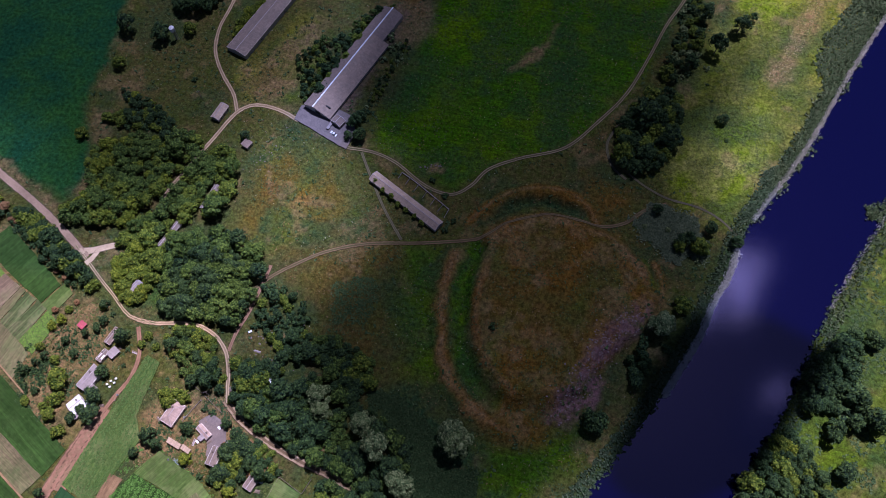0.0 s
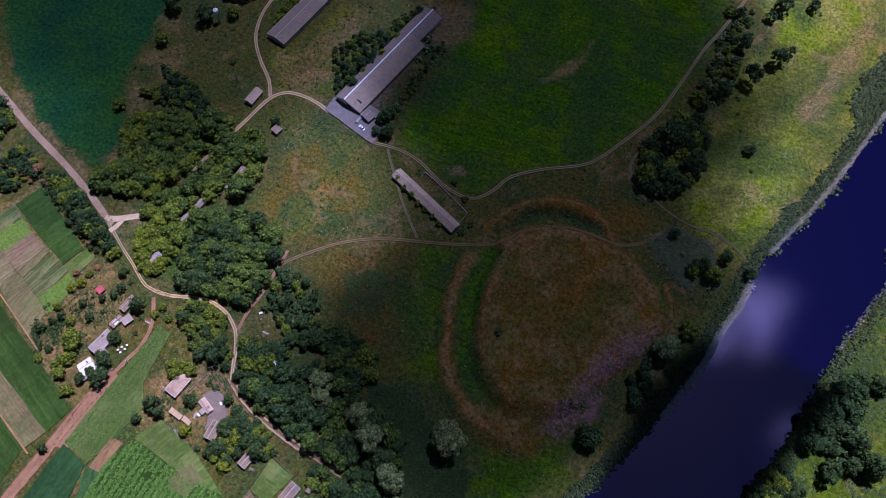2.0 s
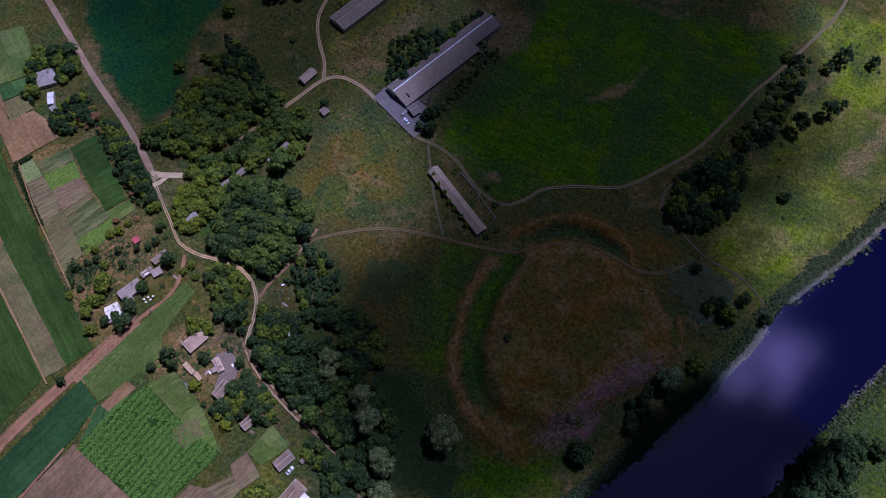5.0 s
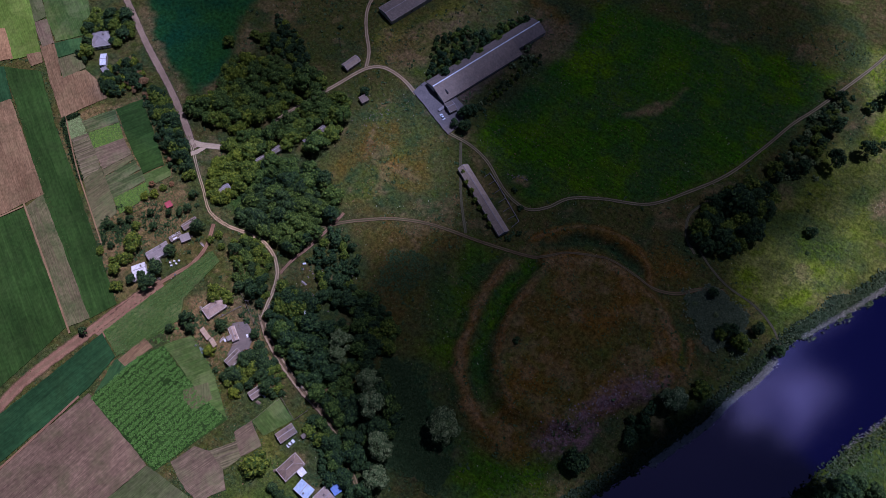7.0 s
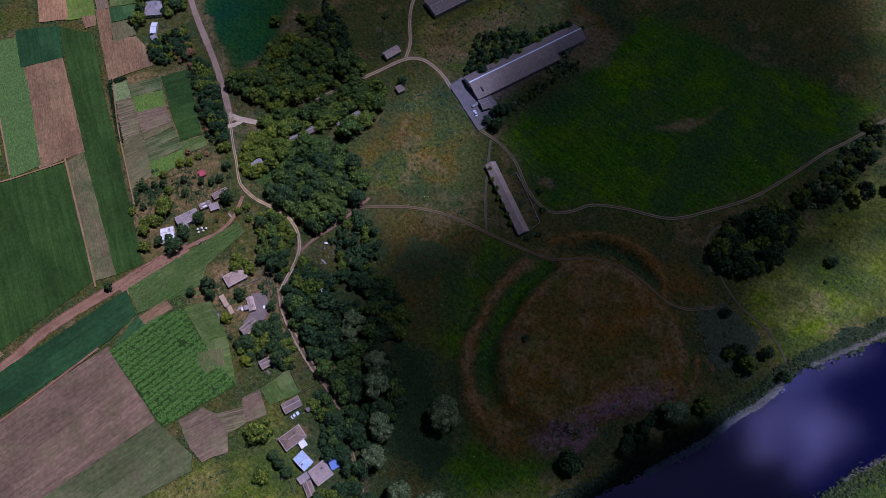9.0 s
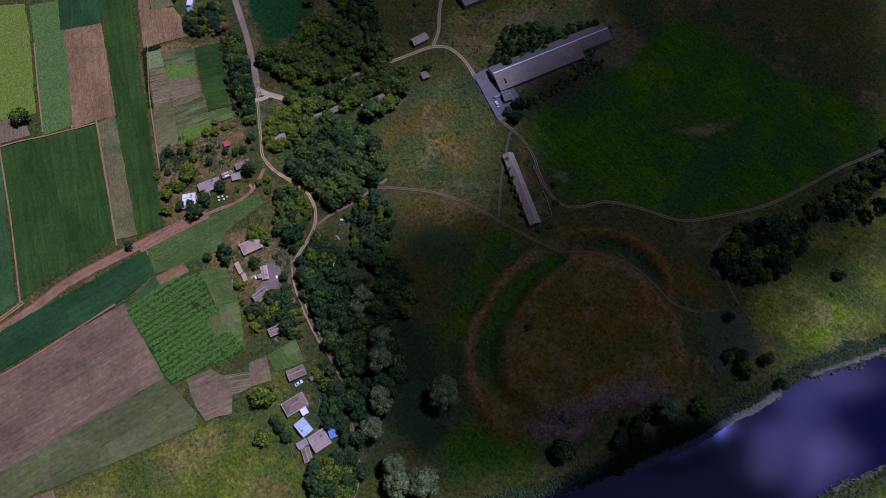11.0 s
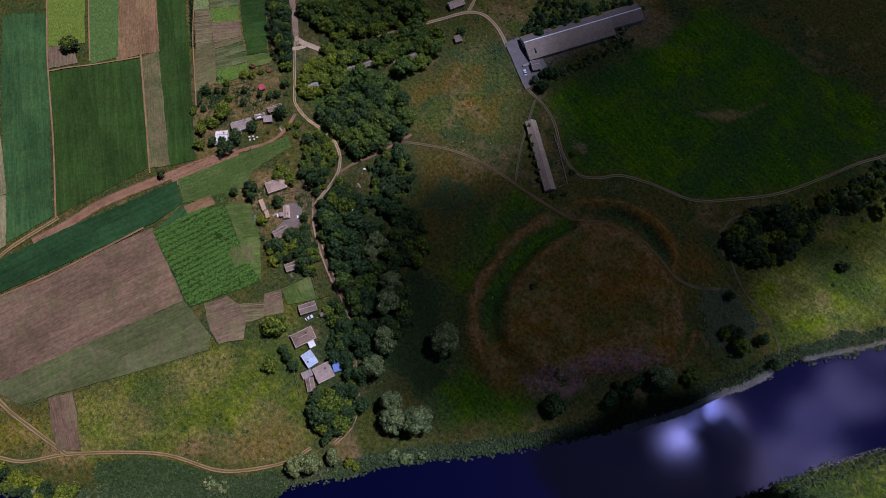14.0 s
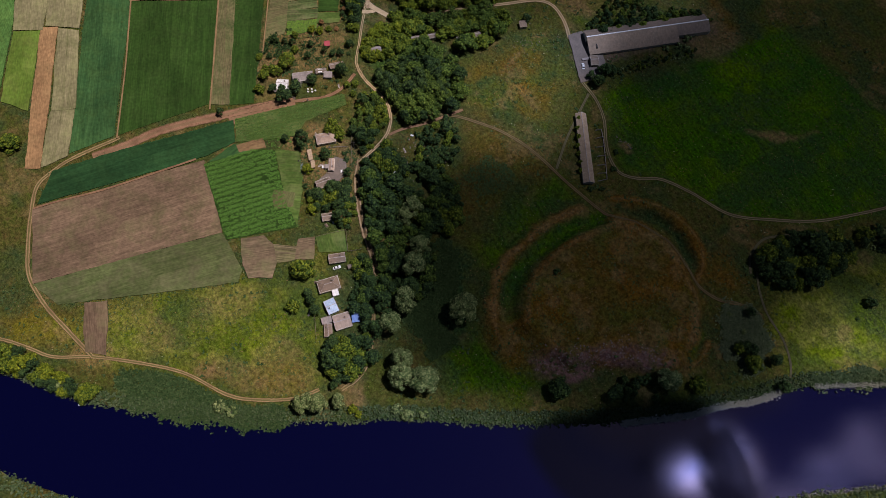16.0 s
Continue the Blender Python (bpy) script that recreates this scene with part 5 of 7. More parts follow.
def cowshed():
    a, b = (Vector((*q, 0)) for q in [(-112.3, 209.1), (-83.3, 285.3)])
    e1, e2, e3 = (Vector((*q, 0)) for q in [(-118.7, 211.2), (-99, 212.6), (-77.4, 281)])
    u = (b - a).normalized()
    ang = math.degrees(math.atan2(u.y, u.x))
    L = (b - a).length
    t = thing("cowshed", pose(a.x, a.y, ground_z(a.x, a.y), 0, 0, ang), "long stone cowshed with a grey sheet roof and wide lean-to", "barn")
    nrm = Vector((-u.y, u.x, 0))
    left, wide, slim = (e1 - a).dot(nrm), -(e2 - a).dot(nrm), -(e3 - b).dot(nrm)
    cut, R, E, low = L * 0.73, 6.2, 3.5, 2.6
    part("roof_slope", slab(bmesh.new(), [(-0.5, left, E), (L, left, E), (L, 0, R), (-0.5, 0, R)], 0.12), M["slate"], t)
    part("roof_slope", slab(bmesh.new(), [(cut, -slim, E), (L, -slim, E), (L, 0, R), (cut, 0, R)], 0.12), M["slate"], t)
    part("lean_to_roof", slab(bmesh.new(), [(-0.5, -wide, low), (cut, -wide, low), (cut, 0, R), (-0.5, 0, R)], 0.12), M["roof_tan"], t, "brown-grey sheet roof")
    part("ridge_cap", box(bmesh.new(), -0.5, -0.35, R - 0.05, L, 0.35, R + 0.12), M["tin_white"], t, "pale ridge capping")
    for y, x1, top in ((left - 0.5, L - 0.4, E), (-slim + 0.5, L - 0.4, E)):
        part("wall", box(bmesh.new(), cut if y < 0 else 0, y - 0.2, -0.4, x1, y + 0.2, top - 0.15), M["block"], t)
    part("wall", box(bmesh.new(), 0, -wide + 0.4, -0.4, cut - 0.3, -wide + 0.8, low - 0.1), M["block"], t)
    for x, y0, z0 in ((0.0, -wide + 0.4, low), (L - 0.4, -slim + 0.4, E)):
        bm = bmesh.new()
        prof = [(y0, -0.4), (left - 0.4, -0.4), (left - 0.4, E - 0.2), (0, R - 0.2), (y0, z0 - 0.1)]
        f0, f1 = ([bm.verts.new((x + s, y, z)) for y, z in prof] for s in (0, 0.4))
        bm.faces.new(f0), bm.faces.new(f1[::-1])
        for i in range(5):
            j = (i + 1) % 5
            bm.faces.new((f0[j], f0[i], f1[i], f1[j]))
        bmesh.ops.recalc_face_normals(bm, faces=bm.faces)
        part("gable_wall", bm, M["plaster"], t)
    opening(t, "gate", -0.02, -2.5, 0, 3.2, 3.0, (1, 0), M["dark"])
    for i in range(12):
        opening(t, "window", 4 + i * 5.2, left - 0.28, 1.5, 1.4, 0.9, (0, 1), M["dark"])
    part("roof_vent", box(bmesh.new(), 4.5, -wide * 0.72, 3.2, 5.2, -wide * 0.72 + 3.4, 4.6), M["dark"], t, "dark gap in the sheets")
    return t


cowshed()
building("annex", [(-95.1, 200.9), (-92.7, 205.4), (-99.4, 208.3)], 3.0, 1.0, "slate", "block", "small grey roofed annex beside the cowshed", "outbuilding", chimney=False)
building("trailer", [(-102.8, 199.2), (-101.3, 203.4), (-100.1, 203)], 1.6, 0.3, "slate_pale", "wood", "pale farm trailer in the yard", "trailer", tilt=True)
RUIN = [(-173.5, 242.3), (-147.9, 317.1), (-135.4, 311), (-161.9, 237.4)]
building("ruined_barn", [RUIN[0], RUIN[1], RUIN[2]], 3.4, 1.4, "slate_old", "block", "ruined barn with a patchy mauve sheet roof", "barn", chimney=False)
ruin = [o for o in scene.objects if o.name == "ruined_barn"][0]
for k_ in range(44):
    rr = random.Random(900 + k_)
    u_, e_, w_, d_ = rr.uniform(-24, 24), rr.choice((-1, 1)), rr.uniform(0.5, 1.6), rr.uniform(0.4, 1.3)
    y_ = rr.uniform(0.8, 3.6)
    z_ = lambda q: 4.8 - 1.4 * q / 4.6 + 0.05
    part("roof_hole" if k_ % 2 else "patched_sheet", slab(bmesh.new(), [(u_ - w_, e_ * (y_ - d_ / 2), z_(y_ - d_ / 2)), (u_ + w_ * 0.8, e_ * (y_ - d_ / 2), z_(y_ - d_ / 2)), (u_ + w_, e_ * (y_ + d_ / 2), z_(y_ + d_ / 2)), (u_ - w_ * 0.7, e_ * (y_ + d_ / 2), z_(y_ + d_ / 2))], 0.03), M["dark"] if k_ % 2 else M["slate_pale"], ruin)

# paved yard
yard = field([(-120.1, 212), (-121.8, 202.4), (-89.3, 189), (-87.1, 199.8), (-89.4, 209.2), (-99.1, 212.7)], M["concrete"], "worn concrete farmyard with dark stains", 0.12)
yard.name, yard["category"] = "pavement", "pavement"


yard = field([(-121.5, 31.6), (-116.3, 35.9), (-109.4, 32.7), (-106.7, 25.6), (-107.1, 17.4), (-113.5, 17.7), (-114.5, 23.9)], M["concrete"], "mauve-grey trodden yard between farm sheds", 0.1)
yard.name, yard["category"] = "pavement", "pavement"


# ---- trees ----
def crown_mesh(name, seed, lobes, flat, leaves, size, material, spread=0.74):
    """A crown of radius about 1: lumps of leaf sprays round a dark core."""
    rng = random.Random(seed)
    verts, faces = [], []
    blobs = []
    for i in range(lobes):
        a = 2 * math.pi * (i + rng.random() * 0.8) / lobes * 2.4
        r = spread * math.sqrt((i + 0.4) / lobes) * rng.uniform(0.8, 1.15)
        z = flat * (0.95 - 0.85 * (r / spread) ** 2) + rng.uniform(-0.25, 0.25)
        blobs.append((Vector((r * math.cos(a), r * math.sin(a), z)), rng.uniform(0.18, 0.4)))
    for c, r in blobs:
        bm = bmesh.new()
        bmesh.ops.create_icosphere(bm, subdivisions=1, radius=r * 0.66)
        base = len(verts)
        for v in bm.verts:
            verts.append(tuple(c + v.co * rng.uniform(0.8, 1.1)))
        faces += [tuple(base + v.index for v in f.verts) for f in bm.faces]
        bm.free()
    mid = Vector((0, 0, flat * 0.3))
    for _ in range(leaves):
        c, r = blobs[rng.randrange(lobes)]
        d = Vector((rng.gauss(0, 1), rng.gauss(0, 1), rng.gauss(0.6, 0.9))).normalized()
        if d.dot((c - mid).normalized()) < -0.25:
            d = -d
        q = c + d * r * rng.uniform(0.82, 1.12)
        nrm = (d * 1.25 + Vector((rng.uniform(-0.6, 0.6), rng.uniform(-0.6, 0.6), rng.uniform(-0.3, 0.5)))).normalized()
        s1 = nrm.cross(Vector((rng.gauss(0, 1), rng.gauss(0, 1), rng.gauss(0, 1)))).normalized()
        s2 = nrm.cross(s1)
        k = size * rng.uniform(0.6, 1.3)
        base = len(verts)
        verts += [tuple(q + s1 * k), tuple(q + s2 * k * 0.75 + nrm * k * 0.15), tuple(q - s1 * k * 0.8 - s2 * k * 0.45)]
        faces.append((base, base + 1, base + 2))
    return raw_mesh(name, verts, faces, material)


def trunk_mesh(name, seed, tall, width):
    """A tapered trunk that forks into limbs; the crown's radius is 1."""
    rng = random.Random(seed)
    bm = bmesh.new()

    def limb(a, b, ra, rb, sides=6):
        d = (b - a).normalized()
        s1 = d.orthogonal().normalized()
        s2 = d.cross(s1)
        ring = [[bm.verts.new(q + (s1 * math.cos(t) + s2 * math.sin(t)) * r) for t in (2 * math.pi * i / sides for i in range(sides))] for q, r in ((a, ra), (b, rb))]
        for i in range(sides):
            j = (i + 1) % sides
            bm.faces.new((ring[0][i], ring[0][j], ring[1][j], ring[1][i]))

    fork = Vector((rng.uniform(-0.05, 0.05), rng.uniform(-0.05, 0.05), tall * 0.75))
    limb(Vector((0, 0, -0.12)), fork, width, width * 0.7)
    for i in range(4):
        a = 2 * math.pi * i / 4 + rng.random()
        limb(fork, fork + Vector((0.45 * math.cos(a), 0.45 * math.sin(a), 0.35 + 0.3 * rng.random())), width * 0.55, width * 0.15, 5)
    me = bpy.data.meshes.new(name)
    bm.to_mesh(me)
    bm.free()
    me.materials.append(M["bark"])
    return me


KINDS = {
    "broad": dict(tall=0.55, up=0.95, name="tree", label="broad green tree with a rounded crown"),
    "dark": dict(tall=0.85, up=1.15, name="tree", label="dark green leafy tree in a grove"),
    "mid": dict(tall=0.75, up=1.1, name="tree", label="mid-green leafy tree beside a lane"),
    "silver": dict(tall=0.95, up=1.4, name="willow", label="tall silver-green willow with a billowing crown"),
    "lime": dict(tall=0.45, up=0.8, name="tree", label="bright yellow-green leafy tree in a garden"),
    "rust": dict(tall=0.4, up=0.8, name="tree", label="half-dead tree with reddish dry leaves"),
    "bush": dict(tall=0.05, up=0.6, name="bush", label="low dark green bush in the grass"),
    "shrub": dict(tall=0.05, up=0.55, name="bush", label="low grey-green bush by the river"),
}
CROWN, TRUNK = {}, {}
for i, (k, s) in enumerate(KINDS.items()):
    mat = LEAF[{"bush": "dark", "shrub": "silver"}.get(k, k)]
    small = k in ("bush", "shrub")
    CROWN[k] = [crown_mesh("crown", 100 + i * 10 + j, 9 if small else 19, s["up"] * 0.8, 360 if small else 2400 if k == "silver" else 760, 0.16 if small else 0.078 if k == "silver" else 0.124, mat) for j in range(3 if small else 4)]
    TRUNK[k] = [trunk_mesh("trunk", 300 + i * 10 + j, s["tall"] + 0.15, 0.05 if small else 0.06) for j in range(2)]
pick = random.Random(77)
planted = []




def arrays(me):
    v = np.empty(len(me.vertices) * 3)
    me.vertices.foreach_get("co", v)
    return v.reshape(-1, 3), [tuple(f.vertices) for f in me.polygons]


SHAPES = {k: ([arrays(q) for q in CROWN[k]], [arrays(q) for q in TRUNK[k]]) for k in KINDS}


def plant(x, y, r, kind, wood=None):
    """A tree of its own, or one of a wood that is joined later."""
    s, r = KINDS[kind], r * 1.22
    if area(np.array([x]), np.array([y]), RIVER)[0] > -0.5:
        return
    z, turn, tall = ground_z(x, y) - 0.05, pick.uniform(0, 360), r * pick.uniform(0.85, 1.15)
    if wood is not None:
        wood.append((x, y, z, turn, r, tall, kind))
        return
    t = thing(s["name"], pose(x, y, z, 0, 0, turn) @ Matrix.Diagonal((r * pick.uniform(0.85, 1.15), r * pick.uniform(0.82, 1.12), tall, 1)), s["label"], s["name"] if s["name"] != "willow" else "tree", "trees and bushes")
    tr = new("trunk", pick.choice(TRUNK[kind]))
    cr = new("crown", pick.choice(CROWN[kind]))
    tr.parent = cr.parent = t
    cr.location.z = s["tall"] + 0.12


def join_wood(wood, label):
    """One mesh of many close trees, each with a tone of its own."""
    mats = [M["bark"]] + [LEAF[k] for k in LEAF]
    slot = {k: 1 + list(LEAF).index({"bush": "dark", "shrub": "silver"}.get(k, k)) for k in KINDS}
    vs, fs, ms, tones, base = [], [], [], [], 0
    for x, y, z, turn, r, tall, kind in wood:
        c, sn = math.cos(radians(turn)), math.sin(radians(turn))
        tone, kx, ky = pick.random(), pick.uniform(0.85, 1.2), pick.uniform(0.8, 1.1)
        for shapes, up, mat in ((SHAPES[kind][0], KINDS[kind]["tall"] + 0.12, slot[kind]), (SHAPES[kind][1], 0, 0)):
            v, f = pick.choice(shapes)
            w = np.stack([x + r * (c * kx * v[:, 0] - sn * ky * v[:, 1]), y + r * (sn * kx * v[:, 0] + c * ky * v[:, 1]), z + tall * (v[:, 2] + up)], -1)
            vs.append(w)
            fs += [tuple(base + i for i in q) for q in f]
            ms += [mat] * len(f)
            tones.append(np.full(len(w), tone))
            base += len(w)
    me = bpy.data.meshes.new("woodland")
    me.from_pydata(np.concatenate(vs).tolist(), [], fs)
    for q in mats:
        me.materials.append(q)
    me.polygons.foreach_set("material_index", ms)
    me.attributes.new("tone", "FLOAT", "POINT").data.foreach_set("value", np.concatenate(tones).astype(np.float32))
    return tagged(new("woodland", me), label, "woodland", kind="stuff")


def plant_at(pts, r, kind):
    for x, y in pts:
        plant(x, y, r * pick.uniform(0.85, 1.15), kind)


WILLOWS = [(-67.5, 53), (-64.5, 46.5), (-44.5, 44), (-36.5, 34.8), (-22.5, 21), (-15.2, 7.8), (4.2, 3), (11.8, -1.5)]


def grove(pts, r, kinds, fill=1.0, tries=1100, wood=None):
    """Trees set close together inside an outline."""
    lo, hi = np.min(pts, 0), np.max(pts, 0)
    mine = []
    for _ in range(tries):
        x, y = pick.uniform(lo[0], hi[0]), pick.uniform(lo[1], hi[1])
        q = r * pick.choice((0.65, 0.75, 0.9, 1.05, 1.35)) * pick.uniform(0.9, 1.1)
        if not inside(np.array([x]), np.array([y]), list(pts))[0]:
            continue
        if any((x - a) ** 2 + (y - b) ** 2 < (0.5 * (q + s) / fill) ** 2 for a, b, s in mine):
            continue
        if any((x - a) ** 2 + (y - b) ** 2 < (5.0 + 0.5 * q) ** 2 for a, b in WILLOWS):
            continue
        if any(line_dist(np.array([x]), np.array([y]), p_)[0] < w_ + 0.32 * q for p_, w_ in ROADS):
            continue
        if any(abs((x - bx) * math.cos(an) + (y - by) * math.sin(an)) < bl + 0.5 * q and abs((y - by) * math.cos(an) - (x - bx) * math.sin(an)) < bw + 0.5 * q for bx, by, bw, an, bl in BUILT):
            continue
        mine.append((x, y, q))
        plant(x, y, q, pick.choice(kinds), garden if wood is None else wood)


near_lane, dark_wood, river_wood, scrub, garden, verge = [], [], [], [], [], []
grove([(-224.7, 161.7), (-203.2, 174.9), (-187, 176), (-173.7, 180.4), (-163.1, 173.1), (-171.9, 160.6), (-177, 147.3), (-184.9, 133.7), (-194.7, 121.7), (-223.3, 118.1), (-229.5, 125.4), (-214.8, 136.7), (-222.6, 144)], 3.4, ["broad", "mid", "lime", "mid"], wood=near_lane)
grove([(-167.3, 161.5), (-154.9, 178.3), (-146.1, 170.8), (-141.9, 152.1), (-144.3, 139.6), (-160, 135), (-169.3, 116.6), (-190, 109.4), (-188.8, 122.9), (-175.9, 135.4)], 3.4, ["broad", "mid", "mid"], wood=near_lane)
grove([(-163.5, 117.7), (-140.5, 127.9), (-121.8, 122.2), (-113, 111), (-113.8, 95.3), (-119.1, 79.2), (-144.6, 80.4), (-158.6, 82.3), (-160, 99)], 3.3, ["mid", "mid", "dark", "mid", "dark"], 1.1, wood=dark_wood)
grove([(-190.9, 99.6), (-184.2, 110.5), (-167.7, 112), (-166.8, 100.9), (-169, 81.9), (-179.9, 82.9)], 3.2, ["broad", "lime"], 0.9)
grove([(-253.4, 120.9), (-243.1, 119.4), (-223.7, 111.3), (-205.8, 98.4), (-193.1, 89.7), (-195.7, 84.5), (-212.7, 92.3), (-234.1, 106.1)], 3.0, ["broad", "dark"], wood=near_lane)
grove([(-226.6, 183.7), (-204, 195.6), (-191.4, 188.4), (-192, 180.7), (-215.2, 180.2)], 2.6, ["dark", "bush", "broad"], 0.85, wood=scrub)
grove([(-227.3, 203.1), (-213.1, 201.8), (-192, 190.2), (-177.7, 177.8), (-187, 176), (-204.6, 187.8)], 2.4, ["dark", "bush", "lime"], 0.7, wood=scrub)
grove([(-223.1, 289.4), (-192, 295.1), (-190.6, 268.3), (-209.5, 260.5)], 3.6, ["dark", "dark"], wood=near_lane)
grove([(-133.0, 243.2), (-121.6, 255.7), (-109.8, 263.3), (-99.2, 257.7), (-104.2, 234.3), (-110.5, 213.5), (-118.9, 213.9), (-126.7, 224.2)], 2.1, ["mid", "dark", "broad", "dark"], 0.56, wood=scrub)
grove([(-101.7, 279.4), (-83.7, 292.3), (-84.1, 278.3), (-97.3, 260.9), (-106.0, 261.5)], 1.7, ["broad", "mid", "bush"], 0.7, wood=scrub)
grove([(-172.9, 262.8), (-162.7, 282.3), (-157.5, 276.6), (-165.4, 255.6), (-173.1, 252.1)], 2.2, ["lime", "broad"], 0.9)
grove([(55.8, 226.7), (63.6, 245.2), (75.5, 255.2), (88.5, 251.7), (88.3, 229), (79.1, 207.4), (67.5, 199.9), (58.5, 205.3)], 4.2, ["dark", "dark", "broad"], wood=dark_wood)
grove([(78.1, 263.5), (85.3, 301.7), (88, 341.7), (103.2, 344.5), (101.3, 313.2), (96.5, 278.9), (87.7, 263.3)], 2.5, ["dark", "broad", "shrub", "bush"], 0.6, wood=scrub)
grove([(-54.4, 79.7), (-45.7, 72.8), (-49.2, 58.2), (-64.9, 64.9), (-74.7, 70.2), (-91, 67.1), (-89.4, 81.9), (-69.4, 82.7)], 3.0, ["dark", "mid"], 0.8, wood=river_wood)
grove([(-100.2, 37.9), (-91.8, 52), (-73.1, 62), (-47.8, 56), (-19.9, 37), (-19.3, 13.1), (-16.4, -6.3), (-40.1, 3.7), (-60.8, 21), (-81.4, 27.2)], 3.4, ["dark", "mid", "dark", "mid"], wood=river_wood)
grove([(-109.9, 43.4), (-102.9, 62.5), (-89.8, 62.5), (-99.2, 41.1)], 3.2, ["broad", "dark"], wood=river_wood)
grove([(-25.9, -21.8), (-18, -8.9), (-2, -17.9), (-3.3, -34.2), (-17.4, -31.6)], 3.4, ["dark", "broad"], wood=river_wood)
grove([(-146.9, 64.4), (-145.1, 79.3), (-126.1, 72.2), (-119.6, 56.6), (-123, 50.9), (-135.7, 52.2)], 2.1, ["broad", "mid", "dark", "mid"], 0.78)
grove([(-110.5, 13.6), (-102.3, 20.3), (-95.6, 31.5), (-83.1, 24.4), (-97.8, 6.8), (-106.6, 6)], 2.7, ["dark", "dark", "broad"], 0.8)
grove([(-110.8, 82.9), (-106.9, 104.7), (-89.6, 99.7), (-82.8, 81.6), (-92.8, 72)], 3.0, ["broad", "dark", "bush"], 0.6)
grove([(166, 122), (180, 130), (186, 122), (178, 112), (182, 98), (190, 92), (184, 84), (168, 92), (156, 92), (158, 106)], 3.4, ["dark", "dark", "dark", "bush"], 0.95, wood=scrub)
plant_at([(174.1, 123.5), (160.6, 100), (178.6, 98), (187.3, 89.1)], 5.0, "dark")
grove([(134, 61), (148, 78), (160, 70), (166, 50), (152, 36), (127, 36), (130, 50)], 2.9, ["dark", "dark", "broad", "dark"], 0.8, wood=scrub)
plant_at([(168, 78.9), (172.7, 63.2), (187.6, 130.4)], 4.2, "dark")
plant_at([(150.2, 71.6)], 3.6, "lime")
grove([(104, 0), (120, 26), (134, 20), (128, 2), (112, -14)], 3.0, ["dark", "dark", "broad"], 0.8, wood=scrub)
grove([(73.6, 98.2), (78.5, 104.9), (84.6, 97.5), (77.5, 84.9)], 2.2, ["bush", "dark"], 0.8)
plant_at([(94, 165.5), (81.4, 181.5)], 3.0, "dark")
plant_at([(102.3, 163.5)], 3.4, "lime")
plant_at([(88, 172), (97.5, 171), (76, 172), (104, 157)], 1.4, "shrub")
grove([(-253.2, 117.9), (-241.6, 119.4), (-212.8, 103.9), (-200.5, 93.9), (-202.8, 87.1), (-228.7, 101)], 2.8, ["dark", "dark", "broad"], wood=near_lane)
grove([(-318.6, 130.8), (-315.7, 142.7), (-302.5, 153.4), (-286.8, 142.8), (-291.3, 130.2), (-307.1, 122.9)], 2.8, ["dark", "broad"], 0.8)
grove([(-286, 114.1), (-275.8, 132.4), (-262.2, 124), (-264.4, 104.1), (-275.3, 102)], 2.4, ["dark", "lime"], 0.7)
grove([(-114.9, -178.3), (-106.7, -163.1), (-89.9, -155.7), (-73.2, -145.5), (-64.5, -136.8), (-59.2, -142), (-76.5, -156.4), (-102.7, -176.7)], 3.0, ["broad", "lime", "dark"], 0.85, wood=scrub)
grove([(-112.6, 63), (-91, 67.1), (-85, 45.9), (-89.2, 31.7), (-103.5, 42.4), (-109.9, 49.4)], 2.8, ["dark", "broad", "bush"], 0.75, wood=river_wood)
join_wood(near_lane, "dense green trees along a lane")
join_wood(dark_wood, "dense dark green grove of trees")
join_wood(river_wood, "dense dark trees in a damp hollow")
join_wood(garden, "mixed fruit trees and bushes round gardens")
join_wood(scrub, "scattered low scrub and bushes")

plant_at([(112.8, 244)], 3.2, "dark")
plant_at([(119.6, 351.6), (106.6, 290.7)], 5.0, "dark")
plant_at([(119.4, 308.9), (92.8, 278.5), (100, 313.7)], 4.0, "dark")
plant_at([(127.5, 318.9), (137.5, 356.9), (97, 300), (113, 341)], 2.8, "dark")
plant_at([(85.5, 267.1), (88, 288), (103, 279), (111, 297)], 1.8, "shrub")
plant_at([(107, 257), (104, 268), (116, 232)], 0.9, "bush")
plant_at([(-235.3, 244.9), (-213.5, 242)], 4.6, "dark")
plant_at([(-199, 250)], 3.6, "broad")
plant_at([(-231.7, 219.2), (-235.6, 170.7)], 3.4, "broad")
plant_at([(-186.2, 217.8), (-220.8, 251.9)], 1.6, "bush")
plant_at([(87.2, 116.7)], 5.2, "silver")
plant_at([(97.4, 130.5), (104.1, 163)], 4.0, "broad")
plant_at([(60.8, 65)], 4.6, "dark")
plant_at([(80.9, 109.6), (92, 107.4), (76.8, 93.2)], 2.6, "bush")
plant_at([(122.6, 169.7), (98.1, 166.7), (109.3, 175.4)], 3.2, "dark")
plant_at([(-67.5, 53), (-64.5, 46.5), (-44.5, 44)], 4.8, "silver")
plant_at([(-36.5, 34.8), (-22.5, 21)], 6.0, "silver")
plant_at([(-52.4, 71.5), (-46.5, 64.2), (-56.8, 66.5)], 4.0, "broad")
plant_at([(-77.8, 55.5), (-79, 44.4), (-70.3, 38), (-81.7, 34.5), (-91.4, 39.3), (-85.1, 51.4)], 4.6, "dark")
plant_at([(-58.6, 29.7)], 2.6, "rust")
plant_at([(-3.2, 46), (-1.2, 43.2)], 6.0, "silver")
plant_at([(-15.2, 7.8)], 5.6, "silver")
plant_at([(4.2, 3), (11.8, -1.5), (20.5, 6.5)], 6.6, "silver")
plant_at([(-67.4, -17.5)], 5.2, "broad")
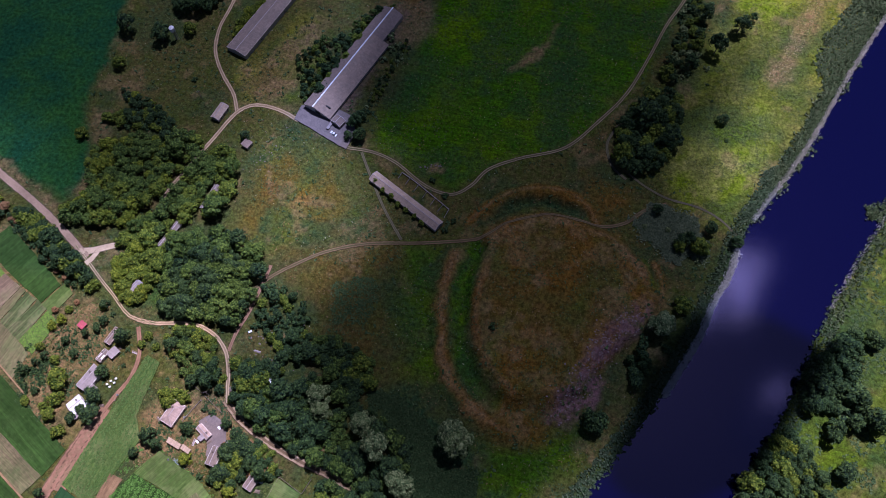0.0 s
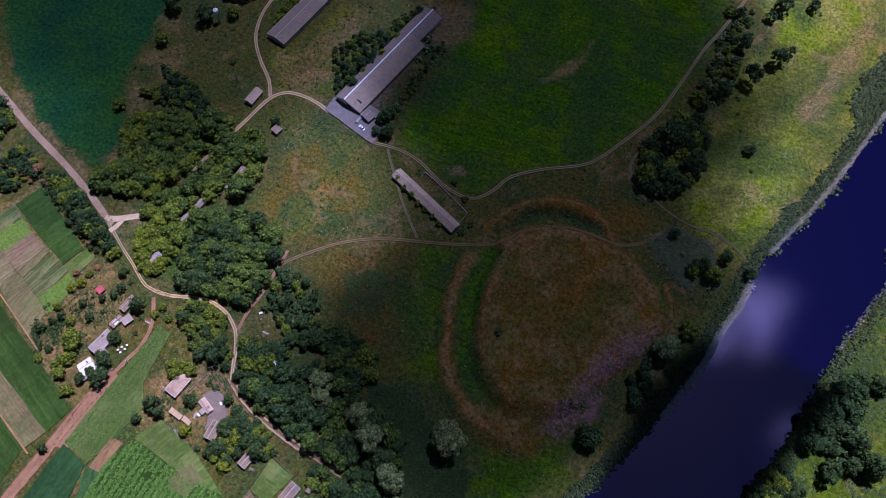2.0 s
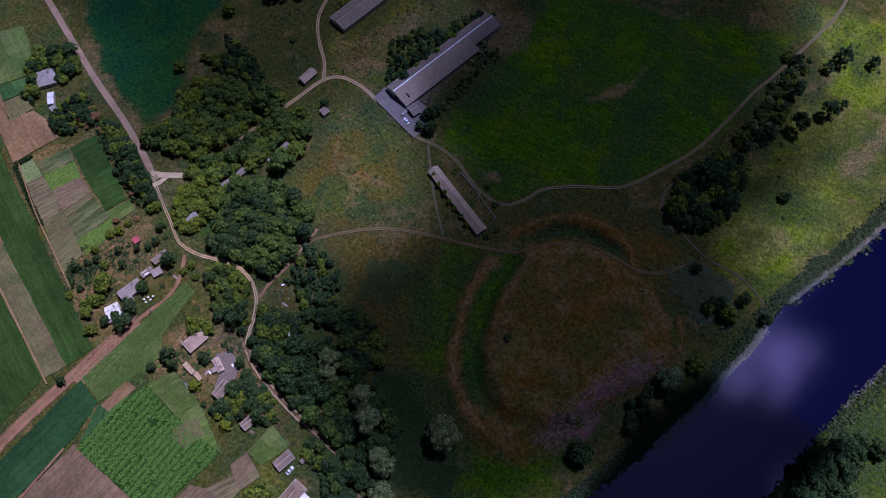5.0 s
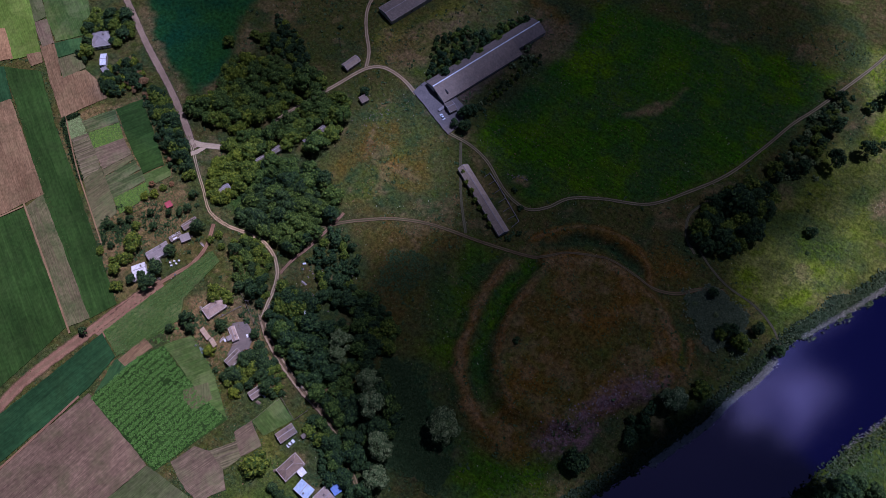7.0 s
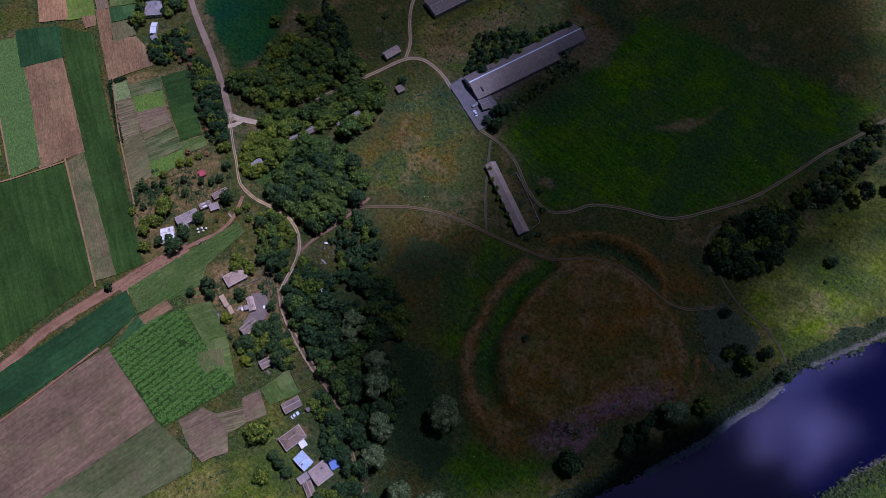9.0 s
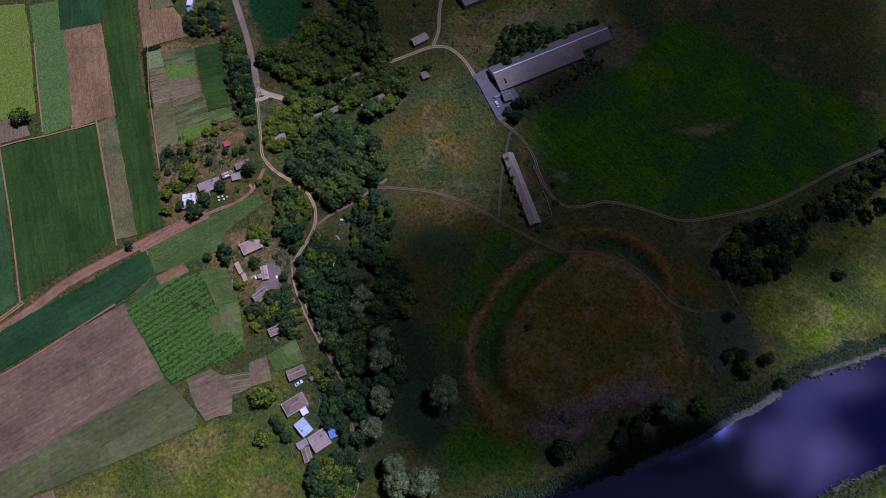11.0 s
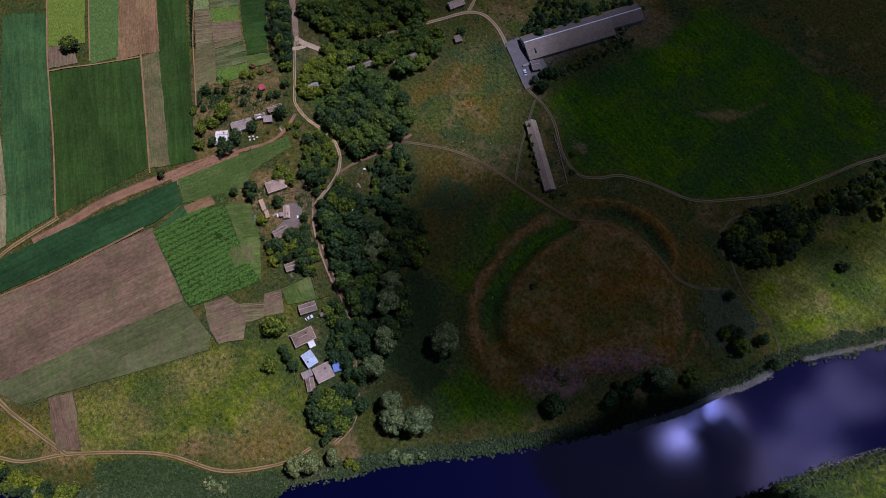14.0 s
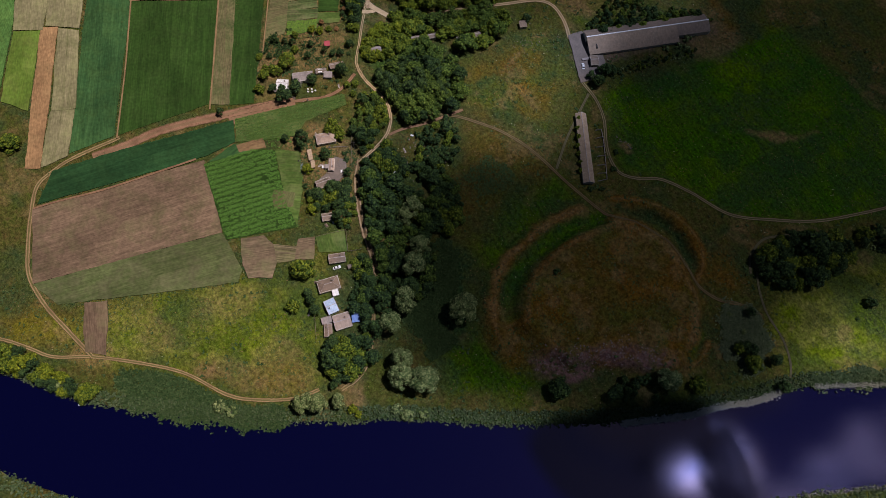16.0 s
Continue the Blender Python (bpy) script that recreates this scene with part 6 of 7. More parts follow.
plant_at([(-49.5, -22.0), (-43.9, -22.4), (-54.8, -21.3)], 2.8, "dark")
plant_at([(-52.2, -31.9)], 3.4, "broad")
plant_at([(-48.4, 9.1), (-56.1, 9.2)], 3.2, "broad")
plant_at([(-223.6, -124.6)], 5.0, "broad")
plant_at([(-181.6, -12.4)], 2.2, "dark")
plant_at([(-1.7, -48.5), (1.9, -45.4), (5.2, -35.6), (-2.7, -52.9)], 4.0, "silver")
plant_at([(16.4, -30.1), (12.4, -31.2)], 2.4, "lime")
plant_at([(-69, -144.2), (-76.4, -153.4), (-24.2, -89), (-19.1, -85.1)], 3.6, "shrub")
plant_at([(60.9, 64.6), (87.1, 118.8)], 3.8, "dark")
plant_at([(96.6, 131.5), (102.9, 165.3), (94, 162.7)], 3.6, "broad")
plant_at([(29.5, -8.9), (23.9, -12.4), (34.1, -1.4)], 3.0, "shrub")
plant_at([(-184.5, 14.8)], 3.0, "broad")
plant_at([(-292.7, -5.3)], 4.0, "broad")
plant_at([(174.2, 65.1), (189.1, 128.6), (177.9, 112.3), (169.5, 83.5)], 3.8, "dark")
plant_at([(6.5, 101.5)], 2.0, "bush")
plant_at([(-87.6, 205.7), (-82.3, 197.3)], 3.0, "dark")
plant_at([(-67.9, 171.4), (-63.1, 167.1), (-57.7, 164), (-53.4, 160.6), (-48.5, 158.3), (-43.2, 155.3), (-39.1, 151.9)], 1.7, "broad")
plant_at([(-23, 156.4), (-26.4, 150.7), (-30, 170.1), (-38.3, 178.4)], 1.6, "bush")
plant_at([(-100.4, 267.1), (-104.6, 258.7), (-92, 284.1), (-107.3, 242.2), (-112.1, 236), (-115.3, 230.5)], 2.4, "dark")
plant_at([(-79.3, 259), (-82, 251.3), (-80.6, 267.5), (-75.2, 262.7)], 2.4, "shrub")
plant_at([(-89.3, 196.2), (-89, 204.4), (-84.1, 196.1), (-85.8, 209.6)], 2.6, "dark")
plant_at([(-145.5, 185.6)], 2.4, "dark")
# the western farmyard: fruit trees and bushes on dry ground
plant_at([(-192.3, 37.8)], 4.8, "broad")
plant_at([(-191.5, 29.5), (-191.4, 21.4)], 3.4, "broad")
plant_at([(-170.1, 63.9), (-173.2, 34), (-171, 25)], 3.8, "dark")
plant_at([(-173.9, 45.6), (-177.5, 26.5), (-180.5, 22)], 2.8, "dark")
plant_at([(-212.1, 39.4), (-208.6, 44.3), (-203.3, 31), (-205, 48), (-189.7, 62.5), (-191.2, 51.6), (-185.1, 66.2), (-198, 57), (-183, 70), (-186, 78)], 2.0, "dark")
plant_at([(-203.1, 72.6), (-186.8, 77), (-199.5, 47), (-196, 25), (-206, 25.5), (-209.5, 52)], 1.9, "broad")
plant_at([(-204.5, 66.7), (-208, 63)], 2.4, "lime")
plant_at([(-201, 77), (-210, 71)], 1.6, "rust")
plant_at([(-196.5, 43), (-200.5, 53), (-194.5, 57.5), (-187, 56), (-195.5, 62), (-181, 74.5), (-167, 58.5), (-166.5, 50.5)], 1.2, "bush")
# the farmyard by the lane
plant_at([(-141.7, 20.8)], 4.0, "dark")
plant_at([(-146, 12.3), (-137, 18), (-125.2, 27.7), (-108, 33.4), (-130.5, 48.9)], 2.7, "dark")
plant_at([(-121.9, 14.1), (-97.9, 4.5)], 2.9, "lime")
plant_at([(-135.2, 42.1), (-137.8, 37.6), (-140.5, 41), (-131, 41)], 2.9, "broad")
plant_at([(-122.1, 50.2), (-127, 52.5)], 3.4, "dark")
plant_at([(-103.2, 20.5), (-103.5, 11.6), (-94.3, 22.7), (-100.8, 28.9), (-85.5, 14.8)], 3.2, "dark")
plant_at([(-116.5, 36.5), (-120.5, 38), (-113.5, 8)], 1.5, "bush")
plant_at([(-153.6, 62.4), (-144.9, 60.4), (-158.9, 67.1), (-150, 68), (-161, 62)], 1.8, "broad")
# trees grown over the old sheds
plant_at([(-161.3, 118.3), (-165.5, 113.5), (-164.5, 120)], 3.2, "broad")
plant_at([(-148.2, 141.8), (-151.4, 136.6), (-149.5, 146)], 3.2, "broad")
plant_at([(-170.2, 86.1), (-167.2, 90.9), (-176, 85.4), (-166.5, 95.5)], 2.8, "broad")
plant_at([(-42, 10.1), (-32.8, 9.5), (-27.8, 1.7), (-17.6, 0.7), (-13.2, -8.1), (-5.2, -8.6)], 3.6, "dark")
plant_at([(-16.7, -6.8), (-6.5, -13.7)], 3.0, "broad")
grove([(-85.5, 219.8), (-81.7, 236.3), (-76.1, 253.8), (-71.5, 267.4), (-68.4, 263), (-73.6, 243.4), (-78.5, 222.9), (-82.4, 209.2), (-86.5, 208.3)], 1.1, ["bush", "dark", "broad", "shrub"], 0.46, wood=verge)
grove([(-277.8, 129.1), (-268.5, 127.8), (-257, 120.7), (-259.1, 112.1), (-270.8, 116.5)], 2.4, ["dark", "dark", "rust"], 0.8, wood=verge)
grove([(-306.6, 115.2), (-311.2, 129.9), (-308.6, 144.7), (-298.6, 153.9), (-288.3, 145), (-296.1, 140.9), (-305.6, 138.8), (-304.8, 129), (-299.5, 117.4), (-297.1, 110)], 2.6, ["dark", "dark", "broad"], 0.85, wood=verge)
grove([(-285.9, 112.4), (-282, 116), (-266.8, 107.1), (-268.5, 101.2), (-279.2, 106.1)], 2.2, ["dark", "broad", "lime"], 0.75, wood=verge)
grove([(-254.9, 117.3), (-233.7, 105.3), (-218.4, 94.9), (-203.9, 86.8), (-205.2, 83.4), (-221.9, 91.8), (-241.4, 104.9), (-254.4, 111.8)], 1.5, ["dark", "bush", "rust"], 0.6, wood=verge)
grove([(-123.6, 60.7), (-112.3, 52.1), (-105.4, 39.6), (-115.3, 45.3), (-124.1, 51.5)], 1.9, ["broad", "lime", "dark"], 0.6, wood=verge)
grove([(-107.2, 23.5), (-99.8, 30), (-84.9, 22), (-76.4, 15.2), (-85.5, 9.8), (-97.2, 17)], 2.4, ["dark", "broad", "rust", "dark"], 0.7, wood=verge)
grove([(-59.7, 10.3), (-54.8, 19.9), (-41.4, 11.9), (-32.1, -3.9), (-38.3, -6.2), (-47.5, 5.6)], 2.3, ["dark", "dark", "bush"], 0.75, wood=verge)
join_wood(verge, "ragged hedge trees and bushes round farmyards")
plant_at([(-294.3, -3), (-290.9, -8.2), (-289.1, -3.4)], 2.6, "dark")


# ---- reeds and rank weeds ----
def stand(name, pts, count, size, tall, material, label, along=None, near=0.0, far=0.0, seed=5, blades=3, clump=0.0, where=None, category="reeds"):
    """A stand of leaning leaves over an outline, or along a line, as one mesh."""
    rng = np.random.default_rng(seed)
    if along:
        line = np.array(smooth_line(along, 1.0))
        i = rng.integers(1, len(line) - 1, count)
        d = line[i + 1] - line[i - 1]
        d /= np.linalg.norm(d, axis=1)[:, None] + 1e-9
        o = rng.uniform(near, far, count)[:, None]
        xy = line[i] + np.stack([-d[:, 1], d[:, 0]], -1) * o + rng.normal(0, 0.6, (count, 2))
    else:
        lo, hi = np.min(pts, 0), np.max(pts, 0)
        xy = rng.uniform(lo, hi, (count * 3, 2))
        xy = xy[area(xy[:, 0], xy[:, 1], list(pts)) + 12 * (fbm(xy[:, 0], xy[:, 1], 9, seed + 50) - 0.5) + rng.normal(0, 1.2, len(xy)) > 0]
    if clump:
        xy = xy[fbm(xy[:, 0], xy[:, 1], clump, seed, 3) > 0.5]
    if where is not None:
        xy = xy[where(xy[:, 0], xy[:, 1])]
    xy = xy[:count]
    z = np.maximum(height(xy[:, 0], xy[:, 1]), WATER_Z - 0.1)
    n_ = len(xy) * blades
    x, y, z = (np.repeat(q, blades) for q in (xy[:, 0], xy[:, 1], z))
    a, k, h = rng.uniform(0, 6.283, n_), size * rng.uniform(0.6, 1.4, n_), tall * rng.uniform(0.5, 1.3, n_)
    dx, dy, lean = np.cos(a), np.sin(a), rng.uniform(0.5, 1.3, n_)
    quad = []
    for out, side, up in ((0.0, 0.28, 0.0), (0.0, -0.28, 0.0), (1.0, -0.4, 0.9), (1.0, 0.4, 1.0)):
        quad.append(np.stack([x + dx * k * lean * out - dy * k * side, y + dy * k * lean * out + dx * k * side, z + h * up], -1))
    verts = np.stack(quad, 1).reshape(-1, 3)
    me = bpy.data.meshes.new(name)
    me.vertices.add(len(verts))
    me.vertices.foreach_set("co", verts.ravel())
    me.loops.add(len(verts))
    me.loops.foreach_set("vertex_index", np.arange(len(verts)))
    me.polygons.add(n_)
    me.polygons.foreach_set("loop_start", np.arange(0, len(verts), 4))
    me.update()
    me.materials.append(material)
    return tagged(new(name, me), label, category, kind="stuff")


RIVERSIDE = [(-132.2, -190.3), (-117.1, -171.5), (-104.9, -160.7), (-93.5, -151.3), (-82.8, -133.9), (-64.7, -111.7), (-49.3, -96.3), (-29, -83.5), (-18.8, -72.4), (-8.6, -54.7), (-5.8, -41.2)]
GREENFIELD = [(-78.8, 196.1), (-66.7, 244.8), (-55.9, 329.2), (88.9, 355.6), (70.5, 278.2), (51.1, 242.9), (29.2, 212.5), (-0.5, 201.5), (-16.7, 186), (-27.5, 176.9), (-47.5, 183.8), (-64.6, 189.6)]
HAY = [(88.1, 257.5), (111.2, 315), (185.5, 401.8), (218.9, 379.4), (157.1, 247.4), (130.3, 206.4), (122.2, 181.1), (104.6, 181.1), (85.8, 198.1)]


def open_ground(x, y):
    ok = (area(x, y, RIVER) < -2) & (area(x, y, HAY) < 0) & (area(x, y, UPPER) < 0)
    for q, w in ROADS:
        ok &= line_dist(x, y, q) > w + 0.3
    for f in FIELDS:
        ok &= ~inside(x, y, list(f))
    return ok


def clear_of_roofs(x, y):
    ok = np.ones(np.shape(x), bool)
    for bx, by, bw, an, bl in BUILT:
        u, v = (x - bx) * math.cos(an) + (y - by) * math.sin(an), (y - by) * math.cos(an) - (x - bx) * math.sin(an)
        ok &= (np.abs(u) > bl + 0.2) | (np.abs(v) > bw + 0.2)
    return ok


stand("reeds", None, 15000, 0.8, 1.1, LEAF["reed"], "dense green reed belt on the river bank", BANK, -7.0, 0.6)
stand("reeds", None, 9000, 0.8, 1.1, LEAF["reed"], "dense green reed belt on the far bank", FAR, -0.6, 7.0, 6)
stand("reeds", [(133.3, 206.9), (157.1, 243.7), (169.8, 280.5), (163.6, 295.4), (194.6, 361.2), (211.4, 364.3), (182.5, 286.8), (163.2, 241.1), (132.3, 184.6), (124.9, 186.6)], 9000, 0.9, 1.0, LEAF["reed"], "wide grey-green reed bed", seed=8)
stand("reeds", [(-70.8, -123.2), (-50.2, -98.9), (-38.3, -90.3), (-22.9, -80.9), (-8.1, -60.8), (1.9, -63.1), (-8.4, -84.4), (-48, -129.4), (-63.8, -130.7)], 7000, 0.8, 0.9, LEAF["weed"], "dark green reed bed by the track", seed=9, where=lambda x, y: line_dist(x, y, RIVERSIDE) > 2.6)
stand("weeds", [(-47.2, 61.3), (-33.9, 63.8), (-17.9, 53.2), (-9.2, 36.5), (10, 32.6), (12.1, 20.5), (-18, 14.8), (-32.5, 45.1)], 7000, 0.7, 0.8, LEAF["weed"], "rank dark weeds in a hollow", seed=10, category="weeds")
stand("weeds", [(-76.3, 110.1), (-60.3, 117.2), (-51.9, 103.9), (-56.9, 90.4), (-72.6, 89.5)], 800, 0.6, 0.4, LEAF["weed"], "rank dark weeds in a round patch", seed=16, category="weeds")
stand("weeds", [(66.8, 174), (83.6, 186.6), (101.7, 180.6), (109.9, 162.5), (94.6, 153.2), (76.6, 162.7)], 7000, 0.55, 0.6, LEAF["scrub"], "pale grey-green rank weeds on a slope", seed=11, category="weeds")
# bank fringes whitened in their colour to look like glaring sunlit reeds
stand("reeds", None, 3800, 0.42, 1.5, LEAF["glare_reed"], "reed fringe painted pale for sun glare at the water", BANK[1:7], -0.2, 0.7, 12)
stand("reeds", None, 6000, 0.5, 1.2, LEAF["glare_reed"], "reed fringe painted pale for sun glare at the water", BANK[7:12], -0.3, 0.8, 13)
stand("reeds", None, 500, 0.3, 1.2, LEAF["glare_reed"], "reed fringe painted pale for sun glare on the far bank", FAR[1:5], -0.8, 0.5, 14)
PLAIN = [(-321.2, 201.9), (-313.6, 282.2), (-96.5, 350.5), (185.5, 401.8), (157.1, 243.7), (122.4, 174.5), (97.8, 102.8), (61.5, 34.9)] + [(41.2, 4.6), (2.2, -60.4), (-75.1, -156.9), (-111.6, -185.5), (-141.2, -175.1)] + [(-177.9, -13.5), (-202.4, 76.1), (-264.5, 127.6)]
stand("weeds", PLAIN, 17000, 0.45, 0.35, LEAF["weed"], "dark weed tufts all over the grassland", seed=21, blades=3, clump=26, where=open_ground, category="weeds")
stand("weeds", PLAIN, 4200, 0.9, 0.8, LEAF["weed"], "rank dark bushes of weeds on the grassland", seed=27, blades=4, clump=17, where=lambda x, y: open_ground(x, y) & (fbm(x, y, 6, 3, 2) > 0.52) & (area(x, y, GREENFIELD) < 0) & (area(x, y, PLATEAU) < 2), category="weeds")
stand("weeds", [(-103.3, -115.9), (-58.7, -14.4), (-24.3, -19.2), (-8.9, -46.3), (-46.1, -78.4), (-83.9, -128.7)], 1300, 0.5, 0.4, LEAF["grass"], "green weed clumps in an old meadow", seed=28, blades=4, clump=9, where=lambda x, y: open_ground(x, y) & (fbm(x, y, 4, 8, 2) > 0.5), category="weeds")
stand("weeds", PLAIN, 7000, 0.42, 0.3, LEAF["grass"], "yellow-green grass tufts over the grassland", seed=22, blades=3, clump=13, where=open_ground, category="grass")
stand("dry_grass", PLAIN, 4500, 0.4, 0.3, LEAF["straw"], "dry straw-coloured grass tufts", seed=23, blades=3, clump=11, where=open_ground, category="grass")
stand("wildflowers", PLAIN, 1300, 0.32, 0.4, LEAF["bloom"], "pale flowering weeds in the grass", seed=24, blades=2, clump=15, where=open_ground, category="flowers")
stand("weeds", [(88.1, 257.5), (111.2, 315), (185.5, 401.8), (218.9, 379.4), (157.1, 247.4), (130.3, 206.4), (122.2, 181.1), (104.6, 181.1), (85.8, 198.1)], 4000, 0.45, 0.3, LEAF["grass"], "yellow-green meadow grass tufts", seed=25, clump=8, category="grass")
YARD_WEST = [(-222, 36), (-214, 56), (-206, 74), (-190, 82), (-178, 72), (-182, 50), (-188, 30), (-192, 16), (-204, 20)]
YARD_LANE = [(-150, 8), (-145, 30), (-138, 46), (-114, 46), (-104, 30), (-112, 6), (-130, 6)]
for k_, pts_ in enumerate((YARD_WEST, YARD_LANE)):
    stand("weeds", pts_, 700, 0.6, 0.6, LEAF["weed"], "dark weeds and seedlings in a farmyard", seed=61 + k_, blades=4, clump=6, where=clear_of_roofs, category="weeds")
    stand("weeds", pts_, 700, 0.5, 0.4, LEAF["grass"], "green weed tufts in a farmyard", seed=64 + k_, clump=5, where=clear_of_roofs, category="weeds")
    stand("dry_grass", pts_, 600, 0.5, 0.3, LEAF["straw"], "dry grass tufts in a farmyard", seed=67 + k_, clump=5, where=clear_of_roofs, category="grass")
stand("weeds", FAR[1:10] + [(251.1, 71.1), (272.8, 265.2)], 6000, 0.8, 0.5, LEAF["weed"], "weed tufts on the far meadow", seed=26, clump=8, category="weeds")


def crop_rows(outline, a, b, gap, size, tall, material, label, seed, miss=0.12, band=0.15, thick=0.45):
    """Leafy rows parallel to a-b inside an outline."""
    rng = np.random.default_rng(seed)
    u = np.array(b) - np.array(a)
    u = u / np.linalg.norm(u)
    v = np.array((-u[1], u[0]))
    o = np.mean(outline, 0)
    spots = []
    for r in np.arange(-60, 60, gap):
        t = np.arange(-70, 70, thick)
        q = o + v * r + u * t[:, None] + rng.normal(0, 0.12, (len(t), 2)) + v * rng.uniform(-band, band, len(t))[:, None]
        keep = inside(q[:, 0], q[:, 1], list(outline)) & (rng.random(len(t)) > miss) & (fbm(q[:, 0], q[:, 1], 5, seed, 2) > 0.2)
        spots.append(q[keep])
    xy = np.concatenate(spots)
    cell = xy.tolist()
    ob = stand("crop_rows", outline, 1, size, tall, material, label, seed=seed, category="crop")
    me, k = ob.data, 3
    n_ = len(cell) * k
    x, y = np.repeat(xy[:, 0], k), np.repeat(xy[:, 1], k)
    an, ln = rng.uniform(0, 6.283, n_), size * rng.uniform(0.6, 1.3, n_)
    dx, dy, h = np.cos(an), np.sin(an), tall * rng.uniform(0.5, 1.2, n_) + 0.5
    quad = [np.stack([x + dx * ln * e - dy * ln * sd, y + dy * ln * e + dx * ln * sd, 0.45 + (h - 0.45) * up], -1) for e, sd, up in ((0, 0.3, 0), (0, -0.3, 0), (1, -0.4, 1), (1, 0.4, 1))]
    me.clear_geometry()
    verts = np.stack(quad, 1).reshape(-1, 3)
    me.vertices.add(len(verts))
    me.vertices.foreach_set("co", verts.ravel())
    me.loops.add(len(verts))
    me.loops.foreach_set("vertex_index", np.arange(len(verts)))
    me.polygons.add(n_)
    me.polygons.foreach_set("loop_start", np.arange(0, len(verts), 4))
    me.update()
    return ob


stand("weeds", [(-144.1, -142.8), (-129.8, -103.1), (-117.9, -43.8), (-100.6, -38.3), (-93.3, -52.3), (-119.8, -152)], 3800, 0.4, 0.25, LEAF["grass"], "thin green growth at the end of a ploughed field", seed=41, clump=7, category="weeds")
stand("weeds", [(-82.2, -46.8), (-102.7, -38), (-97.4, -23), (-87.8, -23.7), (-83.1, -2.6), (-73.1, -5.9), (-80.3, -26.9), (-73.9, -34.3)], 1500, 0.4, 0.3, LEAF["weed"], "weed clumps on dug garden plots", seed=42, clump=5, category="weeds")
stand("weeds", [(-143.3, 3.9), (-135, 15.5), (-112.4, 5.2), (-94.4, -7.5), (-112.2, -5.3)], 900, 0.5, 0.35, LEAF["veg"], "patchy leafy plants in a kitchen garden", seed=43, clump=5, category="vegetables")
stand("weeds", [(-162.8, -18.6), (-154.4, 15), (-141.2, 13.8), (-150.8, -21.8)], 500, 0.5, 0.35, LEAF["veg"], "patchy leafy plants at a garden end", seed=44, clump=5, category="vegetables")
for i, f in enumerate(FIELDS):
    stand("weeds", None, int(8 * len(smooth_line(f + f[:1], 8))), 0.5, 0.4, LEAF["weed" if i % 2 else "grass"], "weedy margin round a field", f + f[:1], -0.7, 0.7, 200 + i, category="weeds")
crop_rows(VEG, VEG[1], VEG[2], 3.1, 0.6, 0.4, LEAF["veg"], "bright green vegetable plants in rows", 51, 0.1, 1.05, 0.13)
stand("cabbages", [(-132.9, 10.6), (-129.8, 13.6), (-120.8, 8.9), (-122.3, 4.5)], 420, 0.5, 0.3, LEAF["cabbage"], "grey-blue cabbages in a garden", seed=31, category="vegetables")
for k_, pts_ in enumerate(([(-280.8, 74.1), (-270.4, 67.7), (-258.6, 59.9), (-244.1, 51.2)], [(-281.1, 74.3), (-278.7, 78.7), (-276.2, 83.1)])):
    stand("hedge", None, 700, 0.5, 0.9, LEAF["dark"], "low dark hedge beside garden beds", pts_, -0.5, 0.5, 32 + k_, category="hedge")
MOWN = [(133.5, 274.5), (141.9, 287.3), (150.8, 313.7), (164.1, 351.1), (176.4, 381), (184.9, 377.8), (167.3, 334), (157.2, 302.4), (147.7, 280.3)]
crop_rows(MOWN, MOWN[1], MOWN[3], 1.3, 0.24, 0.12, LEAF["hay"], "pale mown hay lying in rows", 53, 0.6, 0.5)
VINES = [(-207.7, 51.7), (-202.9, 65.5), (-193.0, 62.0), (-190.5, 45.3), (-198.0, 41.2)]
crop_rows(VINES, VINES[0], VINES[1], 2.6, 0.55, 0.9, LEAF["weed"], "sparse vines in rows on dry soil", 54, 0.72, 0.3, 0.8)
ORCHARD = [(-217.9, 41.2), (-216.6, 52.0), (-207.7, 51.7), (-198.0, 41.2), (-201.9, 32.9), (-205.9, 26.2)]
stand("hedge", ORCHARD, 260, 0.7, 0.9, LEAF["dark"], "dark currant bushes on dry ground", seed=81, blades=6, clump=5, where=clear_of_roofs, category="hedge")
STRIP = [(-174.2, -6.7), (-156.7, 57.3), (-149.7, 55), (-152.1, 28.4), (-146.9, 18.1), (-152.7, 2.3), (-159.8, -12.7)]
crop_rows(STRIP, STRIP[0], STRIP[1], 2.2, 0.55, 0.4, LEAF["potato"], "green potato plants in rows", 52, 0.2, 0.75, 0.2)

# ---- small things ----
def lathe(bm, profile, sides=12):
    rings = [[bm.verts.new((r * math.cos(2 * math.pi * i / sides), r * math.sin(2 * math.pi * i / sides), z)) for i in range(sides)] for r, z in profile]
    for a, b in zip(rings, rings[1:]):
        for i in range(sides):
            j = (i + 1) % sides
            bm.faces.new((a[i], a[j], b[j], b[i]))
    bm.faces.new(rings[0][::-1]), bm.faces.new(rings[-1])
    return bm


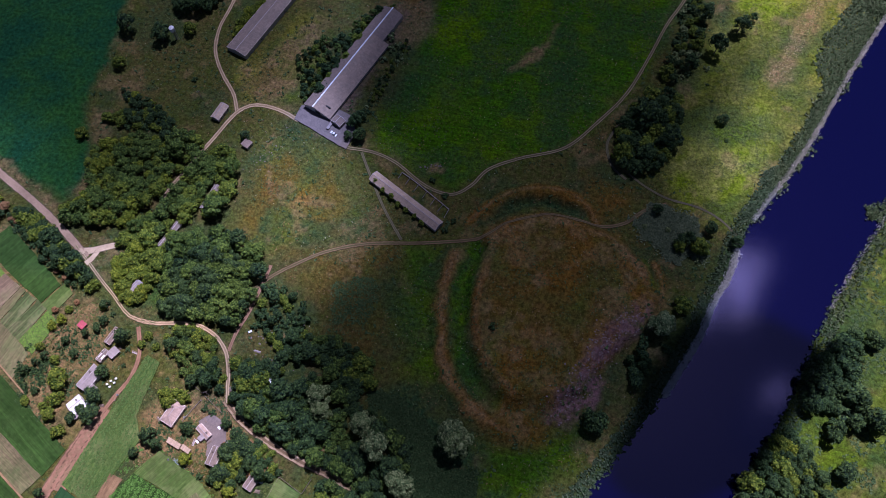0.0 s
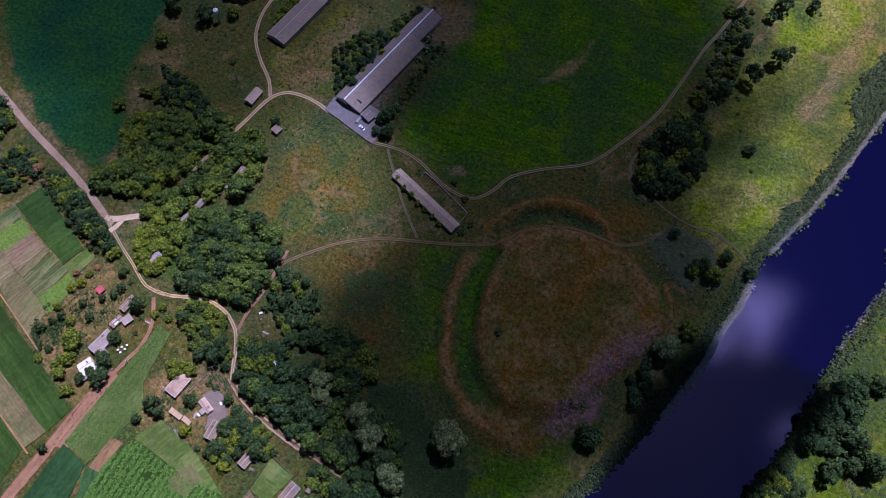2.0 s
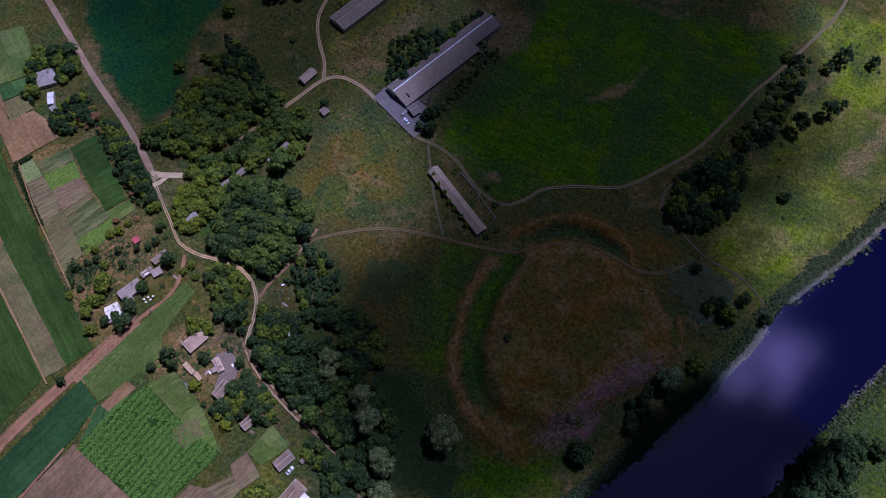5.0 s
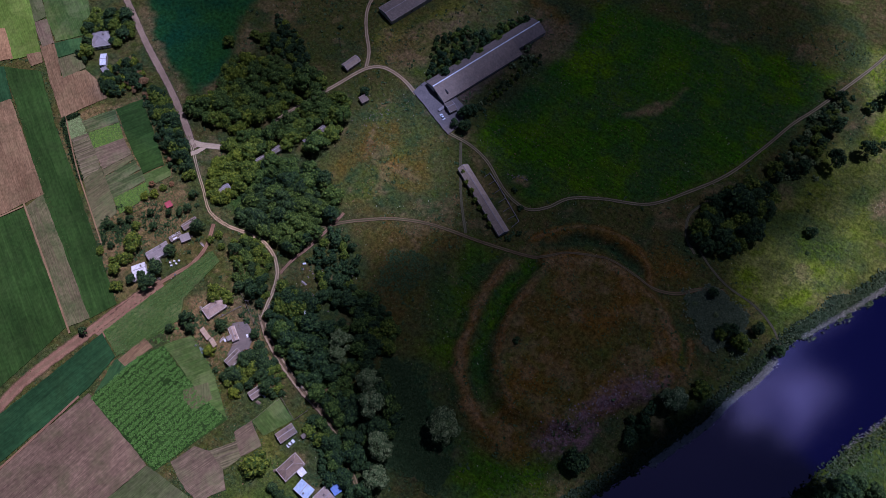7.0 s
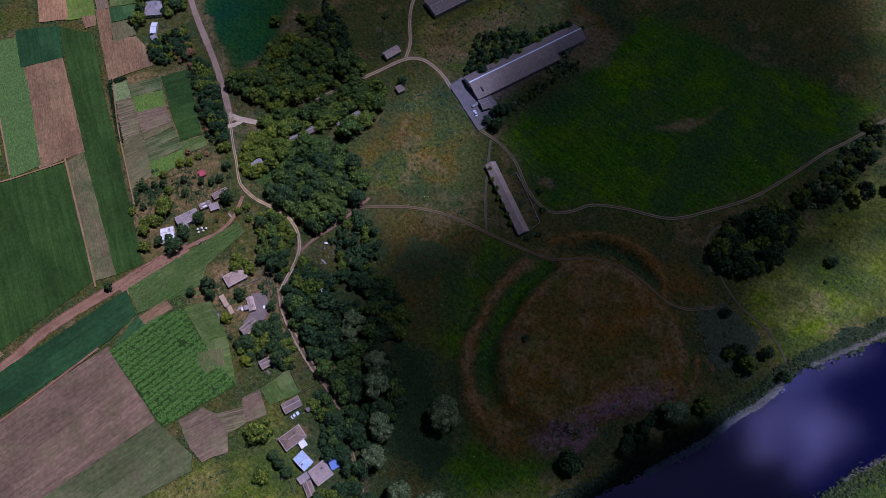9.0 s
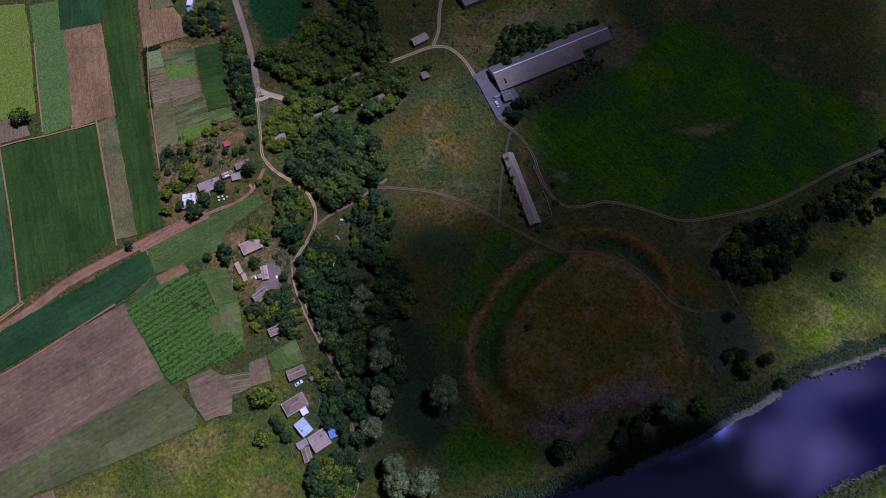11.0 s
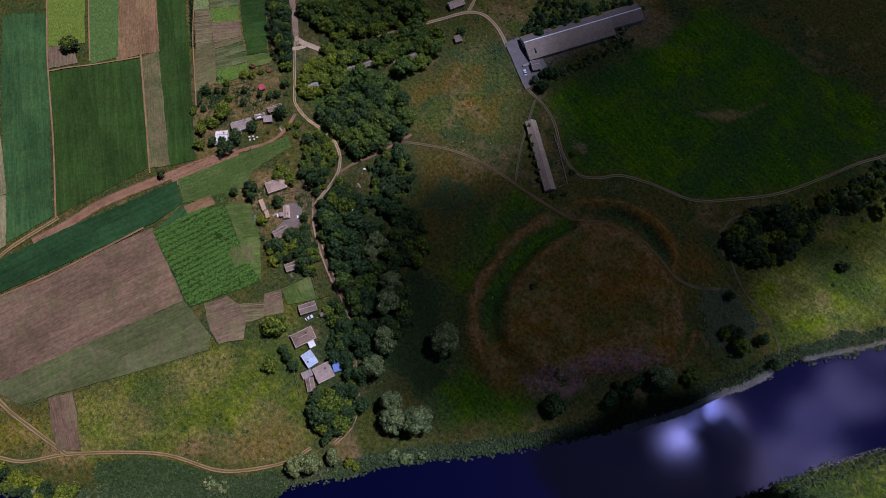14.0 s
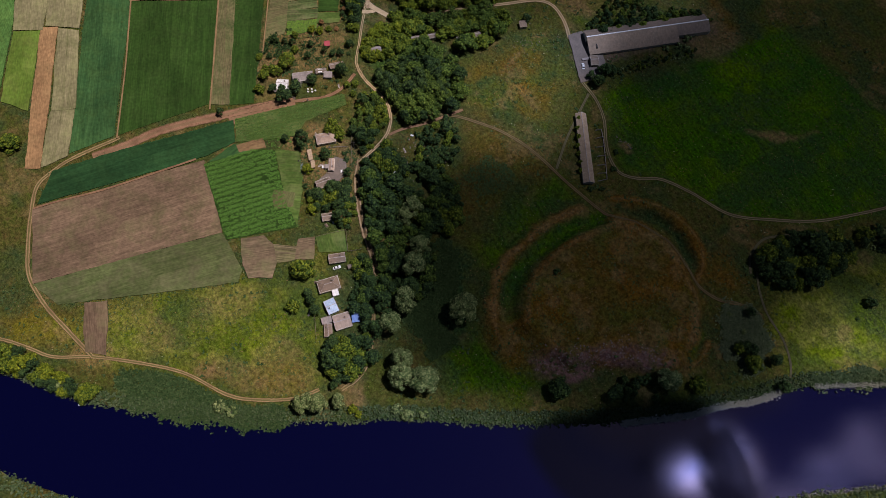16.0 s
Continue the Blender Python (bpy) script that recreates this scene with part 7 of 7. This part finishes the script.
def car(a, b, label, paint, long=4.3):
    """A parked saloon whose nose points from a to b."""
    a, b = Vector((*a, 0)), Vector((*b, 0))
    d = b - a
    o = (a + b) / 2
    t = thing("car", pose(o.x, o.y, ground_z(o.x, o.y) + 0.25, 0, 0, math.degrees(math.atan2(d.y, d.x))), label, "car", "parked cars")
    h, w = long / 2, 0.84

    def shell(prof, half, taper):
        bm = bmesh.new()
        s0, s1 = ([bm.verts.new((x, s * half * (taper if z > 1.0 else 1), z)) for x, z in prof] for s in (-1, 1))
        bm.faces.new(s0), bm.faces.new(s1[::-1])
        for i in range(len(prof)):
            j = (i + 1) % len(prof)
            bm.faces.new((s0[j], s0[i], s1[i], s1[j]))
        bmesh.ops.recalc_face_normals(bm, faces=bm.faces)
        bmesh.ops.bevel(bm, geom=bm.edges[:], offset=0.05, segments=2, affect="EDGES")
        return bm

    part("body", shell([(-h, 0.3), (h, 0.3), (h, 0.65), (h * 0.9, 0.85), (h * 0.45, 0.93), (-h * 0.7, 0.95), (-h, 0.85)], w, 1), paint, t)
    part("cabin", shell([(h * 0.42, 0.9), (h * 0.12, 1.38), (-h * 0.45, 1.4), (-h * 0.78, 0.92)], w * 0.94, 0.84), M["dark"], t, "dark glazed cabin")
    part("roof", shell([(h * 0.1, 1.37), (h * 0.08, 1.45), (-h * 0.42, 1.46), (-h * 0.44, 1.38)], w * 0.8, 1), paint, t)
    for x in (-h * 0.62, h * 0.62):
        for y in (-w + 0.08, w - 0.08):
            bm = lathe(bmesh.new(), [(0.2, -0.1), (0.31, -0.08), (0.31, 0.08), (0.2, 0.1)])
            wh = part("wheel", bm, M["rubber"], t)
            wh.matrix_local = pose(x, y, 0.31, 90)
            part("rim", lathe(bmesh.new(), [(0.19, -0.11), (0.19, 0.11)]), M["metal"], wh)
    for y in (-0.55, 0.55):
        part("headlight", box(bmesh.new(), h - 0.05, y - 0.14, 0.6, h + 0.02, y + 0.14, 0.72), M["metal"], t)
    return t


Q = [(-95.8, 195.6), (-100.7, 198.4)]
car(Q[0], Q[1], "white saloon car parked on the concrete yard", M["white_paint"])
Q = [(-60.5, -2.6), (-59.6, 1.5)]
car(Q[0], Q[1], "white car parked beside an outbuilding", M["white_paint"])


def beehive(x, y):
    t = thing("beehive", pose(x, y, ground_z(x, y), 0, 0, 35), "small white wooden beehive under garden trees", "beehive", "beehives")
    part("body", box(bmesh.new(), -0.4, -0.35, 0.2, 0.4, 0.35, 0.95), M["white_paint"], t)
    part("lid", box(bmesh.new(), -0.48, -0.43, 0.95, 0.48, 0.43, 1.08), M["tin_white"], t)
    for u in (-0.3, 0.3):
        for v in (-0.25, 0.25):
            part("leg", box(bmesh.new(), u - 0.05, v - 0.05, -0.1, u + 0.05, v + 0.05, 0.2), M["wood"], t)


for x, y in [(-170.7, 40.4), (-169, 39.5), (-169.5, 42.3), (-167.6, 41.7), (-167.5, 43.8)]:
    beehive(x, y)


def utility_pole(x, y, label):
    t = thing("utility_pole", pose(x, y, ground_z(x, y), 0, 0, 35), label, "utility pole", "utility poles")
    part("post", lathe(bmesh.new(), [(0.17, -0.5), (0.15, 4), (0.11, 8.5)], 8), M["wood"], t)
    arm = part("crossarm", box(bmesh.new(), -0.9, -0.06, 7.9, 0.9, 0.06, 8.05), M["wood"], t)
    for q in (-0.75, 0.0, 0.75):
        part("insulator", box(bmesh.new(), q - 0.05, -0.05, 8.05, q + 0.05, 0.05, 8.25), M["white_paint"], arm)
    part("stay", slab(bmesh.new(), [(0.0, 0.1, 6.0), (0.12, 0.1, 6.0), (0.12, 3.0, -0.2), (0.0, 3.0, -0.2)], 0.1), M["wood"], t)
    return t


for x, y in [(-120.6, 44.5), (-70.7, 23.3)]:
    utility_pole(x, y, "wooden utility pole beside the lane")


utility_pole(-177.5, 205.5, "pale leaning utility pole beside a shed")


def water_tower(x, y):
    t = thing("water_tower", pose(x, y, ground_z(x, y)), "white steel water tower among bushes", "water tower")
    part("shaft", lathe(bmesh.new(), [(0.6, -0.5), (0.6, 7.0)], 14), M["metal"], t)
    part("tank", lathe(bmesh.new(), [(0.6, 6.6), (1.5, 7.6), (1.5, 10.2)], 18), M["white_paint"], t, "white tank")
    part("roof", lathe(bmesh.new(), [(1.55, 10.2), (0.3, 10.9), (0.1, 11.1)], 18), M["white_paint"], t)
    part("ladder", box(bmesh.new(), 1.52, -0.2, 0.5, 1.6, 0.2, 10.3), M["metal"], t)


water_tower(-206.0, 243.9)


def fence(pts, label, tall=1.1, gap=2.4, material="wood", rails=2):
    o = Vector((*pts[0], ground_z(*pts[0])))
    t = thing("fence", Matrix.Translation(o), label, "fence", "fences")
    for a, b in zip(pts, pts[1:]):
        A, B = (Vector((*q, ground_z(*q))) - o for q in (a, b))
        k = max(1, round((B - A).length / gap))
        for i in range(k + 1):
            q = A.lerp(B, i / k)
            part("post", box(bmesh.new(), q.x - 0.07, q.y - 0.07, q.z - 0.3, q.x + 0.07, q.y + 0.07, q.z + tall), M[material], t)
        d = (B - A).normalized()
        sd = Vector((-d.y, d.x, 0)) * 0.05
        for r in range(rails):
            z = tall * (r + 1) / (rails + 0.3)
            bm = slab(bmesh.new(), [tuple(A + sd + Vector((0, 0, z))), tuple(B + sd + Vector((0, 0, z))), tuple(B - sd + Vector((0, 0, z))), tuple(A - sd + Vector((0, 0, z)))], 0.14)
            part("rail", bm, M[material], t)
    return t


PEN = [(-56.8, 176.2), (-55.5, 180), (-47.8, 176), (-40.6, 171.6), (-33.5, 167.2), (-26.5, 162.8), (-28.1, 157.3)]
fence(PEN, "weathered wooden pen fence beside the long shed", 1.3, 2.4, "ridge", 3)
for a, b in zip([(-52.2, 173.3), (-47, 169.9), (-41.8, 166.5), (-36.8, 163.2), (-32.3, 160.4)], [(-50.5, 177.6), (-45.2, 174.5), (-40, 171.1), (-34.7, 168.1), (-30, 165)]):
    fence([a, b], "weathered wooden cross fence of a pen", 1.3, 2.4, "ridge", 3)
fence([(-128.7, 47.2), (-123.3, 44.4), (-117.9, 41), (-112, 37.6)], "grey plank fence beside the village lane", 1.6, 2.0)
fence([(-129.5, 30.4), (-126.4, 36.7), (-123.8, 41.6)], "pale plank fence round a yard", 1.5, 2.0, "ridge")
fence([(-82.4, -1.6), (-77.5, 14.7), (-65.5, 9.4), (-62.7, 16.6)], "grey plank fence round a garden", 1.4, 2.2)
fence([(-42.1, -24.3), (-30.6, -29.5)], "wooden fence beside low sheds", 1.4, 2.0)


def boat(a, b, label):
    a, b = Vector((*a, 0)), Vector((*b, 0))
    d, o = b - a, (a + b) / 2
    t = thing("boat", pose(o.x, o.y, WATER_Z - 0.12, 0, 0, math.degrees(math.atan2(d.y, d.x))), label, "boat", "rowing boats")
    bm = bmesh.new()
    out = [(-1.9, 0.5), (0.4, 0.62), (1.4, 0.4), (2.1, 0.0), (1.4, -0.4), (0.4, -0.62), (-1.9, -0.5)]
    top, low = ([bm.verts.new((x * k, y * k, z)) for x, y in out] for k, z in ((1, 0.55), (0.8, 0.0)))
    inn = [bm.verts.new((x * 0.9, y * 0.86, 0.53)) for x, y in out]
    floor_ = [bm.verts.new((x * 0.76, y * 0.72, 0.12)) for x, y in out]
    for p0, p1 in ((low, top), (top, inn), (inn, floor_)):
        for i in range(7):
            j = (i + 1) % 7
            bm.faces.new((p0[i], p0[j], p1[j], p1[i]))
    bm.faces.new(low[::-1]), bm.faces.new(floor_)
    part("hull", bm, M["white_paint"], t)
    for x in (-1.2, -0.1, 0.9):
        part("seat", box(bmesh.new(), x - 0.13, -0.44, 0.36, x + 0.13, 0.44, 0.41), M["wood"], t)


Q = [(16.2, -21.6), (15.9, -18.7), (-63.4, -149.4), (-64.4, -147.2), (18.2, -20), (18.2, -17.3)]
boat(Q[0], Q[1], "small white rowing boat at a landing")
boat(Q[2], Q[3], "small white rowing boat at the bank")
boat(Q[4], Q[5], "small white rowing boat at a landing")
dock = thing("jetty", pose(*[(-48.3, -126)][0], WATER_Z, 0, 0, 40), "small pale plank fishing jetty in the reeds", "jetty")
for i in range(9):
    part("plank", box(bmesh.new(), -1.8 + i * 0.4, -1.4, 0.85, -1.44 + i * 0.4, 1.4, 0.9), M["ridge"], dock)
for x in (-1.6, 1.6):
    for y in (-1.2, 1.2):
        part("pile", box(bmesh.new(), x - 0.08, y - 0.08, -1.6, x + 0.08, y + 0.08, 0.85), M["wood"], dock)


def boulders(line, count, far, low, high, label, seed):
    rng = random.Random(seed)
    path = smooth_line(line, 1.0)
    bm0 = bmesh.new()
    bmesh.ops.create_icosphere(bm0, subdivisions=1, radius=1)
    shape = [v.co.copy() for v in bm0.verts]
    tri = [tuple(v.index for v in f.verts) for f in bm0.faces]
    bm0.free()
    verts, faces = [], []
    for _ in range(count):
        x, y = rng.choice(path)
        x, y = x + rng.gauss(0, far), y + rng.gauss(0, far)
        r, z, base = rng.uniform(low, high), ground_z(x, y), len(verts)
        sx, sy, sz = r * rng.uniform(0.8, 1.5), r * rng.uniform(0.8, 1.3), r * rng.uniform(0.4, 0.8)
        for v in shape:
            k = rng.uniform(0.8, 1.15)
            verts.append((x + v.x * sx * k, y + v.y * sy * k, z + v.z * sz * k))
        faces += [tuple(base + i for i in q) for q in tri]
    return tagged(new("rocks", raw_mesh("rocks", verts, faces, M["rock"])), label, "rocks", kind="stuff")


boulders(SCARP, 260, 4.0, 0.15, 0.55, "broken purplish limestone on a slope", 71)
boulders([(-105, 76), (-92.5, 72.5), (-96.4, 66.1)], 40, 5.0, 0.25, 0.6, "pale rubble and stones in weeds", 72)
boulders([(-43.3, 186), (-36.3, 187.3)], 14, 1.2, 0.25, 0.6, "pale rubble in the field", 73)
boulders([(-143, 166.5), (-134.6, 177.5), (-123.4, 190.6)], 60, 7.0, 0.15, 0.4, "pale stones on the wasteland", 74)



# ---- clutter in the yards ----
def woodpile(x, y, turn):
    t = thing("woodpile", pose(x, y, ground_z(x, y), 0, 0, turn), "weathered stack of split firewood in a yard", "woodpile", "yard clutter")
    rng = random.Random(int(x * 13 + y * 7))
    for lev in range(3):
        for i in range(4 - lev):
            bm = bmesh.new()
            bmesh.ops.create_cone(bm, cap_ends=True, segments=7, radius1=0.2, radius2=0.17, depth=rng.uniform(1.8, 2.4), matrix=pose((rng.random() - 0.5) * 0.2, (i - (3 - lev) / 2) * 0.4, 0.18 + lev * 0.34, 0, 90, 0))
            part("log", bm, M["wood"], t)


def barrel(x, y, colour):
    t = thing("barrel", pose(x, y, ground_z(x, y)), "rusty metal water barrel standing in a yard" if colour == "bark" else "pale plastic water barrel standing in a yard", "barrel", "yard clutter")
    bm = bmesh.new()
    lathe(bm, [(0.02, 0.0), (0.4, 0.0), (0.43, 0.3), (0.42, 0.34), (0.43, 0.6), (0.42, 0.64), (0.41, 0.95), (0.36, 0.95), (0.36, 0.8), (0.02, 0.8)])
    part("body", bm, M[colour], t)
    bm = bmesh.new()
    lathe(bm, [(0.37, 0.93), (0.45, 0.93), (0.45, 0.99), (0.37, 0.99), (0.37, 0.93)])
    part("rim", bm, M["metal"], t)


def planks(x, y, turn):
    t = thing("plank_stack", pose(x, y, ground_z(x, y), 0, 0, turn), "grey boards lying stacked in a yard", "planks", "yard clutter")
    rng = random.Random(int(x * 5 + y * 11))
    for i in range(7):
        bm = bmesh.new()
        o = rng.uniform(-0.3, 0.3)
        box(bm, -1.6 + o, (i % 4) * 0.3 - 0.6, 0.02 + (i // 4) * 0.12, 1.6 + o, (i % 4) * 0.3 - 0.34, 0.12 + (i // 4) * 0.12)
        part("plank", bm, M["wood" if rng.random() < 0.5 else "ridge"], t)


def bench_table(x, y, turn):
    t = thing("garden_table", pose(x, y, ground_z(x, y), 0, 0, turn), "white-painted garden table in a yard", "table", "yard clutter")
    bm = bmesh.new()
    box(bm, -0.9, -0.5, 0.7, 0.9, 0.5, 0.76)
    part("tabletop", bm, M["white_paint"], t)
    for a in (-0.75, 0.75):
        for b in (-0.38, 0.38):
            bm = bmesh.new()
            box(bm, a - 0.05, b - 0.05, 0, a + 0.05, b + 0.05, 0.7)
            part("leg", bm, M["wood"], t)


yard = random.Random(91)
for i, (x, y) in enumerate([(-169.8, 30.3), (-166, 33.6), (-181.3, 19.6), (-177.8, 42.2), (-171.7, 58.5), (-163.3, 57.9), (-127.3, 25.6), (-119.4, 22.7), (-118.7, 32.8), (-121.2, 22.1), (-130, 12.5), (-111.3, 30.7), (-113.9, 23.5), (-135.5, 30.5), (-129, 32.5), (-105.2, 25.6), (-111.7, 49.4), (-104.5, 69.5), (-99.5, 79.7), (-110.6, 78.5), (-106.3, 62.9), (-140.7, 29), (-164.1, 36.5), (-185.2, 15.5)]):
    if i % 4 == 0:
        woodpile(x, y, yard.uniform(0, 180))
    elif i % 4 == 1:
        planks(x, y, yard.uniform(0, 180))
    elif i % 4 == 2:
        barrel(x, y, "bark" if i % 8 == 2 else "white_paint")
    else:
        bench_table(x, y, yard.uniform(0, 180))
for i, (x, y) in enumerate([(-85.6, 6.7), (-74.2, 4.1), (-63.9, 2.7), (-58.7, -14.4), (-55.4, -21.4), (-85.1, 10.8), (-71, -15.5), (-45, -25.9)]):
    (woodpile, planks, bench_table)[i % 3](x, y, yard.uniform(0, 180))


# ---- clouds over the plain ----
def vapour(name, most, glow, ragged_rim=1.1, pale=0.9, fleck=0.012, rise=(0.12, 0.8)):
    """Cloud stuff: clear where it is torn, letting light through."""
    m, n, l, p = node_mat(name)
    body = n.new("ShaderNodeAttribute")
    body.attribute_name = "body"
    puff = noise_node(n, l, coords(n), fleck, 6, 0.6)
    thick = ramp(n, l, calc(n, l, "ADD", body.outputs["Fac"], calc(n, l, "MULTIPLY", calc(n, l, "SUBTRACT", puff, 0.5), ragged_rim)), *rise, 0.0, most)
    p.inputs["Base Color"].default_value, p.inputs["Roughness"].default_value = (pale, pale, pale, 1), 1.0
    tr, clear, mix, out = n.new("ShaderNodeBsdfTranslucent"), n.new("ShaderNodeBsdfTransparent"), n.new("ShaderNodeMixShader"), n.new("ShaderNodeMixShader")
    tr.inputs["Color"].default_value = (0.94 * glow, 0.96 * glow, glow, 1)
    mix.inputs[0].default_value = 0.8
    clear.inputs["Color"].default_value = (0.89, 0.935, 1.0, 1)
    l.new(p.outputs[0], mix.inputs[1]), l.new(tr.outputs[0], mix.inputs[2])
    l.new(thick, out.inputs[0]), l.new(clear.outputs[0], out.inputs[1]), l.new(mix.outputs[0], out.inputs[2])
    l.new(out.outputs[0], n["Material Output"].inputs["Surface"])
    return m


HEAVY, THIN = vapour("heavy_cloud", 0.59, 0.12, 1.1, 0.2), vapour("thin_cloud", 0.42, 0.12, 1.1, 0.2)
# the nearly opaque one is for unseen veils added to hold back the glint
GLINT_VEIL, LIGHT = vapour("glint_veil", 0.957, 0.03, 0.2, 0.12, 0.02, (0.1, 0.55)), vapour("light_cloud", 0.9, 0.99, 3.2, 0.9, 0.0115, (0.8, 1.25))


def cloud(outline, base, tall, label, seed, vapours=HEAVY, torn=40, rim=50):
    """A flat-based heap cloud over an outline, thin and torn at its rim."""
    lo, hi = np.min(outline, 0) - 60, np.max(outline, 0) + 60
    xs, ys = np.arange(lo[0], hi[0], 9.0), np.arange(lo[1], hi[1], 9.0)
    X, Y = np.meshgrid(xs, ys)
    d = area(X, Y, list(outline)) + torn * (fbm(X, Y, 70, seed) - 0.5)
    b = step(-0.9 * rim, 1.1 * rim, d)
    top = base + tall * np.sqrt(np.clip(b, 0, 1)) * (0.5 + fbm(X, Y, 60, seed + 3)) + 4
    low = base + 12 * (fbm(X, Y, 50, seed + 5) - 0.5)
    nx, ny = len(xs), len(ys)
    k = np.arange(nx * ny).reshape(ny, nx)
    q = np.stack([k[:-1, :-1], k[:-1, 1:], k[1:, 1:], k[1:, :-1]], -1).reshape(-1, 4)
    keep = (b.ravel()[q] > 0.001).any(1)
    q = q[keep]
    verts = np.concatenate([np.stack([X, Y, top], -1).reshape(-1, 3), np.stack([X, Y, low], -1).reshape(-1, 3)])
    me = raw_mesh("cloud", verts.tolist(), q.tolist() + (q[:, ::-1] + nx * ny).tolist(), vapours)
    me.attributes.new("body", "FLOAT", "POINT").data.foreach_set("value", np.concatenate([b.ravel(), b.ravel()]).astype(np.float32))
    me.polygons.foreach_set("use_smooth", np.ones(len(me.polygons), bool))
    return tagged(new("cloud", me), label, "cloud")


HIGH = 700.0
drift = (SUN.x / SUN.z * HIGH, SUN.y / SUN.z * HIGH)
SHADE = [(-82, 74), (-92, 98), (-72, 128), (-60, 165), (-74, 190), (-92, 215), (-100, 262), (-104, 333.8), (-41.8, 432.4), (31.5, 455.5), (80.6, 376.6), (128, 307.5), (134, 271), (124, 228.9), (124, 199.1), (130, 176), (118, 150), (104, 112), (84, 72), (50, 26), (8, 5), (-18, 22), (-44, 32), (-74, 42), (-100, 62)]
cloud([(x + drift[0], y + drift[1]) for x, y in SHADE], HIGH, 60, "wide white heap cloud with a torn rim", 41, HEAVY, 40, 34)
SHADE_NORTH = [(-383.9, 220), (-334.1, 186), (-280.7, 167), (-234.6, 140), (-198, 140), (-170, 152), (-156, 176), (-140, 214), (-112, 236), (-104, 300), (-187.7, 310), (-268.3, 307.9), (-370.1, 275.2)]
cloud([(x + drift[0], y + drift[1]) for x, y in SHADE_NORTH], HIGH, 40, "thin white heap cloud with a torn rim", 47, THIN)
for k_, pts_ in enumerate(([(513, 893), (554, 975), (632, 951), (717, 944), (748, 895), (718, 809), (702, 718), (654, 688), (630, 748), (575, 686), (512, 697), (466, 780)], [(443, 1066), (463, 1157), (493, 1223), (551, 1263), (637, 1229), (677, 1113), (616, 983), (551, 883), (487, 867), (469, 950), (485, 998)], [(762, 580), (784, 548), (758, 491), (719, 419), (686, 398), (670, 430), (702, 508)])):
    cloud(pts_, 2 * HIGH + 100, 70 - 15 * k_, "small white heap cloud with soft edges", 43 + 9 * k_, LIGHT, 44, 27)
# unseen veils, added and cut to the river, that dim and edge the sun's glint
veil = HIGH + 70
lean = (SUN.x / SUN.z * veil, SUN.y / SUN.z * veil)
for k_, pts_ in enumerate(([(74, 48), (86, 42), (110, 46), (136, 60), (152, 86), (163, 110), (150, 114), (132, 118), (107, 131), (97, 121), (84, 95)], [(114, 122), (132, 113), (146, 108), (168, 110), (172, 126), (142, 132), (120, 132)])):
    cloud([(x + lean[0], y + lean[1]) for x, y in pts_], veil, 24 + 4 * k_, "added unseen veil that dims the river glint", 45 + k_, GLINT_VEIL, 6, 5)
